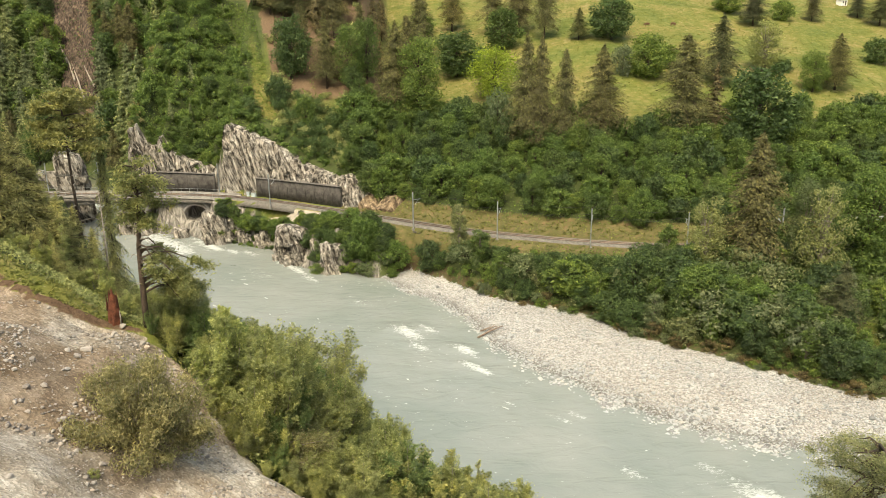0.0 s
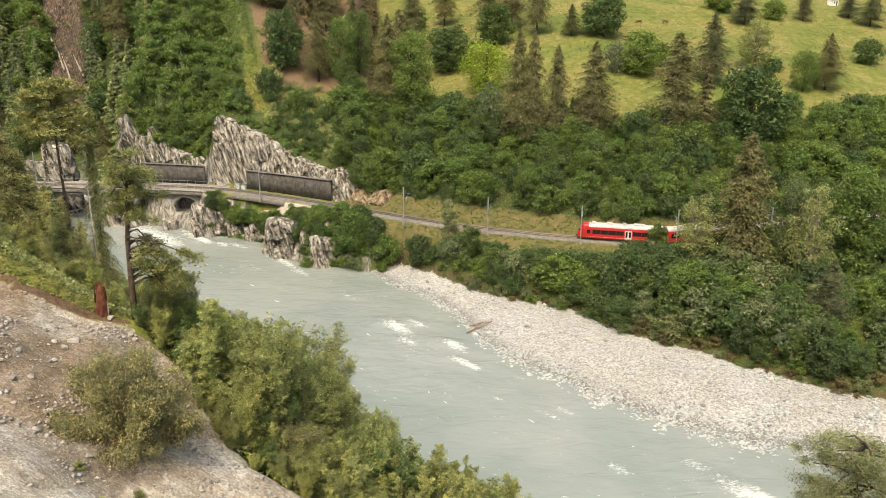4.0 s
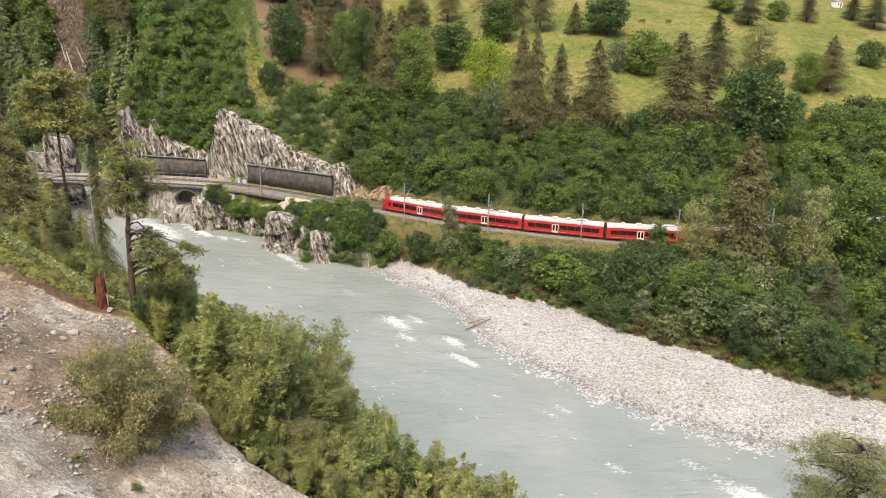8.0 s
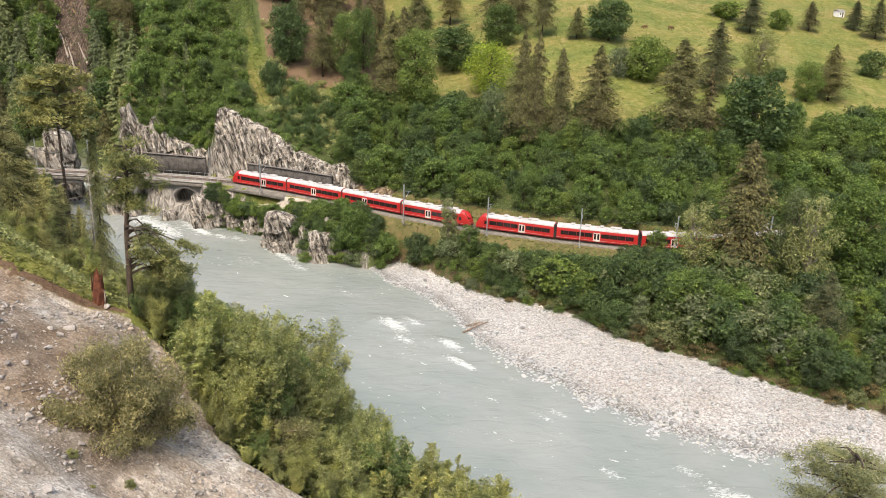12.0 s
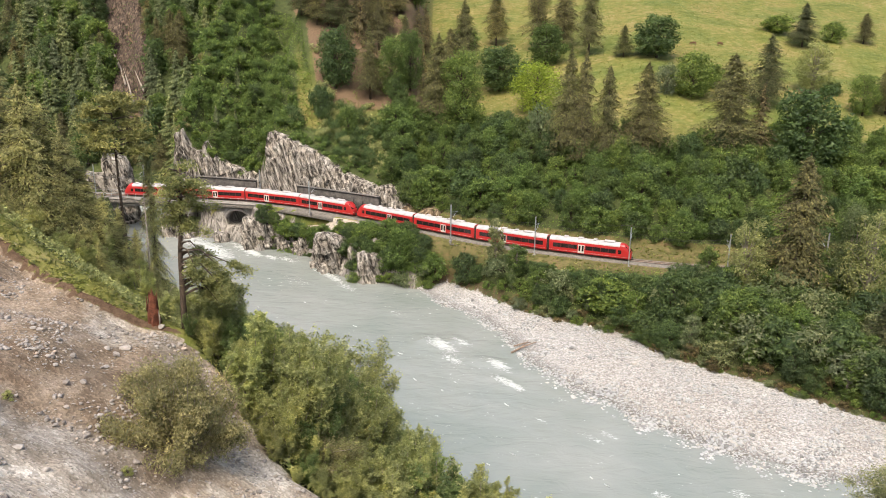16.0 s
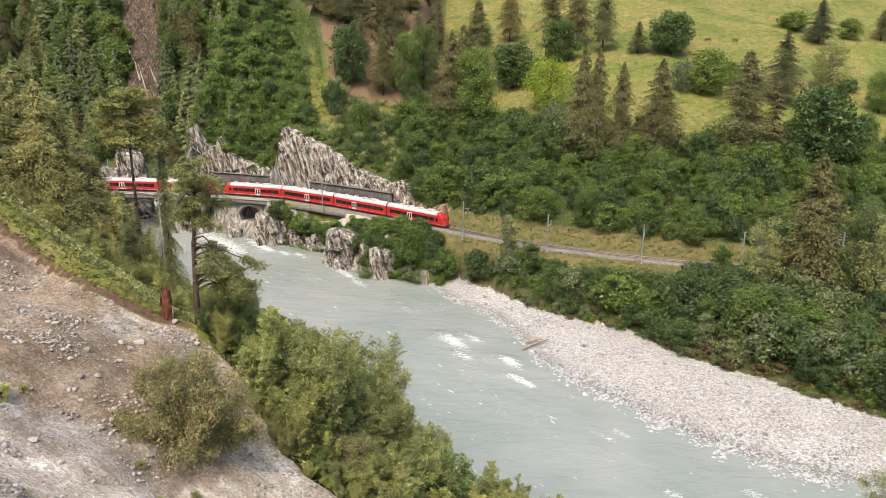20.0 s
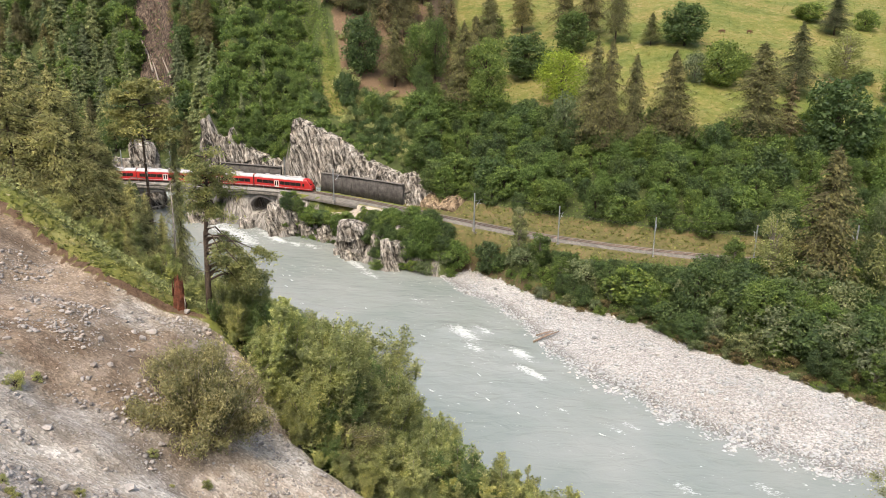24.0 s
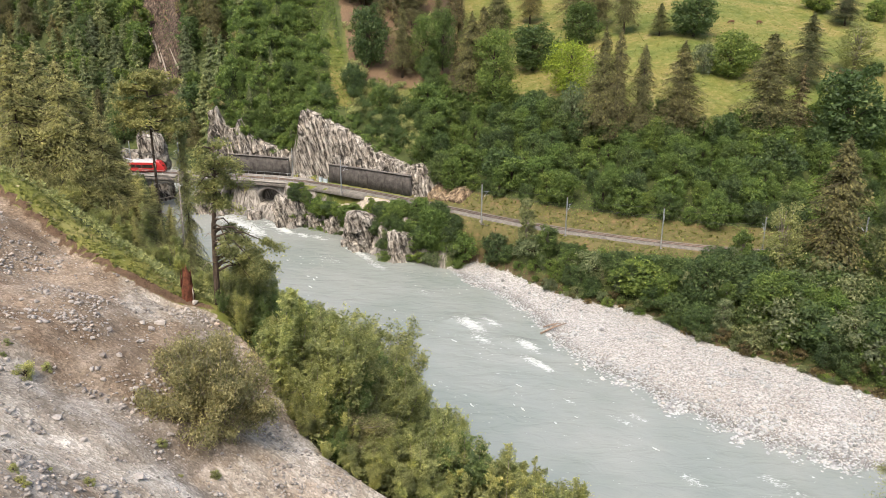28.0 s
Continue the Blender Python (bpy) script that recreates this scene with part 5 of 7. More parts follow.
def rock_face(label, x0, x1, proud, s0, s1, seed, mat):
    rs = np.arange(run_at(x0), run_at(x1), 0.2)
    vs = np.linspace(0, 1, 84)
    r, v = np.meshgrid(rs, vs)
    s = s0 + (s1 - s0) * v
    bx, by, dx, dy = on_rail(r, s)
    z = height_many(bx, by) - 0.3 * (v < 0.03)
    u = (r - rs[0]) / (rs[-1] - rs[0])
    edge = smooth(0, 0.06, u) * (1 - smooth(0.94, 1, u)) * (1 - smooth(0.86, 1.0, v))
    out = (proud - 0.6 + 1.35 * strata(r, z, seed)) * edge - 0.9 * (1 - edge)
    out = np.minimum(out, s - 4.9 + 0.5 * v)
    x, y = bx + out * dy, by - out * dx
    pts = np.stack([x, y, z + 0.45 * smooth(0.3, 0.8, v) * (strata(r, z, seed) - 1.0) * edge], -1)
    ob = thing("cliff", Matrix(), label, "cliff")
    cuts = np.linspace(0, len(rs) - 1, max(3, int((rs[-1] - rs[0]) / 6))).astype(int)
    for a, b in zip(cuts[:-1], cuts[1:]):
        piece = new("buttress", mesh_of("buttress", pts[:, a:b + 1].reshape(-1, 3), grid_faces(b - a + 1, len(vs)), [mat]))
        piece.parent = ob
    return ob


def height_many(x, y):
    i, j = np.clip(np.searchsorted(GX, x) - 1, 0, len(GX) - 2), np.clip(np.searchsorted(GY, y) - 1, 0, len(GY) - 2)
    u, v = (x - GX[i]) / (GX[i + 1] - GX[i]), (y - GY[j]) / (GY[j + 1] - GY[j])
    return (gz[j, i] * (1 - u) + gz[j, i + 1] * u) * (1 - v) + (gz[j + 1, i] * (1 - u) + gz[j + 1, i + 1] * u) * v


RUST_ROCK = rock_material("rust_brown_rock", (0.25, 0.19, 0.125), (0.07, 0.048, 0.03))
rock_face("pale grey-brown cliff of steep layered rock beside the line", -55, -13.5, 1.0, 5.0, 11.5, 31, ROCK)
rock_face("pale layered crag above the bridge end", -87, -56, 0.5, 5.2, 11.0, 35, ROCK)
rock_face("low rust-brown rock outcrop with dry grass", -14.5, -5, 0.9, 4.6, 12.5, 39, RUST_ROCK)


def river_rock(x, y, w, d, top, turn, seed, label):
    """A wave-worn block of tilted beds standing in the water's edge."""
    n, m = 84, 46
    a, v = np.meshgrid(np.linspace(0, 2 * math.pi, n), np.linspace(0, 1, m))
    bottom = WATER_Z - 1.6
    prof = np.where(v < 0.78, 1.0 - 0.24 * v, 0.81 * np.sqrt(np.maximum(0, 1 - ((v - 0.78) / 0.22) ** 2)))
    ca, sa = np.cos(a), np.sin(a)
    sq = 1 / np.maximum(np.abs(ca), np.abs(sa)) ** 0.45
    px, py = ca * sq * prof * w / 2, sa * sq * prof * d / 2
    z = bottom + (top - bottom) * np.minimum(v / 0.94, 1) - 0.9 * (v > 0.94) * 0
    z = z - (0.30 * px + 0.12 * np.abs(py)) * smooth(0.35, 0.9, v) + 0.5 * waves(px * 1.0, py * 1.0 + seed, 4, seed) * smooth(0.4, 1, v)
    k = 1 + 0.25 * (strata(px * 1.0 - py * 0.8 + seed, z * 1.0, seed) - 1.3)
    px, py = px * k, py * k
    px[:, -1], py[:, -1], z[:, -1] = px[:, 0], py[:, 0], z[:, 0]
    c, s = math.cos(radians(turn)), math.sin(radians(turn))
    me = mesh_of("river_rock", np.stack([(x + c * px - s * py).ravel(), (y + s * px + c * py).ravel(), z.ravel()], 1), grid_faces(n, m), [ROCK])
    return tagged(new("river_rock", me), label, "rock", "rocks along the far bank")


river_rock(-51.0, 217.5, 10.5, 9, -3.0, 25, 3, "steep layered rock below the bridge arch at the water")
river_rock(-62.5, 222.0, 5, 5, -8.4, 10, 5, "low layered rock beside the rapids")
river_rock(-36.0, 212.5, 9, 5.5, -6.6, 30, 8, "low rounded rock in the river bank")
river_rock(-42.5, 216.0, 8, 5, -8.4, 10, 9, "low dark shelf of rock at the waterline")
river_rock(-26.4, 198.2, 12, 10.5, -1.9, 38, 12, "steep pale rock bluff above the river")
river_rock(-16.6, 188.6, 7.5, 6.5, -3.9, 30, 15, "pointed pale rock at the river's edge")
river_rock(-20.5, 194.5, 6, 6, -3.6, 20, 18, "broken rock under bushes on the bank")
river_rock(-31.0, 204.0, 5, 4.5, -4.6, 20, 19, "rough rock step in the bluff")
river_rock(-74, 226, 7, 7, -7.0, 40, 22, "pale boulder under the bridge")
river_rock(-80, 229, 6, 8, -5.0, 15, 23, "pale broken rock under the bridge")
river_rock(-101, 228, 10, 9, -4.0, 0, 25, "pale rock at the bridge's far foot")
river_rock(-95, 223, 7, 6, -7.2, 0, 27, "pale rock at the rapids' edge")
river_rock(-99.5, 243, 9, 7, 10.5, 12, 29, "tall pale crag standing behind the bridge")
river_rock(-107, 244, 8, 7, 4.5, 12, 30, "low pale crag standing behind the bridge")


def rock_scar():
    """The bare, dark rock chute in the gorge wood, with stranded dead trunks."""
    ob = thing("rock_scar", Matrix(), "dark brown bare rock chute in the gorge forest", "cliff")
    a, d = np.meshgrid(np.radians(np.linspace(-22.5, -19.5, 60)), np.linspace(346, 470, 110))
    u = (a - a.min()) / (a.max() - a.min())
    x, y = d * np.sin(a), d * np.cos(a)
    edge = smooth(0.0, 0.22, u + 0.10 * waves(x, y, 14, 71)) * (1 - smooth(0.78, 1.0, u + 0.10 * waves(x, y, 12, 72))) * smooth(346, 356, d)
    z = height_many(x, y) - 0.8 + edge * (0.9 + 1.5 * strata(u * 24 + 0.05 * d, 0.35 * d, 73) * 0.8 - 1.6 * np.exp(-((u - 0.62) / 0.10) ** 2))
    pts = np.stack([x, y, z], -1)
    for k0, k1 in ((0, 30), (30, 59)):
        piece = new("rock_slab", mesh_of("rock_slab", pts[:, k0:k1 + 1].reshape(-1, 3), grid_faces(k1 - k0 + 1, 110), [SCAR_ROCK]))
        piece.parent = ob
    for k, (b, d0, d1) in enumerate([(-21.5, 372, 402), (-21.1, 356, 384), (-20.4, 360, 376), (-21.8, 390, 415)]):
        p = [(dd * math.sin(radians(b + q)), dd * math.cos(radians(b + q))) for dd, q in ((d0, 0.25), ((d0 + d1) / 2, 0.05), (d1, -0.2))]
        log = thing("fallen_log", Matrix(), "pale dead tree trunk lying down the rock chute", "log", "dead trunks in the chute")
        part("trunk", tube(bmesh.new(), [(px, py, height(px, py) + 2.2) for px, py in p], [0.45, 0.32, 0.12], 7), PALE_BARK, log)


SCAR_ROCK = rock_material("dark_brown_rock", (0.105, 0.078, 0.058), (0.030, 0.022, 0.017))
rock_scar()


# bushes rooted on the ledges of the rocks
for k, (bx, by, top, h) in enumerate([(-23.0, 199.5, -2.2, 2.6), (-26.5, 200.6, -2.0, 2.0), (-21.0, 196.5, -2.8, 3.0), (-18.5, 192.5, -3.6, 3.2), (-20.5, 193.0, -3.0, 2.4), (-31.0, 204.0, -3.6, 3.0),
                                      (-29.0, 201.5, -3.6, 2.2), (-33.5, 206.5, -5.4, 3.4), (-36.5, 209.5, -5.6, 3.2), (-38.5, 211.0, -5.8, 3.6), (-41.0, 213.0, -6.6, 4.0), (-43.5, 214.5, -6.4, 4.0), (-46.0, 216.0, -3.6, 3.0),
                                      (-14.5, 190.0, -4.4, 3.4), (-47.5, 219.0, -2.6, 2.2), (-12.0, 187.0, -6.0, 4.0)]):
    plant("hazel%d" % (k % 3), bx, by, h, k * 77, 1.25, "", height(bx, by) - top + 0.3)


# ---- bridge ----
def bridge():
    ob = thing("railway_bridge", Matrix(), "grey masonry and concrete railway bridge with arches over the river", "bridge")
    ra, rb = run_at(-108), run_at(-47)
    rr = np.arange(ra, rb, 0.35)
    arches = [(run_at(-87.5), 13.0, -2.6, -8.0), (run_at(-58.3), 4.2, -2.7, -6.6)]
    v, f = [], []
    for r in rr:
        low = -2.6 if all(abs(abs(r - c) - half) > 1.3 for c, half, *_ in arches) else -12.5
        for c, half, crown, spring in arches:
            if abs(r - c) < half:
                low = spring + (crown - spring) * math.sqrt(1 - ((r - c) / half) ** 2)
        for off, z in ((-2.35, -0.7), (2.35, -0.7), (2.35, low), (-2.35, low)):
            x, y, *_ = on_rail(r, off)
            v.append((x, y, z))
    for i in range(len(rr) - 1):
        for j in range(4):
            f.append((i * 4 + j, i * 4 + (j + 1) % 4, i * 4 + 4 + (j + 1) % 4, i * 4 + 4 + j))
    b = new("arch_wall", mesh_of("arch_wall", v, f, [CONCRETE]))
    b.parent = ob
    for off in (-2.75, 2.75):
        e = new("parapet", swept("parapet", [(off - 0.22, -0.95), (off - 0.22, 0.12), (off + 0.22, 0.12), (off + 0.22, -0.95)], rr[::3], [CONCRETE]))
        e.parent = ob
        for c, half, crown, spring in arches:
            pts = [(r, spring + (crown - spring) * math.sqrt(max(0, 1 - ((r - c) / half) ** 2))) for r in np.linspace(c - half, c + half, 25)]
            vv, ff = [], []
            for r, z in pts:
                grow = 1 + 0.55 / half
                for k, (o, zz) in enumerate(((off * 0.84, z), (off * 0.90, z), (off * 0.90, spring + (z - spring) * grow + 0.3), (off * 0.84, spring + (z - spring) * grow + 0.3))):
                    x, y, *_ = on_rail(c + (r - c) * (grow if k > 1 else 1), o)
                    vv.append((x, y, zz))
            for i in range(len(pts) - 1):
                for j in range(4):
                    ff.append((i * 4 + j, i * 4 + (j + 1) % 4, i * 4 + 4 + (j + 1) % 4, i * 4 + 4 + j))
            a = tagged(new("arch_ring", mesh_of("arch_ring", vv, ff, [PALE_CONCRETE])), "pale stone arch ring")
            a.parent = ob
        rail_top = new("handrail", swept("handrail", [(off - 0.03, 0.95), (off + 0.03, 0.95), (off + 0.03, 1.0), (off - 0.03, 1.0)], rr[::3], [GALVANISED]))
        rail_top.parent = ob
        for r in np.arange(ra + 1, rb - 1, 2.5):
            x, y, *_ = on_rail(r, off)
            part("handrail_post", boxed(x - 0.03, x + 0.03, y - 0.03, y + 0.03, 0.1, 0.97), GALVANISED, ob)
    for off in (-2.5, 2.5):
        d = new("deck_edge", swept("deck_edge", [(off - 0.6, -0.72), (off - 0.6, -0.3), (off + 0.6, -0.3), (off + 0.6, -0.72)], rr[::3], [PALE_CONCRETE]))
        d.parent = ob


PALE_CONCRETE = plain("pale_concrete", (0.27, 0.25, 0.225), 0.9, vary=0.3, scale=0.5, bump=0.3)
bridge()


def retaining_wall(x0, x1, top0, top1, label, off=3.75):
    ob = thing("retaining_wall", Matrix(), label, "wall")
    rr = np.arange(run_at(x0), run_at(x1), 1.0)
    for name, lo, hi, o0, o1, mat in (("wall_body", None, 0.0, 0.0, 0.7, WALL_STONE), ("coping", -0.02, 0.22, -0.10, 0.75, COPING)):
        v, f = [], []
        for r in rr:
            t = (r - rr[0]) / (rr[-1] - rr[0])
            top = top0 + (top1 - top0) * t
            for o, z in ((o0, -0.9 if lo is None else top + lo), (o1, -0.9 if lo is None else top + lo), (o1, top + hi), (o0 + (0.25 if lo is None else 0), top + hi)):
                x, y, *_ = on_rail(r, off + o)
                v.append((x, y, z))
        for i in range(len(rr) - 1):
            for j in range(4):
                f.append((i * 4 + j, i * 4 + (j + 1) % 4, i * 4 + 4 + (j + 1) % 4, i * 4 + 4 + j))
        f += [(0, 1, 2, 3), tuple(4 * len(rr) - k for k in (1, 2, 3, 4))]
        w = new(name, mesh_of(name, v, f, [mat]))
        w.parent = ob
    for r in np.arange(rr[0] + 1.5, rr[-1] - 1, 3.1):
        x, y, dx, dy = on_rail(r, off + 0.02)
        b = part("buttress_joint", boxed(-0.05, 0.05, -0.05, 0.06, -0.9, 3.4), UNDER_STAIN, ob, "dark weathered drain joint")
        b.matrix_basis = pose(x, y, 0, 0, 0, math.degrees(math.atan2(dy, dx)))
    return ob


COPING = plain("worn_coping", (0.16, 0.145, 0.13), 0.95, vary=0.4)
UNDER_STAIN = plain("damp_stain", (0.05, 0.045, 0.04), 0.95)
retaining_wall(-43.0, -17.7, 4.8, 5.1, "dark weathered stone retaining wall below the cliff")
retaining_wall(-74, -55.3, 5.4, 5.0, "dark stone retaining wall beside the bridge end", 4.3)


# ---- overhead line ----
def catenary_pole(x, off, h, arm=True):
    px, py, dx, dy = on_rail(run_at(x), off)
    ob = thing("catenary_pole", pose(px, py, -0.75, 0, 0, math.degrees(math.atan2(dy, dx))), "slim galvanised catenary pole with a cantilever arm beside the track", "pole", "catenary poles")
    bm = bmesh.new()
    box(bm, -0.11, -0.08, -0.13, 0.13, 0, h)
    box(bm, 0.08, 0.11, -0.13, 0.13, 0, h)
    box(bm, -0.08, 0.08, -0.02, 0.02, 0, h)
    part("mast", bm, GALVANISED, ob)
    part("foundation", boxed(-0.35, 0.35, -0.35, 0.35, -0.5, 0.25, bevel=0.04), CONCRETE, ob)
    k = -1 if off > 0 else 1
    if arm:
        part("stay_arm", tube(bmesh.new(), [(0, 0, 7.4), (0, k * 2.2, 7.1), (0, k * 3.2, 7.0)], [0.05, 0.045, 0.04], 6), GALVANISED, ob)
        part("brace_arm", tube(bmesh.new(), [(0, 0, 5.4), (0, k * 2.2, 6.9), (0, k * 2.6, 7.1)], [0.06, 0.05, 0.04], 6), GALVANISED, ob)
        part("registration_arm", tube(bmesh.new(), [(0, k * 1.3, 6.3), (0, k * 3.1, 6.1)], [0.03, 0.03], 6), GALVANISED, ob)
        part("insulator", tube(bmesh.new(), [(0, k * 0.2, 5.55), (0, k * 0.75, 5.95)], [0.10, 0.10], 8), INSULATOR, ob, "brown ribbed insulator")
    part("top_insulator", tube(bmesh.new(), [(0, 0, h), (0, 0, h + 0.35)], [0.08, 0.05], 8), INSULATOR, ob, "brown insulator")
    return ob


INSULATOR = plain("brown_porcelain", (0.10, 0.05, 0.03), 0.25, vary=0.1, spec=0.5)
POLES = [(-132, 3.4), (-104.4, 3.4), (-89.4, 3.4), (-53.8, 3.6), (-34.0, -3.4), (5.0, -3.4), (23.9, -3.4), (43.7, -3.4), (63.2, -3.4), (84, -3.4), (108, -3.4), (135, -3.4)]
for px, po in POLES:
    catenary_pole(px, po, 9.3)


def wire(name, label, off, base, sag, thick=0.022):
    vs, fs = [], []
    stops = [run_at(p) for p, _ in POLES]
    rr = np.concatenate([np.linspace(a, b, 14, endpoint=False) for a, b in zip(stops[:-1], stops[1:])])
    for r in rr:
        i = min(max(np.searchsorted(stops, r, "right") - 1, 0), len(stops) - 2)
        t = (r - stops[i]) / (stops[i + 1] - stops[i])
        o = off if off is not None else POLES[i][1] * (1 - t) + POLES[i + 1][1] * t
        z = base - 4 * sag * t * (1 - t)
        for k in range(3):
            a = k * 2.094
            x, y, *_ = on_rail(r, o + thick * math.cos(a))
            vs.append((x, y, z + thick * math.sin(a)))
    for i in range(len(rr) - 1):
        for k in range(3):
            fs.append((3 * i + k, 3 * i + (k + 1) % 3, 3 * i + 3 + (k + 1) % 3, 3 * i + 3 + k))
    tagged(new(name, mesh_of(name, vs, fs, [WIRE])), label, "cable", "overhead wires")


WIRE = plain("dark_wire", (0.07, 0.07, 0.065), 0.5, 0.4, 0.1)
wire("contact_wire", "thin dark contact wire over the track", 0.0, 5.35, 0.05)
wire("messenger_wire", "thin sagging messenger wire over the track", 0.0, 6.3, 0.7)
wire("feeder_wire", "thin feeder wire along the pole tops", None, 8.85, 0.6)

# small trackside things
CABINET = plain("pale_blue_grey_paint", (0.42, 0.48, 0.50), 0.5, vary=0.1)
for k, (x, off, w, h) in enumerate([(-45.2, 3.3, 0.9, 1.5), (-43.6, 3.3, 1.3, 1.25)]):
    px, py, dx, dy = on_rail(run_at(x), off)
    c = thing("signal_cabinet", pose(px, py, -0.6, 0, 0, math.degrees(math.atan2(dy, dx))), "pale blue-grey metal signal cabinet at the foot of the cliff", "cabinet", "trackside cabinets")
    part("casing", boxed(-w / 2, w / 2, -0.35, 0.35, 0.0, h, bevel=0.03), CABINET, c)
    for d in (-1, 1):
        dr = part("door", boxed(d * w / 4 - w / 4 + 0.03, d * w / 4 + w / 4 - 0.03, -0.375, -0.345, 0.12, h - 0.08), CABINET, c)
        part("handle", boxed(d * 0.06 - 0.015, d * 0.06 + 0.015, -0.40, -0.37, h * 0.45, h * 0.6), UNDER, dr)
    part("roof", boxed(-w / 2 - 0.06, w / 2 + 0.06, -0.42, 0.42, h, h + 0.07, bevel=0.02), CONCRETE, c)
SAND = plain("sandy_gravel", (0.40, 0.345, 0.27), 0.95, vary=0.3, scale=0.7, bump=0.4)


def yard():
    """The sandy working strip between the track and the river bluff."""
    rr = np.arange(run_at(-35), run_at(-9), 0.8)
    v, f = [], []
    for i, r in enumerate(rr):
        t = i / (len(rr) - 1)
        wdt = 0.6 + 3.2 * math.exp(-((t - 0.45) / 0.20) ** 2) + 0.3 * math.sin(i * 0.9)
        for o in (-3.05, -3.05 - wdt * 0.5, -3.05 - wdt):
            x, y, *_ = on_rail(r, o)
            v.append((x, y, height(x, y) + 0.07 - 0.05 * (o < -3.1 - wdt * 0.9)))
    for i in range(len(rr) - 1):
        for j in range(2):
            f.append((i * 3 + j, i * 3 + 3 + j, i * 3 + 4 + j, i * 3 + 1 + j))
    tagged(new("sand_strip", mesh_of("sand_strip", v, f, [SAND], True)), "pale sandy service strip beside the track", "ground", kind="structure")


yard()
px, py, dx, dy = on_rail(run_at(-21.5), -6.6)
c = thing("concrete_shaft", pose(px, py, height(px, py), 0, 0, math.degrees(math.atan2(dy, dx))), "low square concrete shaft on the sandy strip", "shaft")
for a, b, cc, d in ((-1.2, 1.2, -0.8, -0.6), (-1.2, 1.2, 0.6, 0.8), (-1.2, -1.0, -0.6, 0.6), (1.0, 1.2, -0.6, 0.6)):
    part("shaft_wall", boxed(a, b, cc, d, -0.3, 0.45, bevel=0.02), PALE_CONCRETE, c)
part("cover", boxed(-1.0, 1.0, -0.6, 0.6, 0.1, 0.18), UNDER, c)

# ---- meadow: cows, a house ----
COW = plain("brown_hide", (0.14, 0.075, 0.04), 0.8, vary=0.3)


def cow(x, y, turn):
    ob = thing("cow", pose(x, y, height(x, y), 0, 0, turn), "brown cow grazing on the meadow", "cow", "grazing cows")

    def blob(name, c, s, parent=ob):
        bm = bmesh.new()
        bmesh.ops.create_uvsphere(bm, u_segments=12, v_segments=8, radius=1.0, matrix=Matrix.Translation(c) @ Matrix.Diagonal((*s, 1)))
        return part(name, bm, COW, parent)
    blob("body", (0, 0, 1.05), (0.95, 0.36, 0.42))
    blob("neck", (1.0, 0, 0.95), (0.38, 0.18, 0.25))
    hd = blob("head", (1.32, 0, 0.55), (0.28, 0.14, 0.17))
    for s in (-1, 1):
        blob("ear", (1.2, s * 0.2, 0.68), (0.05, 0.12, 0.05), hd)
    for lx in (-0.65, 0.62):
        for ly in (-0.2, 0.2):
            part("leg", tube(bmesh.new(), [(lx, ly, 0.95), (lx, ly, 0.45), (lx, ly, -0.05)], [0.13, 0.08, 0.07], 7), COW, ob)
    part("tail", tube(bmesh.new(), [(-0.92, 0, 1.25), (-1.02, 0, 0.9), (-1.0, 0, 0.45)], [0.04, 0.03, 0.05], 6), COW, ob)


cow(94.8, 305.1, 160)
cow(106, 309.4, 10)
PLASTER = plain("white_plaster", (0.70, 0.68, 0.63), 0.9, vary=0.08, scale=0.5)
TILE = plain("grey_roof", (0.22, 0.20, 0.18), 0.8, vary=0.3)
hx, hy = 193.7, 349.4
hs = thing("hut", pose(hx, hy, height(hx, hy) - 0.3, 0, 0, 25), "small white hut among conifers at the meadow's top", "hut")
part("wall", boxed(-1.9, 1.9, -1.4, 1.4, 0, 2.5), PLASTER, hs)
bm = bmesh.new()
vs = [bm.verts.new(p) for p in ((-2.2, -1.7, 2.4), (2.2, -1.7, 2.4), (2.2, 1.7, 2.4), (-2.2, 1.7, 2.4), (-2.2, 0, 3.3), (2.2, 0, 3.3))]
for q in ((0, 1, 5, 4), (2, 3, 4, 5), (0, 4, 3), (1, 2, 5), (0, 3, 2, 1)):
    bm.faces.new([vs[i] for i in q])
part("roof", bm, TILE, hs)
part("window", boxed(-1.2, -0.5, -1.43, -1.38, 1.0, 1.8), GLASS, hs)
part("door", boxed(0.4, 1.2, -1.43, -1.38, 0.1, 2.0), BARK, hs)


# ---- the near slope ----
def build_at(ob, x, y, turn=0.0, k=1.0, sink=0.1):
    ob.matrix_basis = pose(x, y, height(x, y) - sink, 0, 0, turn) @ Matrix.Scale(k, 4)
    return ob


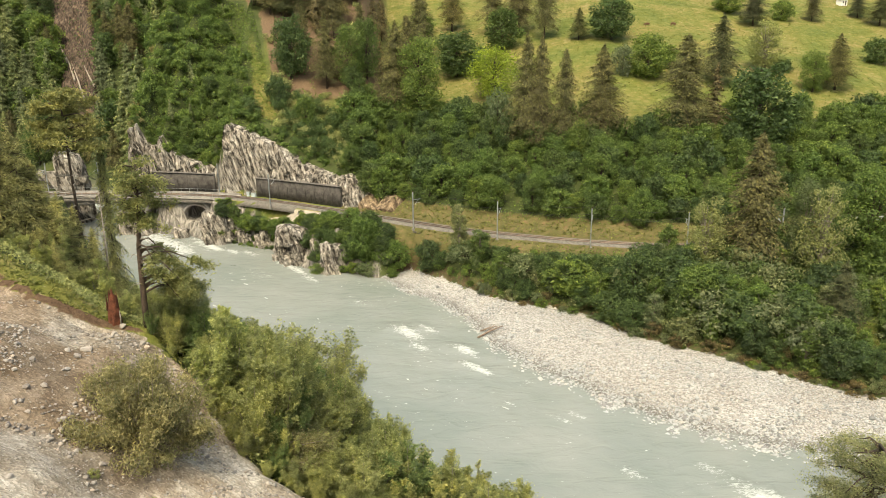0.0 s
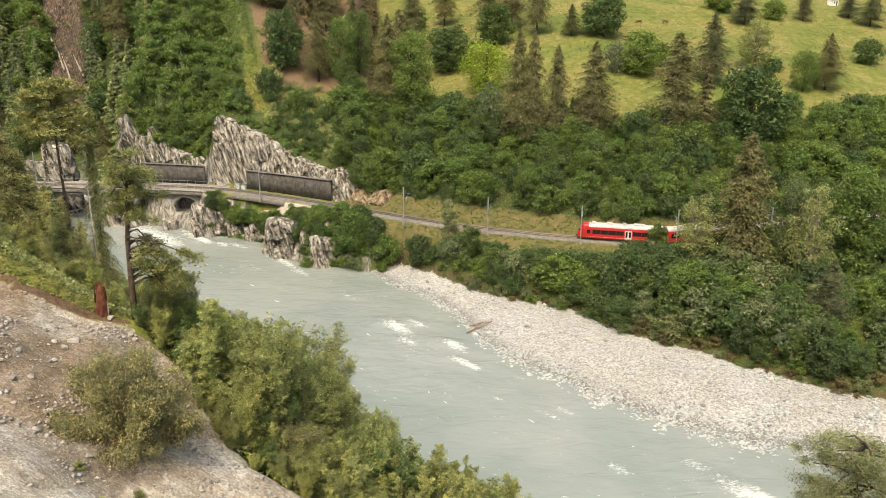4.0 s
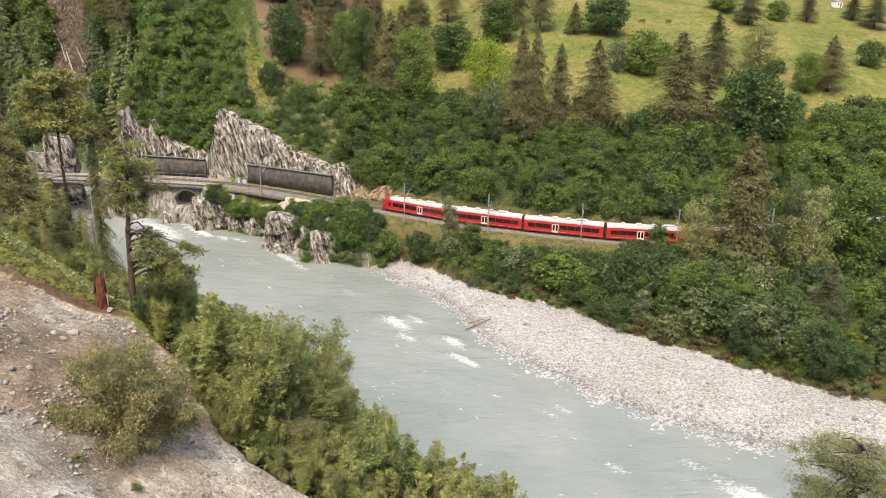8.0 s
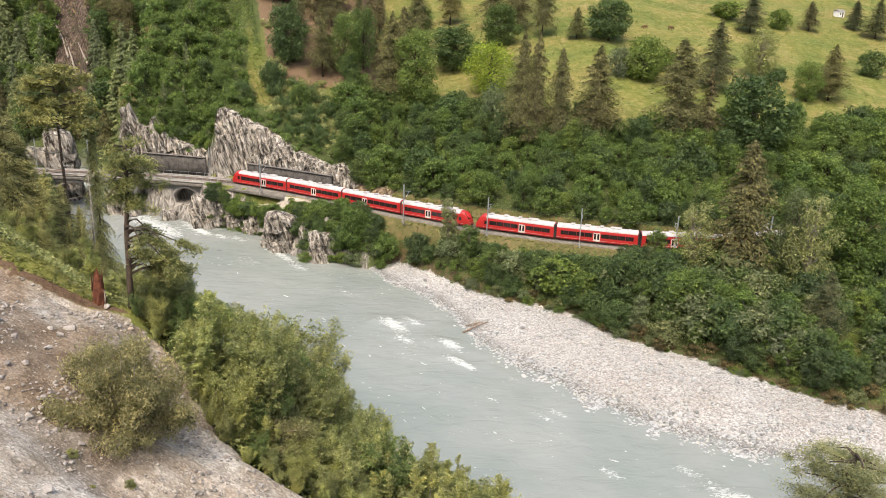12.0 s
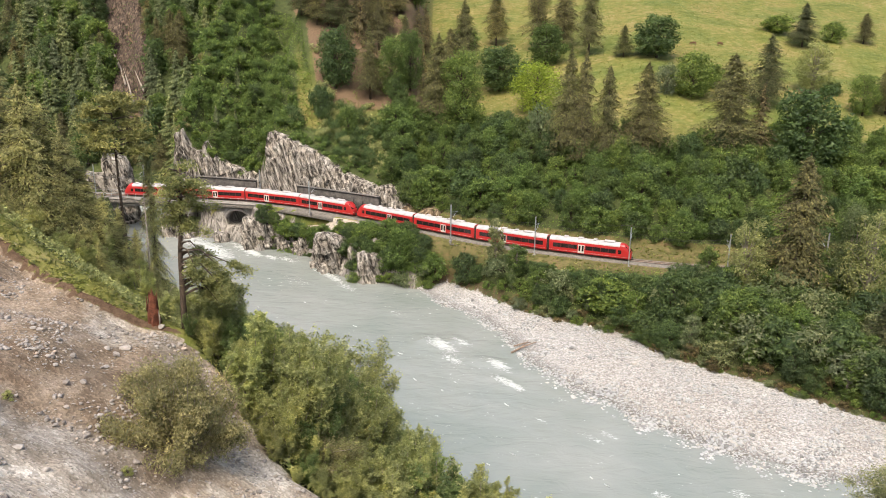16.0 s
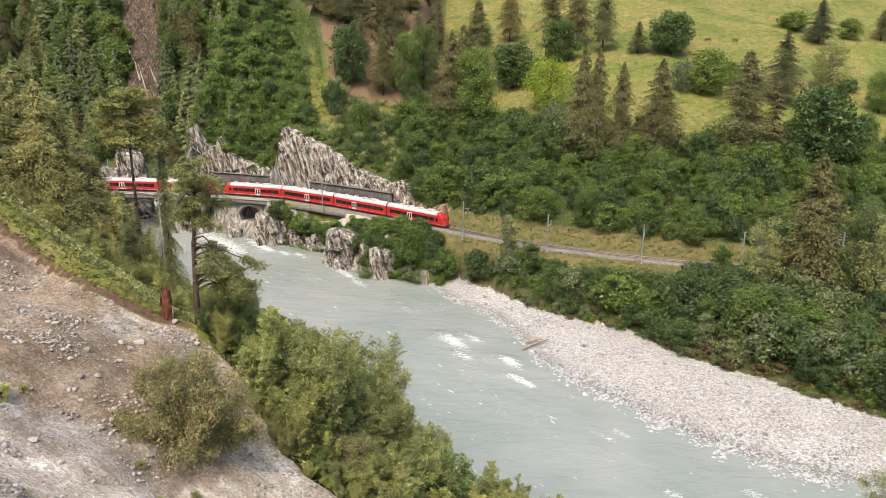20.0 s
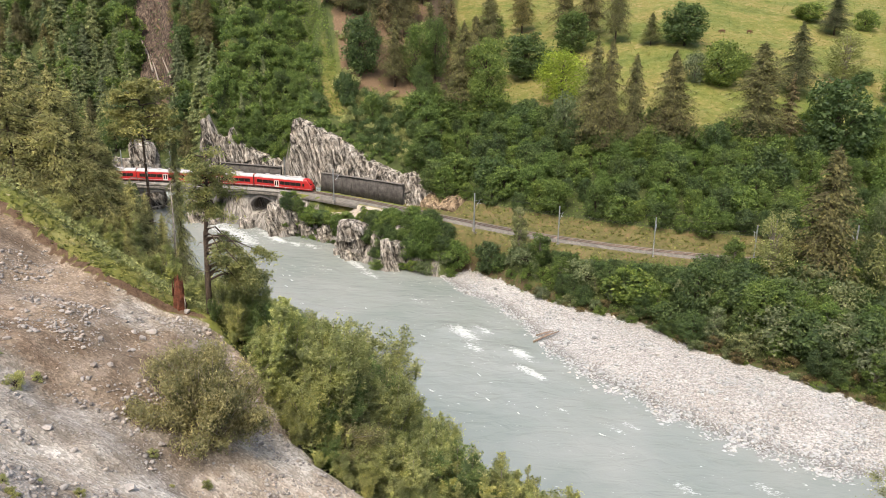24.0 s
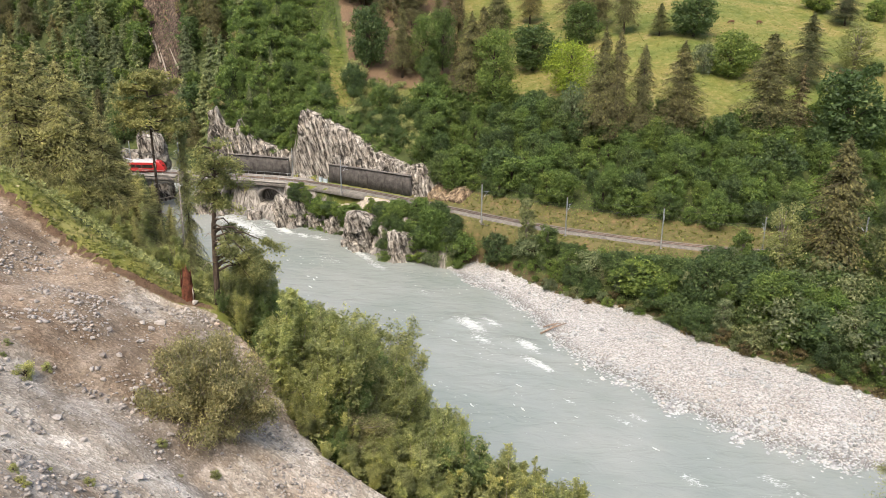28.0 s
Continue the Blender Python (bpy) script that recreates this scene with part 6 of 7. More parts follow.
# the big willow bush on the scree
def scree_bush():
    rng2 = np.random.RandomState(7)
    ob = thing("willow_bush", Matrix(), "large rounded yellow-green willow bush growing on bare scree", "bush")
    bm = bmesh.new()
    lob = []
    for i in range(70):
        a, el = rng2.uniform(0, 6.28), rng2.uniform(0.15, 1.45)
        ln = rng2.uniform(1.9, 2.75) * (0.95 if el > 1.0 else 1.0)
        tip = np.array([math.cos(a) * math.cos(el) * ln * 1.05, math.sin(a) * math.cos(el) * ln * 1.05, math.sin(el) * ln * 1.35 + 0.25])
        if rng2.uniform() < 0.6:
            tube(bm, [(0.02 * i - 0.6, 0, -0.2), tuple(tip * np.array([0.35, 0.35, 0.55])), tuple(tip * 0.99)], [0.05, 0.03, 0.008], 4)
        lob.append((*(tip * 0.94), rng2.uniform(0.36, 0.62)))
        lob.append((*(tip * 0.62), rng2.uniform(0.5, 0.65)))
    part("stem", bm, PALE_BARK, ob)
    crown_part("crown", *lobed_crown(lob, 56000, 0.046, rng2, 2.4, 0.1), LEAF_BUSH, ob)
    bm = bmesh.new()
    for i in range(420):
        l = lob[rng2.randint(len(lob))]
        b = np.array(l[:3]) + rng2.normal(size=3) * 0.3
        d = b / np.linalg.norm(b) + rng2.normal(size=3) * 0.3
        tube(bm, [tuple(b - d * 0.3), tuple(b + d * 0.35)], [0.009, 0.004], 3)
    tagged(part("twig", bm, PALE_BARK, ob), kind="stuff")
    return ob


LEAF_BUSH = foliage("willow_bush_leaves", (0.165, 0.148, 0.066), (0.470, 0.410, 0.225), vary=0.1)
build_at(scree_bush(), -13.75, 37.4, 20, 1.50, 0.75)

# pine on the rim: bare trunk, small top, heavy side boughs over the river side
def rim_pine(x, y):
    rng2 = np.random.RandomState(91)
    ob = thing("pine", Matrix(), "dark pine on the rim with a bare trunk and drooping boughs", "tree")
    bm = tube(bmesh.new(), [(0, 0, -0.6), (0.06, 0, 2.5), (0.12, 0.05, 5.5), (0.45, 0.05, 8.5), (0.6, 0, 11.2)], [0.24, 0.19, 0.16, 0.11, 0.03], 9)
    stem = list(bm.verts)
    lob = []
    for i in range(26):
        z = 7.3 + 3.8 * (i + 0.5) / 26
        a = i * 2.4 + rng2.uniform(-0.4, 0.4)
        ln = rng2.uniform(0.8, 2.5) * (1.15 - 0.5 * (z - 7.3) / 3.8) * (1.0 if math.cos(a) > -0.2 else 0.65)
        tip = (0.4 + ln * math.cos(a), ln * math.sin(a), z + rng2.uniform(-0.5, 0.25))
        tube(bm, [(0.4, 0, z), (0.4 + 0.5 * ln * math.cos(a), 0.5 * ln * math.sin(a), z + 0.15), tip], [0.06, 0.04, 0.012], 5, nearest_vert(stem, z))
        lob += [(*tip, 0.5), ((0.4 + tip[0]) / 2 + rng2.normal() * 0.2, tip[1] / 2 + rng2.normal() * 0.2, (z + tip[2]) / 2 + 0.1, 0.36)]
    for i in range(15):
        z = 2.6 + 3.6 * (i + 0.5) / 15
        a = rng2.uniform(-1.0, 0.8)
        ln = rng2.uniform(1.6, 4.3)
        drop = rng2.uniform(0.3, 1.0) * (0.5 + 0.32 * ln)
        mid = (0.1 + 0.45 * ln * math.cos(a), 0.45 * ln * math.sin(a), z + 0.25)
        tip = (0.1 + ln * math.cos(a), ln * math.sin(a), z - drop)
        tube(bm, [(0.08, 0, z - 0.1), (0.1 + 0.2 * ln * math.cos(a), 0.2 * ln * math.sin(a), z + 0.2), mid, tip], [0.09, 0.08, 0.05, 0.012], 5, nearest_vert(stem, z))
        for q in (0.45, 0.62, 0.8, 1.0):
            lob.append((mid[0] * (1 - q) + tip[0] * q + rng2.normal() * 0.22, mid[1] * (1 - q) + tip[1] * q + rng2.normal() * 0.22, mid[2] * (1 - q) + tip[2] * q - 0.05, 0.2 + 0.28 * q))
    part("trunk", bm, BARK, ob)
    for i in range(12):
        z, a, ln = rng2.uniform(3.0, 7.6), rng2.uniform(0, 6.28), rng2.uniform(0.6, 1.8)
        part("dead_branch", tube(bmesh.new(), [(0.15, 0, z), (0.15 + 0.6 * ln * math.cos(a), 0.6 * ln * math.sin(a), z + 0.1), (0.15 + ln * math.cos(a), ln * math.sin(a), z - 0.3 * ln)], [0.035, 0.022, 0.006], 5), PALE_BARK, ob, "bare dead branch")
    lob = np.array(lob)
    n = 24000
    pick_ = rng2.choice(len(lob), n)
    c = lob[pick_, :3] + rng2.normal(size=(n, 3)) * lob[pick_, 3:4] * np.array([0.62, 0.62, 0.36])
    crown_part("crown", *leaf_cards(c, 0.075, rng2, None, 2.4, None, 0.8), NEEDLE_PINE, ob)
    build_at(ob, x, y, 0, 1.0, 0.25)


rim_pine(-17.0, 49.6)

# splintered stump
STUMP = plain("rust_red_rotten_wood", (0.135, 0.046, 0.024), 0.9, vary=0.6, scale=2.5, bump=0.8)


def stump(x, y):
    rng2 = np.random.RandomState(12)
    ob = thing("dead_stump", Matrix(), "splintered rust-red dead tree stump on the grassy rim", "stump")
    bm = bmesh.new()
    n = 14
    rings = []
    for z, r in ((-0.4, 0.50), (0.3, 0.44), (0.9, 0.38), (1.5, 0.30), (2.0, 0.2)):
        rings.append([bm.verts.new((r * rng2.uniform(0.75, 1.2) * math.cos(k * 6.283 / n), r * rng2.uniform(0.75, 1.2) * math.sin(k * 6.283 / n), z + (rng2.uniform(-0.35, 0.55) if z > 1.4 else 0))) for k in range(n)])
    for a, b in zip(rings[:-1], rings[1:]):
        for k in range(n):
            bm.faces.new((a[k], a[(k + 1) % n], b[(k + 1) % n], b[k]))
    bm.faces.new(rings[-1])
    part("stump_wood", bm, STUMP, ob)
    for k in range(7):
        a = rng2.uniform(0, 6.28)
        r = rng2.uniform(0.1, 0.35)
        part("splinter", tube(bmesh.new(), [(r * math.cos(a), r * math.sin(a), 1.0), (r * math.cos(a), r * math.sin(a), rng2.uniform(1.9, 2.5))], [0.09, 0.01], 4), STUMP, ob)
    part("bark_strip", tube(bmesh.new(), [(0.42, -0.2, 0.0), (0.46, -0.2, 0.5), (0.40, -0.15, 1.0)], [0.05, 0.06, 0.02], 5), PALE_BARK, ob, "pale peeling splinter")
    build_at(ob, x, y, 0, 1.0, 0.1)


stump(-18.9, 49.35)


# conifers behind the rim
def near_conifer(key, bearing, d, top, wide=1.0, turn=0):
    """One tree at a bearing and distance from the viewpoint, its top at a given height."""
    x, y = d * math.sin(radians(bearing)), d * math.cos(radians(bearing))
    plant(key, x, y, max(3.0, top - height(x, y)), turn, wide * (0.55 if key == "near_spruce" else 1.0))


near_conifer("near_pine", -22.3, 86, 45.6, 0.95, 0)
near_conifer("near_spruce", -20.4, 88, 39.0, 0.80, 67)
near_conifer("near_spruce", -28.7, 92, 44.5, 1.80, 134)
near_conifer("near_spruce", -27.2, 90, 44.4, 1.65, 201)
near_conifer("near_spruce", -28.1, 86, 43.6, 1.80, 268)
near_conifer("near_spruce", -26.7, 84, 42.6, 1.80, 335)
near_conifer("near_spruce", -25.7, 88, 41.2, 1.80, 42)
near_conifer("near_spruce", -24.8, 86, 38.5, 1.65, 109)
near_conifer("near_spruce", -24.1, 84, 36.0, 1.65, 176)
near_conifer("near_spruce", -28.2, 80, 41.0, 1.80, 243)
near_conifer("near_spruce", -26.4, 79, 38.9, 2.28, 310)
near_conifer("near_spruce", -29.1, 80, 43.1, 1.80, 17)
near_conifer("near_spruce", -25.3, 78, 35.8, 2.28, 84)
near_conifer("near_spruce", -27.5, 76, 38.6, 2.28, 151)
near_conifer("near_spruce", -30.4, 96, 45.2, 1.80, 218)
near_conifer("near_spruce", -29.6, 90, 44.0, 1.65, 285)
near_conifer("near_spruce", -28.9, 86, 42.2, 1.65, 352)
near_conifer("near_spruce", -30.9, 82, 41.6, 2.28, 59)
near_conifer("near_spruce", -30.0, 80, 40.1, 2.28, 126)
near_conifer("near_spruce", -29.1, 74, 39.2, 2.47, 193)
near_conifer("near_spruce", -24.8, 74, 35.1, 2.28, 260)
near_conifer("near_spruce", -22.3, 76, 32.7, 0.90, 327)
near_conifer("near_alder3", -23.7, 74, 35.0, 1.20, 34)
near_conifer("near_alder1", -21.7, 68, 33.3, 1.10, 101)
near_conifer("near_alder0", -23.1, 68, 33.0, 1.20, 168)
near_conifer("near_alder1", -24.8, 68, 34.7, 1.20, 235)
near_conifer("near_alder0", -20.1, 63, 31.5, 1.20, 302)
near_conifer("near_alder1", -16.9, 62, 30.3, 1.20, 9)
near_conifer("near_alder0", -14.7, 62, 29.6, 1.10, 76)
near_conifer("near_alder2", -18.3, 60, 30.8, 1.10, 143)
near_conifer("near_alder0", -26.2, 70, 36.0, 1.20, 210)
near_conifer("near_alder2", -28.0, 70, 37.5, 1.20, 277)
near_conifer("corner_pine", 35.2, 56, 24.5, 1.0, 344)
for k, (b, d, top, wide) in enumerate([(-30.3, 78, 49.0, 2.3), (-28.9, 82, 48.0, 2.2), (-27.7, 77, 47.2, 2.2), (-26.6, 80, 45.2, 2.1), (-25.5, 77, 42.6, 2.1), (-24.6, 79, 39.6, 2.0), (-23.5, 76, 37.2, 2.0),
                                    (-22.6, 79, 35.4, 1.7), (-21.6, 77, 33.6, 1.6), (-20.7, 74, 31.2, 1.6), (-24.0, 71, 34.6, 2.2), (-22.2, 70, 32.4, 2.0)]):
    near_conifer("near_spruce", b, d, top, wide, k * 67)


def snag(bearing, d, top):
    """A dead, bare spruce: a thin grey trunk with short drooping branches."""
    r = np.random.RandomState(31)
    x, y = d * math.sin(radians(bearing)), d * math.cos(radians(bearing))
    h = top - height(x, y)
    ob = thing("dead_spruce", pose(x, y, height(x, y) - 0.2), "bare dead spruce with a thin grey trunk on the near slope", "tree")
    part("trunk", tube(bmesh.new(), [(0, 0, 0), (0.05, 0, 0.5 * h), (0.1, 0, h)], [0.16, 0.10, 0.02], 7), PALE_BARK, ob)
    for i in range(40):
        z, a, ln = h * (0.35 + 0.63 * i / 40), r.uniform(0, 6.28), r.uniform(0.4, 1.5) * (1.15 - 0.9 * i / 40)
        part("dead_branch", tube(bmesh.new(), [(0.05, 0, z), (0.6 * ln * math.cos(a), 0.6 * ln * math.sin(a), z - 0.05), (ln * math.cos(a), ln * math.sin(a), z - 0.4 * ln)], [0.03, 0.02, 0.006], 4), PALE_BARK, ob)


snag(-20.9, 78, 37.0)


def fallen_willow(x, y):
    """A willow split and fallen outwards over the bank, with pale bare limbs."""
    r = np.random.RandomState(44)
    ob = thing("fallen_willow", pose(x, y, height(x, y)), "split willow with pale bare limbs fallen over the bank", "tree")
    cs, ds = [], []
    for i in range(11):
        a, ln = r.uniform(-0.9, 0.75), r.uniform(1.8, 3.6)
        tip = np.array([ln * math.cos(a), ln * math.sin(a), r.uniform(0.4, 1.9)])
        part("limb", tube(bmesh.new(), [(0, 0, -0.2), tuple(tip * np.array([0.5, 0.5, 0.75])), tuple(tip)], [0.06, 0.04, 0.01], 5), PALE_BARK, ob, "pale bare limb")
        q = r.uniform(0.35, 1.1, (1100, 1))
        cs.append(tip * q + r.normal(size=(1100, 3)) * 0.26 * q)
        ds.append(np.tile(tip / ln, (1100, 1)))
    crown_part("crown", *leaf_cards(np.concatenate(cs), 0.06, r, None, 2.0, np.concatenate(ds), 0.8), LEAF_BUSH, ob)


fallen_willow(-8.6, 43.2)
# ---- end conifers


# ---- stones ----
def stone_meshes(name, mat, count, seed):
    """Angular stone shapes of 20 faces, about 1 m across."""
    r = np.random.RandomState(seed)
    out = []
    for i in range(count):
        bm = bmesh.new()
        bmesh.ops.create_icosphere(bm, subdivisions=1, radius=0.5)
        k = (1.0, r.uniform(0.6, 0.95), r.uniform(0.4, 0.7))
        for v in bm.verts:
            v.co = Vector([c * s * r.uniform(0.55, 1.3) for c, s in zip(v.co, k)])
        me = bpy.data.meshes.new(name)
        bm.to_mesh(me)
        bm.free()
        me.materials.append(mat)
        out.append(me)
    return out


def stones(name, label, category, group, meshes, places):
    for x, y, size, turn, tip in places:
        ob = tagged(new(name, meshes[rng.randint(len(meshes))]), label, category, group)
        ob.matrix_basis = pose(x, y, height(x, y) + size * 0.12, tip, tip * 0.5, turn) @ Matrix.Scale(size, 4)


def rubble(name, label, x, y, size, mat, seed, lift=0.12):
    """Very many small stones as one stuff object."""
    r = np.random.RandomState(seed)
    bm = bmesh.new()
    bmesh.ops.create_icosphere(bm, subdivisions=1, radius=0.5)
    bv = np.array([v.co for v in bm.verts])
    bf = np.array([[v.index for v in f.verts] for f in bm.faces])
    bm.free()
    n = len(x)
    k = np.stack([np.ones(n), r.uniform(0.55, 0.95, n), r.uniform(0.35, 0.65, n)], 1)[:, None, :]
    v = bv[None] * k * r.uniform(0.55, 1.35, (n, len(bv), 1))
    a = r.uniform(0, 6.28, n)[:, None]
    vx, vy = v[..., 0] * np.cos(a) - v[..., 1] * np.sin(a), v[..., 0] * np.sin(a) + v[..., 1] * np.cos(a)
    z = height_many(x, y)
    p = np.stack([vx * size[:, None] + x[:, None], vy * size[:, None] + y[:, None], v[..., 2] * size[:, None] + (z + lift * size)[:, None]], -1)
    f = bf[None] + (np.arange(n) * len(bv))[:, None, None]
    return tagged(new(name, mesh_of(name, p.reshape(-1, 3), f.reshape(-1, 3), [mat])), label, "stones", kind="stuff")


def stone_cover(name, light, dark):
    m, nt, out = shader(name)
    geo = nt.nodes.new("ShaderNodeNewGeometry")
    info = nt.nodes.new("ShaderNodeObjectInfo")
    v = math_node(nt, "FRACT", math_node(nt, "ADD", geo.outputs["Random Per Island"], info.outputs["Random"]))
    c = ramp(nt, v, [(0.0, dark), (0.3, tuple((a * 0.5 + b * 0.5) for a, b in zip(light, dark))), (0.6, light), (0.85, tuple(a * 1.0 for a in light)), (1.0, (light[0] * 1.12, light[1] * 1.02, light[2] * 0.92))])
    f = noise_node(nt, geo.outputs["Position"], 6.0, 4)
    c = mix(nt, 0.5, c, ramp(nt, f, [(0.3, (0.62, 0.6, 0.58)), (0.6, (1, 1, 1))]), "MULTIPLY")
    finish(nt, out, c, 0.9, 0, f, 0.4, 0.05, 0.2)
    return m


BAR_STONE = stone_cover("bar_pebbles", (0.420, 0.428, 0.422), (0.175, 0.175, 0.168))
SCREE_STONE = stone_cover("scree_rubble", (0.355, 0.325, 0.295), (0.17, 0.148, 0.130))


def bar_points(n, seed, grow=0.0, x0=-5, x1=95):
    r = np.random.RandomState(seed)
    x = r.uniform(x0, x1, n * 6)
    fs, bb = np.interp(x, FAR_SHORE[:, 0], FAR_SHORE[:, 1]), np.interp(x, BAR_BACK[:, 0], BAR_BACK[:, 1])
    t = r.uniform(-0.10 - grow, 0.985, n * 6)
    y = fs + t * (bb - fs)
    keep = (r.uniform(size=n * 6) < np.clip((bb - fs) / 34, 0.12, 1)) & (x < 0.72 * y)
    return x[keep][:n], y[keep][:n], t[keep][:n], r


x, y, t, r = bar_points(30000, 3, 0.05)
rubble("gravel", "pale grey river gravel and cobbles", x, y, r.uniform(0.09, 0.32, len(x)) * (1 + 0.5 * (t < 0.2)) * (1 + 0.9 * (waves(x, y, 12, 44) > 0.35)), BAR_STONE, 4)
r = np.random.RandomState(15)
x = r.uniform(6, 95, 5200)
y = np.interp(x, FAR_SHORE[:, 0], FAR_SHORE[:, 1]) - np.abs(r.normal(size=5200)) * 3.0 + 0.5
ok = (waves(x, y, 9, 46) > -0.1) & (x < 0.72 * y)
x, y = x[ok], y[ok]
rubble("shallow_stones", "grey stones breaking the shallow water along the bar", x, y, 0.2 + 0.6 * r.uniform(0, 1, len(x)) ** 3, BAR_STONE, 16, 0.2)
big = stone_meshes("bar_stone", BAR_STONE, 8, 11)
x, y, t, r = bar_points(230, 9, 0.10)
stones("river_stone", "pale rounded stone lying on the gravel bar", "stone", "large stones on the bar", big, [(a, b, s, q, w) for a, b, s, q, w in zip(x, y, r.uniform(0.55, 1.25, len(x)), r.uniform(0, 360, len(x)), r.uniform(-15, 15, len(x)))])
stones("boulder", "dark wet boulder at the gravel bar's edge", "boulder", "", big, [(25.7, 130.5, 2.1, 30, 5)])
stones("boulder", "pale boulder beside the driftwood", "boulder", "", big, [(16.2, 143.2, 1.5, 80, 0), (19.0, 143.5, 1.2, 10, 8), (13.2, 147.6, 1.0, 50, 0)])
DRIFT = plain("bleached_driftwood", (0.26, 0.19, 0.14), 0.9, vary=0.4, scale=1.5, bump=0.4)
for k, (ax, ay, bx, by, rad) in enumerate([(14.6, 144.0, 20.0, 147.6, 0.17), (15.4, 147.2, 19.0, 147.9, 0.13), (16.6, 145.9, 18.6, 149.0, 0.10)]):
    z0, z1 = max(height(ax, ay), WATER_Z) + rad, height(bx, by) + rad + 0.35
    d = thing("driftwood_log", pose(ax, ay, z0), "bleached brown driftwood log stranded on the gravel bar", "log", "stranded driftwood")
    part("log", tube(bmesh.new(), [(0, 0, 0), ((bx - ax) * 0.5, (by - ay) * 0.5, (z1 - z0) * 0.6 + 0.1), (bx - ax, by - ay, z1 - z0)], [rad * 1.2, rad, rad * 0.6], 8), DRIFT, d)
    part("branch_stub", tube(bmesh.new(), [((bx - ax) * 0.6, (by - ay) * 0.6, (z1 - z0) * 0.6), ((bx - ax) * 0.62 - 0.3, (by - ay) * 0.62 + 0.5, (z1 - z0) * 0.7 + 0.5)], [rad * 0.4, 0.02], 5), DRIFT, d)


def scree_points(n, seed):
    r = np.random.RandomState(seed)
    x, y = r.uniform(-37, -3, n * 5), r.uniform(19, 54, n * 5)
    md, ma, ms = line_distance(x, y, RIM[::2])
    keep = (md * ms < -0.2) & (x < -0.10 * y)
    return x[keep][:n], y[keep][:n], r


x, y, r = scree_points(24000, 21)
lump = waves(x, y, 6, 9) + 0.4 * waves(x, y, 2, 10)
kept = (lump > 0.12) | (r.uniform(size=len(x)) < 0.3)
x, y, lump = x[kept], y[kept], lump[kept]
sz = (0.045 + 0.16 * r.uniform(0, 1, len(x)) ** 3) * (1 + 0.9 * (lump > 0.25))
rubble("scree", "loose angular limestone rubble on the bare slope", x, y, sz, SCREE_STONE, 22)
blocks = stone_meshes("limestone_block", SCREE_STONE, 8, 23)
x, y, r = scree_points(260, 25)
stones("limestone_block", "angular pale limestone block on the bare scree", "stone", "blocks on the scree", blocks, [(a, b, s, q, w) for a, b, s, q, w in zip(x, y, 0.18 + 0.42 * r.uniform(0, 1, len(x)) ** 2.5, r.uniform(0, 360, len(x)), r.uniform(-20, 20, len(x)))])
stones("limestone_block", "pale weathered limestone slab lying on the scree", "stone", "blocks on the scree", blocks, [
    (-18.1, 30.5, 0.62, 0, -6),
    (-16.6, 29.7, 0.5, 47, 1),
    (-18.3, 49.0, 0.56, 94, -5),
    (-19.1, 43.5, 0.73, 141, 2),
    (-19.0, 44.6, 0.90, 8, -4),
    (-20.3, 40.7, 0.56, 55, 3),
    (-19.2, 37.4, 0.72, 102, -3),
    (-18.7, 38.2, 0.47, 149, 4),
    (-20.2, 38.5, 0.40, 16, -2),
    (-17.1, 36.2, 0.64, 63, 5),
    (-13.9, 28.8, 0.70, 110, -1),
    (-21.6, 71.8, 0.94, 157, 6),
    (-22.6, 41.2, 0.43, 24, 0),
])

rim = RIM[(RIM[:, 0] > -16.2) & (RIM[:, 0] < -2)]
r = np.random.RandomState(27)
rim_places = []
for k in range(48):
    i = r.randint(len(rim) - 1)
    a = rim[i] + (rim[i + 1] - rim[i]) * r.uniform()
    rim_places.append((a[0] - 0.3 + r.normal() * 0.5, a[1] - 0.4 + r.normal() * 0.5, 0.14 + 0.36 * r.uniform() ** 2, r.uniform(0, 360), r.uniform(-25, 25)))
stones("limestone_block", "pale crumbling limestone lump on the scree's rim", "stone", "blocks on the rim", blocks, rim_places)

# ---- low growth ----
def carpet(name, label, n, box_, ok, size, mat, seed, lift=(0.1, 0.9), stretch=1.5, wild=0.6):
    """Leaves or blades over a stretch of ground, as one stuff object."""
    r = np.random.RandomState(seed)
    x, y = r.uniform(box_[0], box_[1], n), r.uniform(box_[2], box_[3], n)
    keep = ok(x, y)
    x, y = x[keep], y[keep]
    c = np.stack([x, y, height_many(x, y) + r.uniform(*lift, len(x))], 1)
    return tagged(new(name, mesh_of(name, *leaf_cards(c, size, r, None, stretch, None, wild), [mat])), label, "undergrowth", kind="stuff")


def rail_side(x, y):
    d, _, s = line_distance(x, y, RAIL[::4])
    return d * s


def rim_side(x, y):
    d, _, s = line_distance(x, y, RIM[::2])
    return d * s


def bar_side(x, y):
    return y - np.interp(x, BAR_BACK[:, 0], BAR_BACK[:, 1])


def near_side(x, y):
    return np.interp(x, NEAR_SHORE[:, 0], NEAR_SHORE[:, 1]) - y


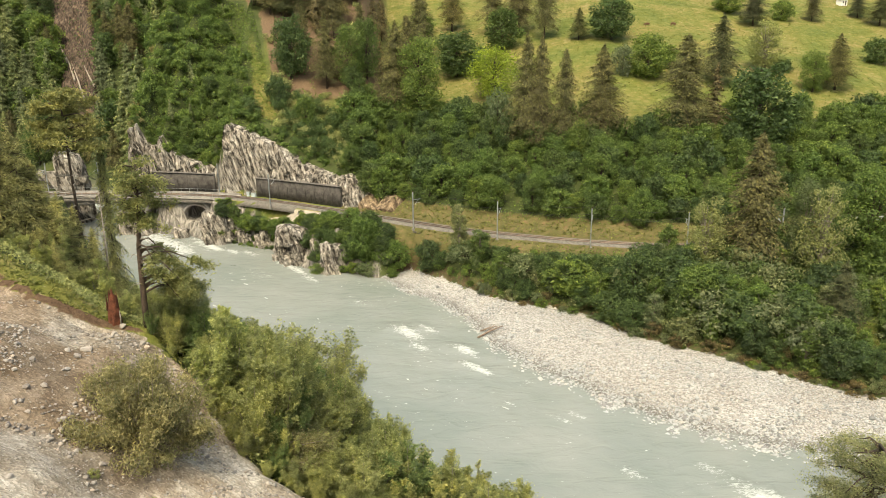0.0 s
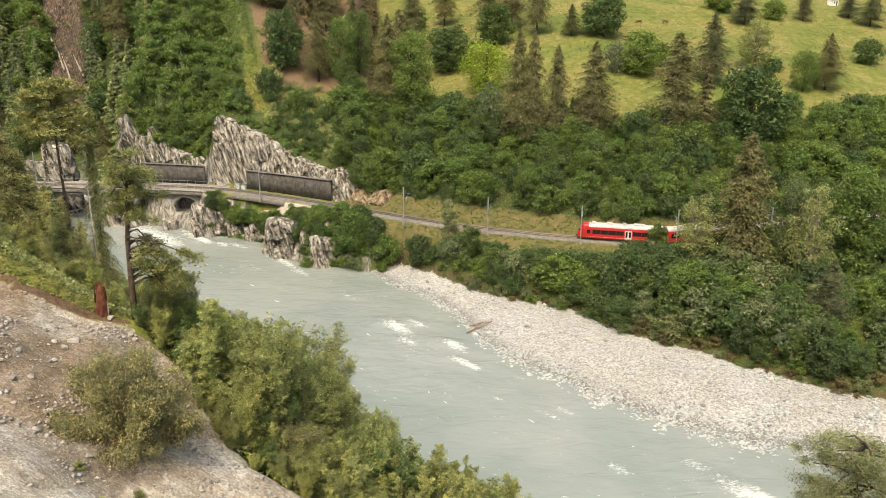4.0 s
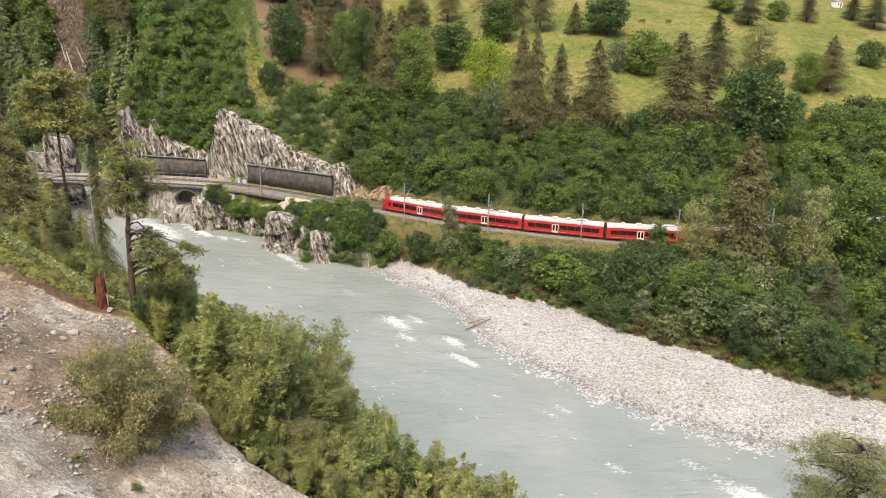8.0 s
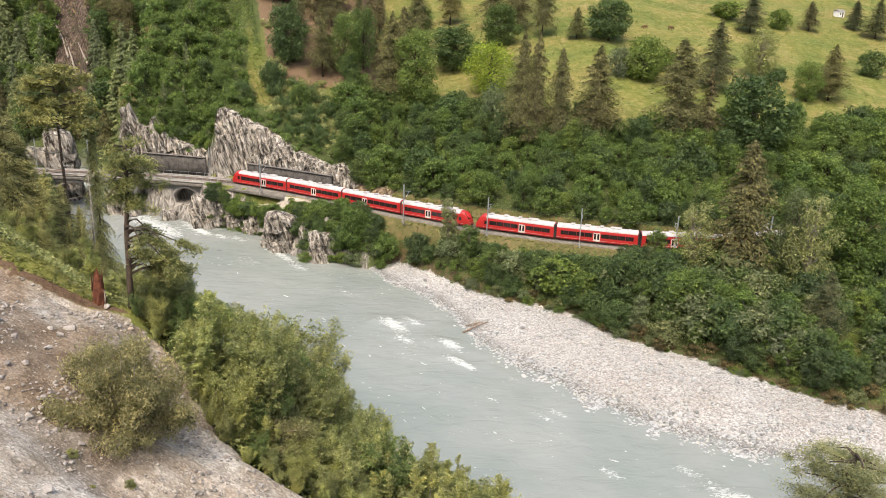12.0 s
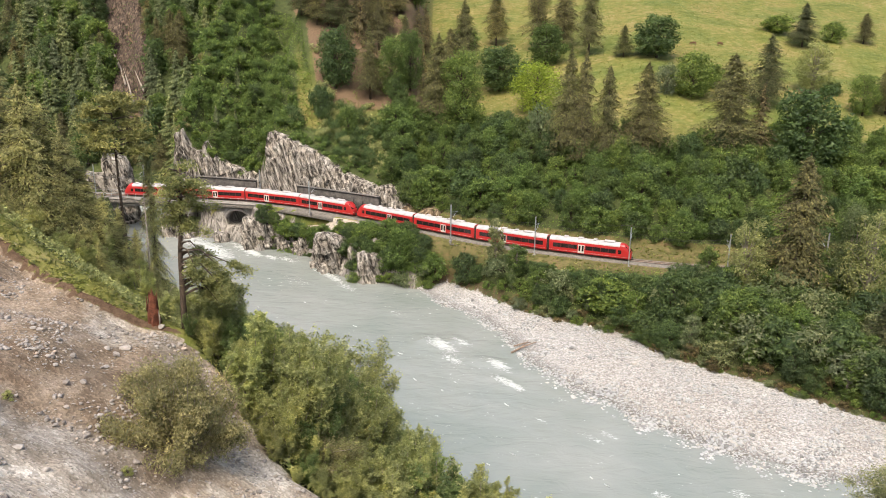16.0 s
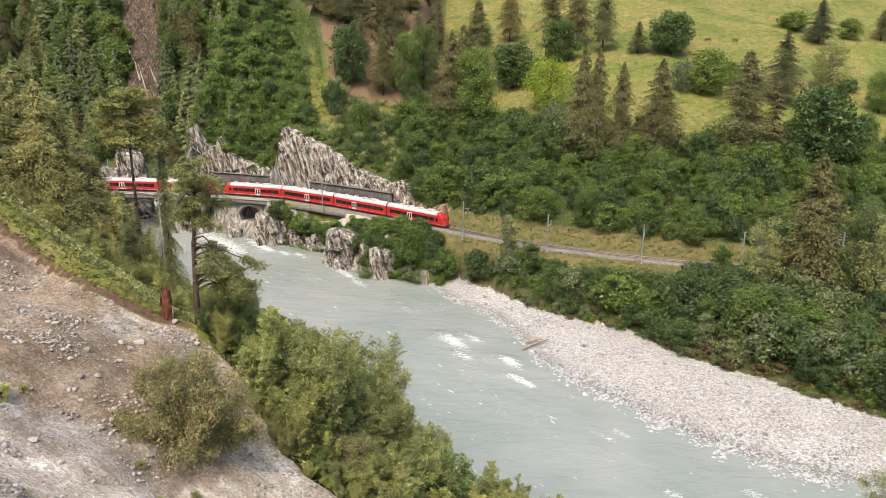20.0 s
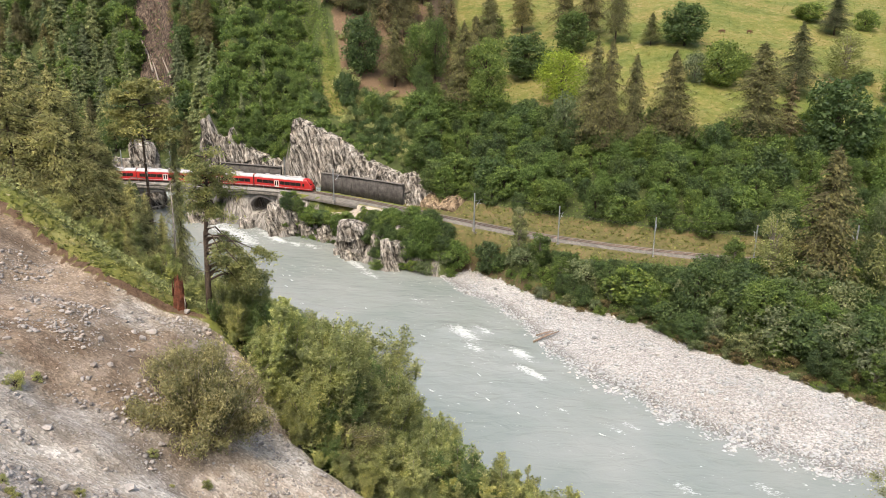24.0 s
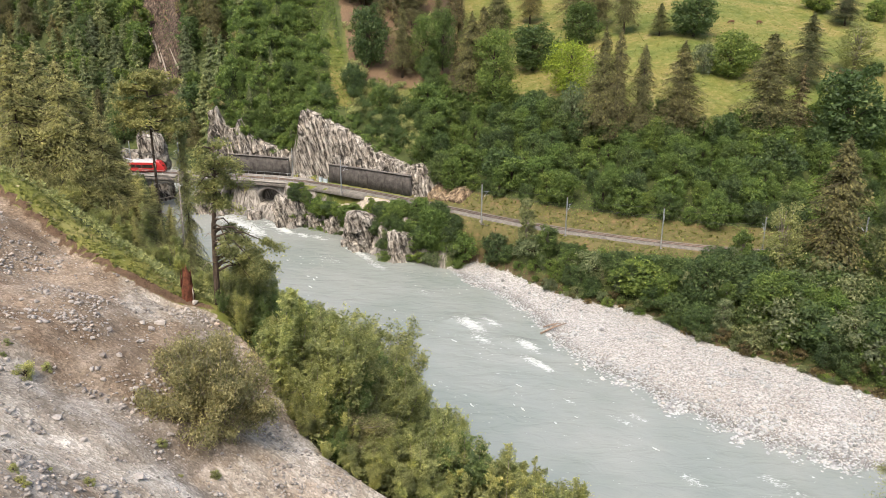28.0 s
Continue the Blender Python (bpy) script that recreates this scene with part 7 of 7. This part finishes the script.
carpet("undergrowth", "green undergrowth on the wooded slope", 60000, (-16, 150, 176, 265), lambda x, y: (rail_side(x, y) > 9) & (rail_side(x, y) < 46) & (x < 0.68 * y), 0.28, LEAF_MID, 71, (0.1, 1.6))
carpet("undergrowth", "green undergrowth in the riverside wood", 66000, (-8, 132, 96, 190), lambda x, y: (bar_side(x, y) > 0.3) & (rail_side(x, y) < -6) & (x < 0.78 * y), 0.22, LEAF_MID, 72, (0.05, 1.2))
carpet("undergrowth", "low olive scrub on the near bank", 200000, (-75, 16, 40, 165), lambda x, y: (rim_side(x, y) > np.where(x < -18, 3.0, 0.8)) & (near_side(x, y) > 0.5) & (x > -0.62 * y), 0.16, LEAF_OLIVE, 73, (0.05, 1.1))
carpet("undergrowth", "bushy scrub on the rocky spur", 60000, (-86, -8, 225, 330), lambda x, y: (rail_side(x, y) > 11) & ((x < strip_x(y) - 3.5) | ((x > strip_x(y) + 5) & (waves(x, y, 16, 4) > 0.45))), 0.30, LEAF_MID, 74, (0.05, 1.2))
carpet("undergrowth", "dark undergrowth in the gorge forest", 40000, (-270, -86, 250, 430), lambda x, y: (y > np.interp(x, FAR_SHORE[:, 0], FAR_SHORE[:, 1]) + 2), 0.5, LEAF_DARK, 75, (0.1, 2.0))
carpet("strip_herbs", "green herbs and grass on the steep strip", 20000, (-64, -36, 238, 320), lambda x, y: np.abs(x - strip_x(y)) < 3.2, 0.30, LEAF_MID, 79, (0.0, 0.35), 1.9)
carpet("meadow_grass", "sunlit meadow grass with dry seed heads", 36000, (-15, 235, 215, 410), lambda x, y: (rail_side(x, y) > 44) & (x < 0.68 * y), 0.26, GRASS, 76, (0.0, 0.2), 2.4, 0.9)
carpet("rim_grass", "green and straw-coloured grass on the scree's rim", 30000, (-60, -14, 44, 70), lambda x, y: (rim_side(x, y) > 0.25) & (rim_side(x, y) < 3.4), 0.13, GRASS, 77, (0.0, 0.22), 2.6)
carpet("bank_grass", "dry grass along the railway", 20000, (-20, 150, 160, 210), lambda x, y: ((np.abs(rail_side(x, y)) > 3.2) & (rail_side(x, y) < 10) & (rail_side(x, y) > -7)), 0.35, GRASS, 78, (0.0, 0.22), 2.4)


# tufts of low herbs on the scree
keep("tuft", 1.0, 1.2, broad_tree("herb_tuft_bush", "small green herb tuft on the bare scree", 95, 1.0, 1.2, 2600, 0.04, LEAF_YELLOW, low=0.05, lobes=12))
plant("tuft", -20.8, 33.0, 0.89, 0, 1.0)
plant("tuft", -20.5, 34.3, 0.52, 61, 1.0)
plant("tuft", -22.3, 34.4, 0.39, 122, 1.0)
plant("tuft", -14.6, 32.9, 0.50, 183, 1.0)
plant("tuft", -12.1, 32.8, 0.52, 244, 1.0)
plant("tuft", -13.2, 31.3, 0.26, 305, 1.0)
plant("tuft", -15.8, 25.5, 0.29, 6, 1.0)
plant("tuft", -15.9, 23.6, 0.39, 67, 1.0)
plant("tuft", -15.2, 22.9, 0.47, 128, 1.0)
plant("tuft", -14.7, 26.2, 0.42, 189, 1.0)
plant("tuft", -22.0, 33.4, 0.33, 250, 1.0)


# ---- drifting foam ----
FOAM = plain("river_foam", (0.46, 0.48, 0.455), 0.7, vary=0.15, scale=3.0)
STREAM = curve_through([(-82, 225), (-66, 200), (-50, 181), (-32, 160), (-14, 140), (0, 122), (14, 104), (32, 88), (60, 74), (110, 56)])
STREAM_RUN = np.concatenate([[0], np.cumsum(np.hypot(*np.diff(STREAM, axis=0).T))])


def stream_at(run, off):
    x, y = np.interp(run, STREAM_RUN, STREAM[:, 0]), np.interp(run, STREAM_RUN, STREAM[:, 1])
    dx, dy = np.interp(run + 2, STREAM_RUN, STREAM[:, 0]) - x, np.interp(run + 2, STREAM_RUN, STREAM[:, 1]) - y
    ln = math.hypot(dx, dy)
    return x - off * dy / ln, y + off * dx / ln, math.degrees(math.atan2(dy, dx))


def foam_patch(seed):
    r = np.random.RandomState(seed)
    bm = bmesh.new()
    ln, wd = r.uniform(0.5, 1.5), r.uniform(0.07, 0.16)
    n = 9
    ridge = [bm.verts.new((ln * (k / (n - 1) - 0.5), r.uniform(-0.12, 0.12), 0.10)) for k in range(n)]
    for s in (-1, 1):
        rim = [bm.verts.new((ln * (k / (n - 1) - 0.5) + r.uniform(-0.05, 0.05), s * wd * math.sin(math.pi * (k + 0.5) / n) * r.uniform(0.4, 1.2), -0.05)) for k in range(n)]
        for k in range(n - 1):
            bm.faces.new((ridge[k], ridge[k + 1], rim[k + 1], rim[k])[::s])
    me = bpy.data.meshes.new("foam_patch")
    bm.to_mesh(me)
    bm.free()
    me.materials.append(FOAM)
    return tagged(new("foam_patch", me), "small white foam streak drifting on the river", "foam", "drifting foam")


foams = []
for k in range(36):
    r = np.random.RandomState(700 + k)
    foams.append((foam_patch(900 + k), r.uniform(2, 150), r.uniform(-12, 10), r.uniform(1.7, 2.5)))


# ---- movement ----
def head_run(t):
    """Where the train's nose stands on the track: it rolls evenly towards the bridge."""
    return 506.17 - 12.643 * t


def motions():
    for ob, behind in cars:
        walk(ob, [(t, car_pose(head_run(t) + behind)) for t in np.arange(0, 28.01, 1.0)])
    for ob, start, off, speed in foams:
        rows = []
        for t in np.arange(0, 28.01, 2.0):
            x, y, turn = stream_at(start + speed * t, off)
            rows.append((t, pose(x, y, WATER_Z + 0.12 + 0.05 * math.sin(t + start), 0, 0, turn + 12 * math.sin(0.5 * t + start))))
        walk(ob, rows)


motions()
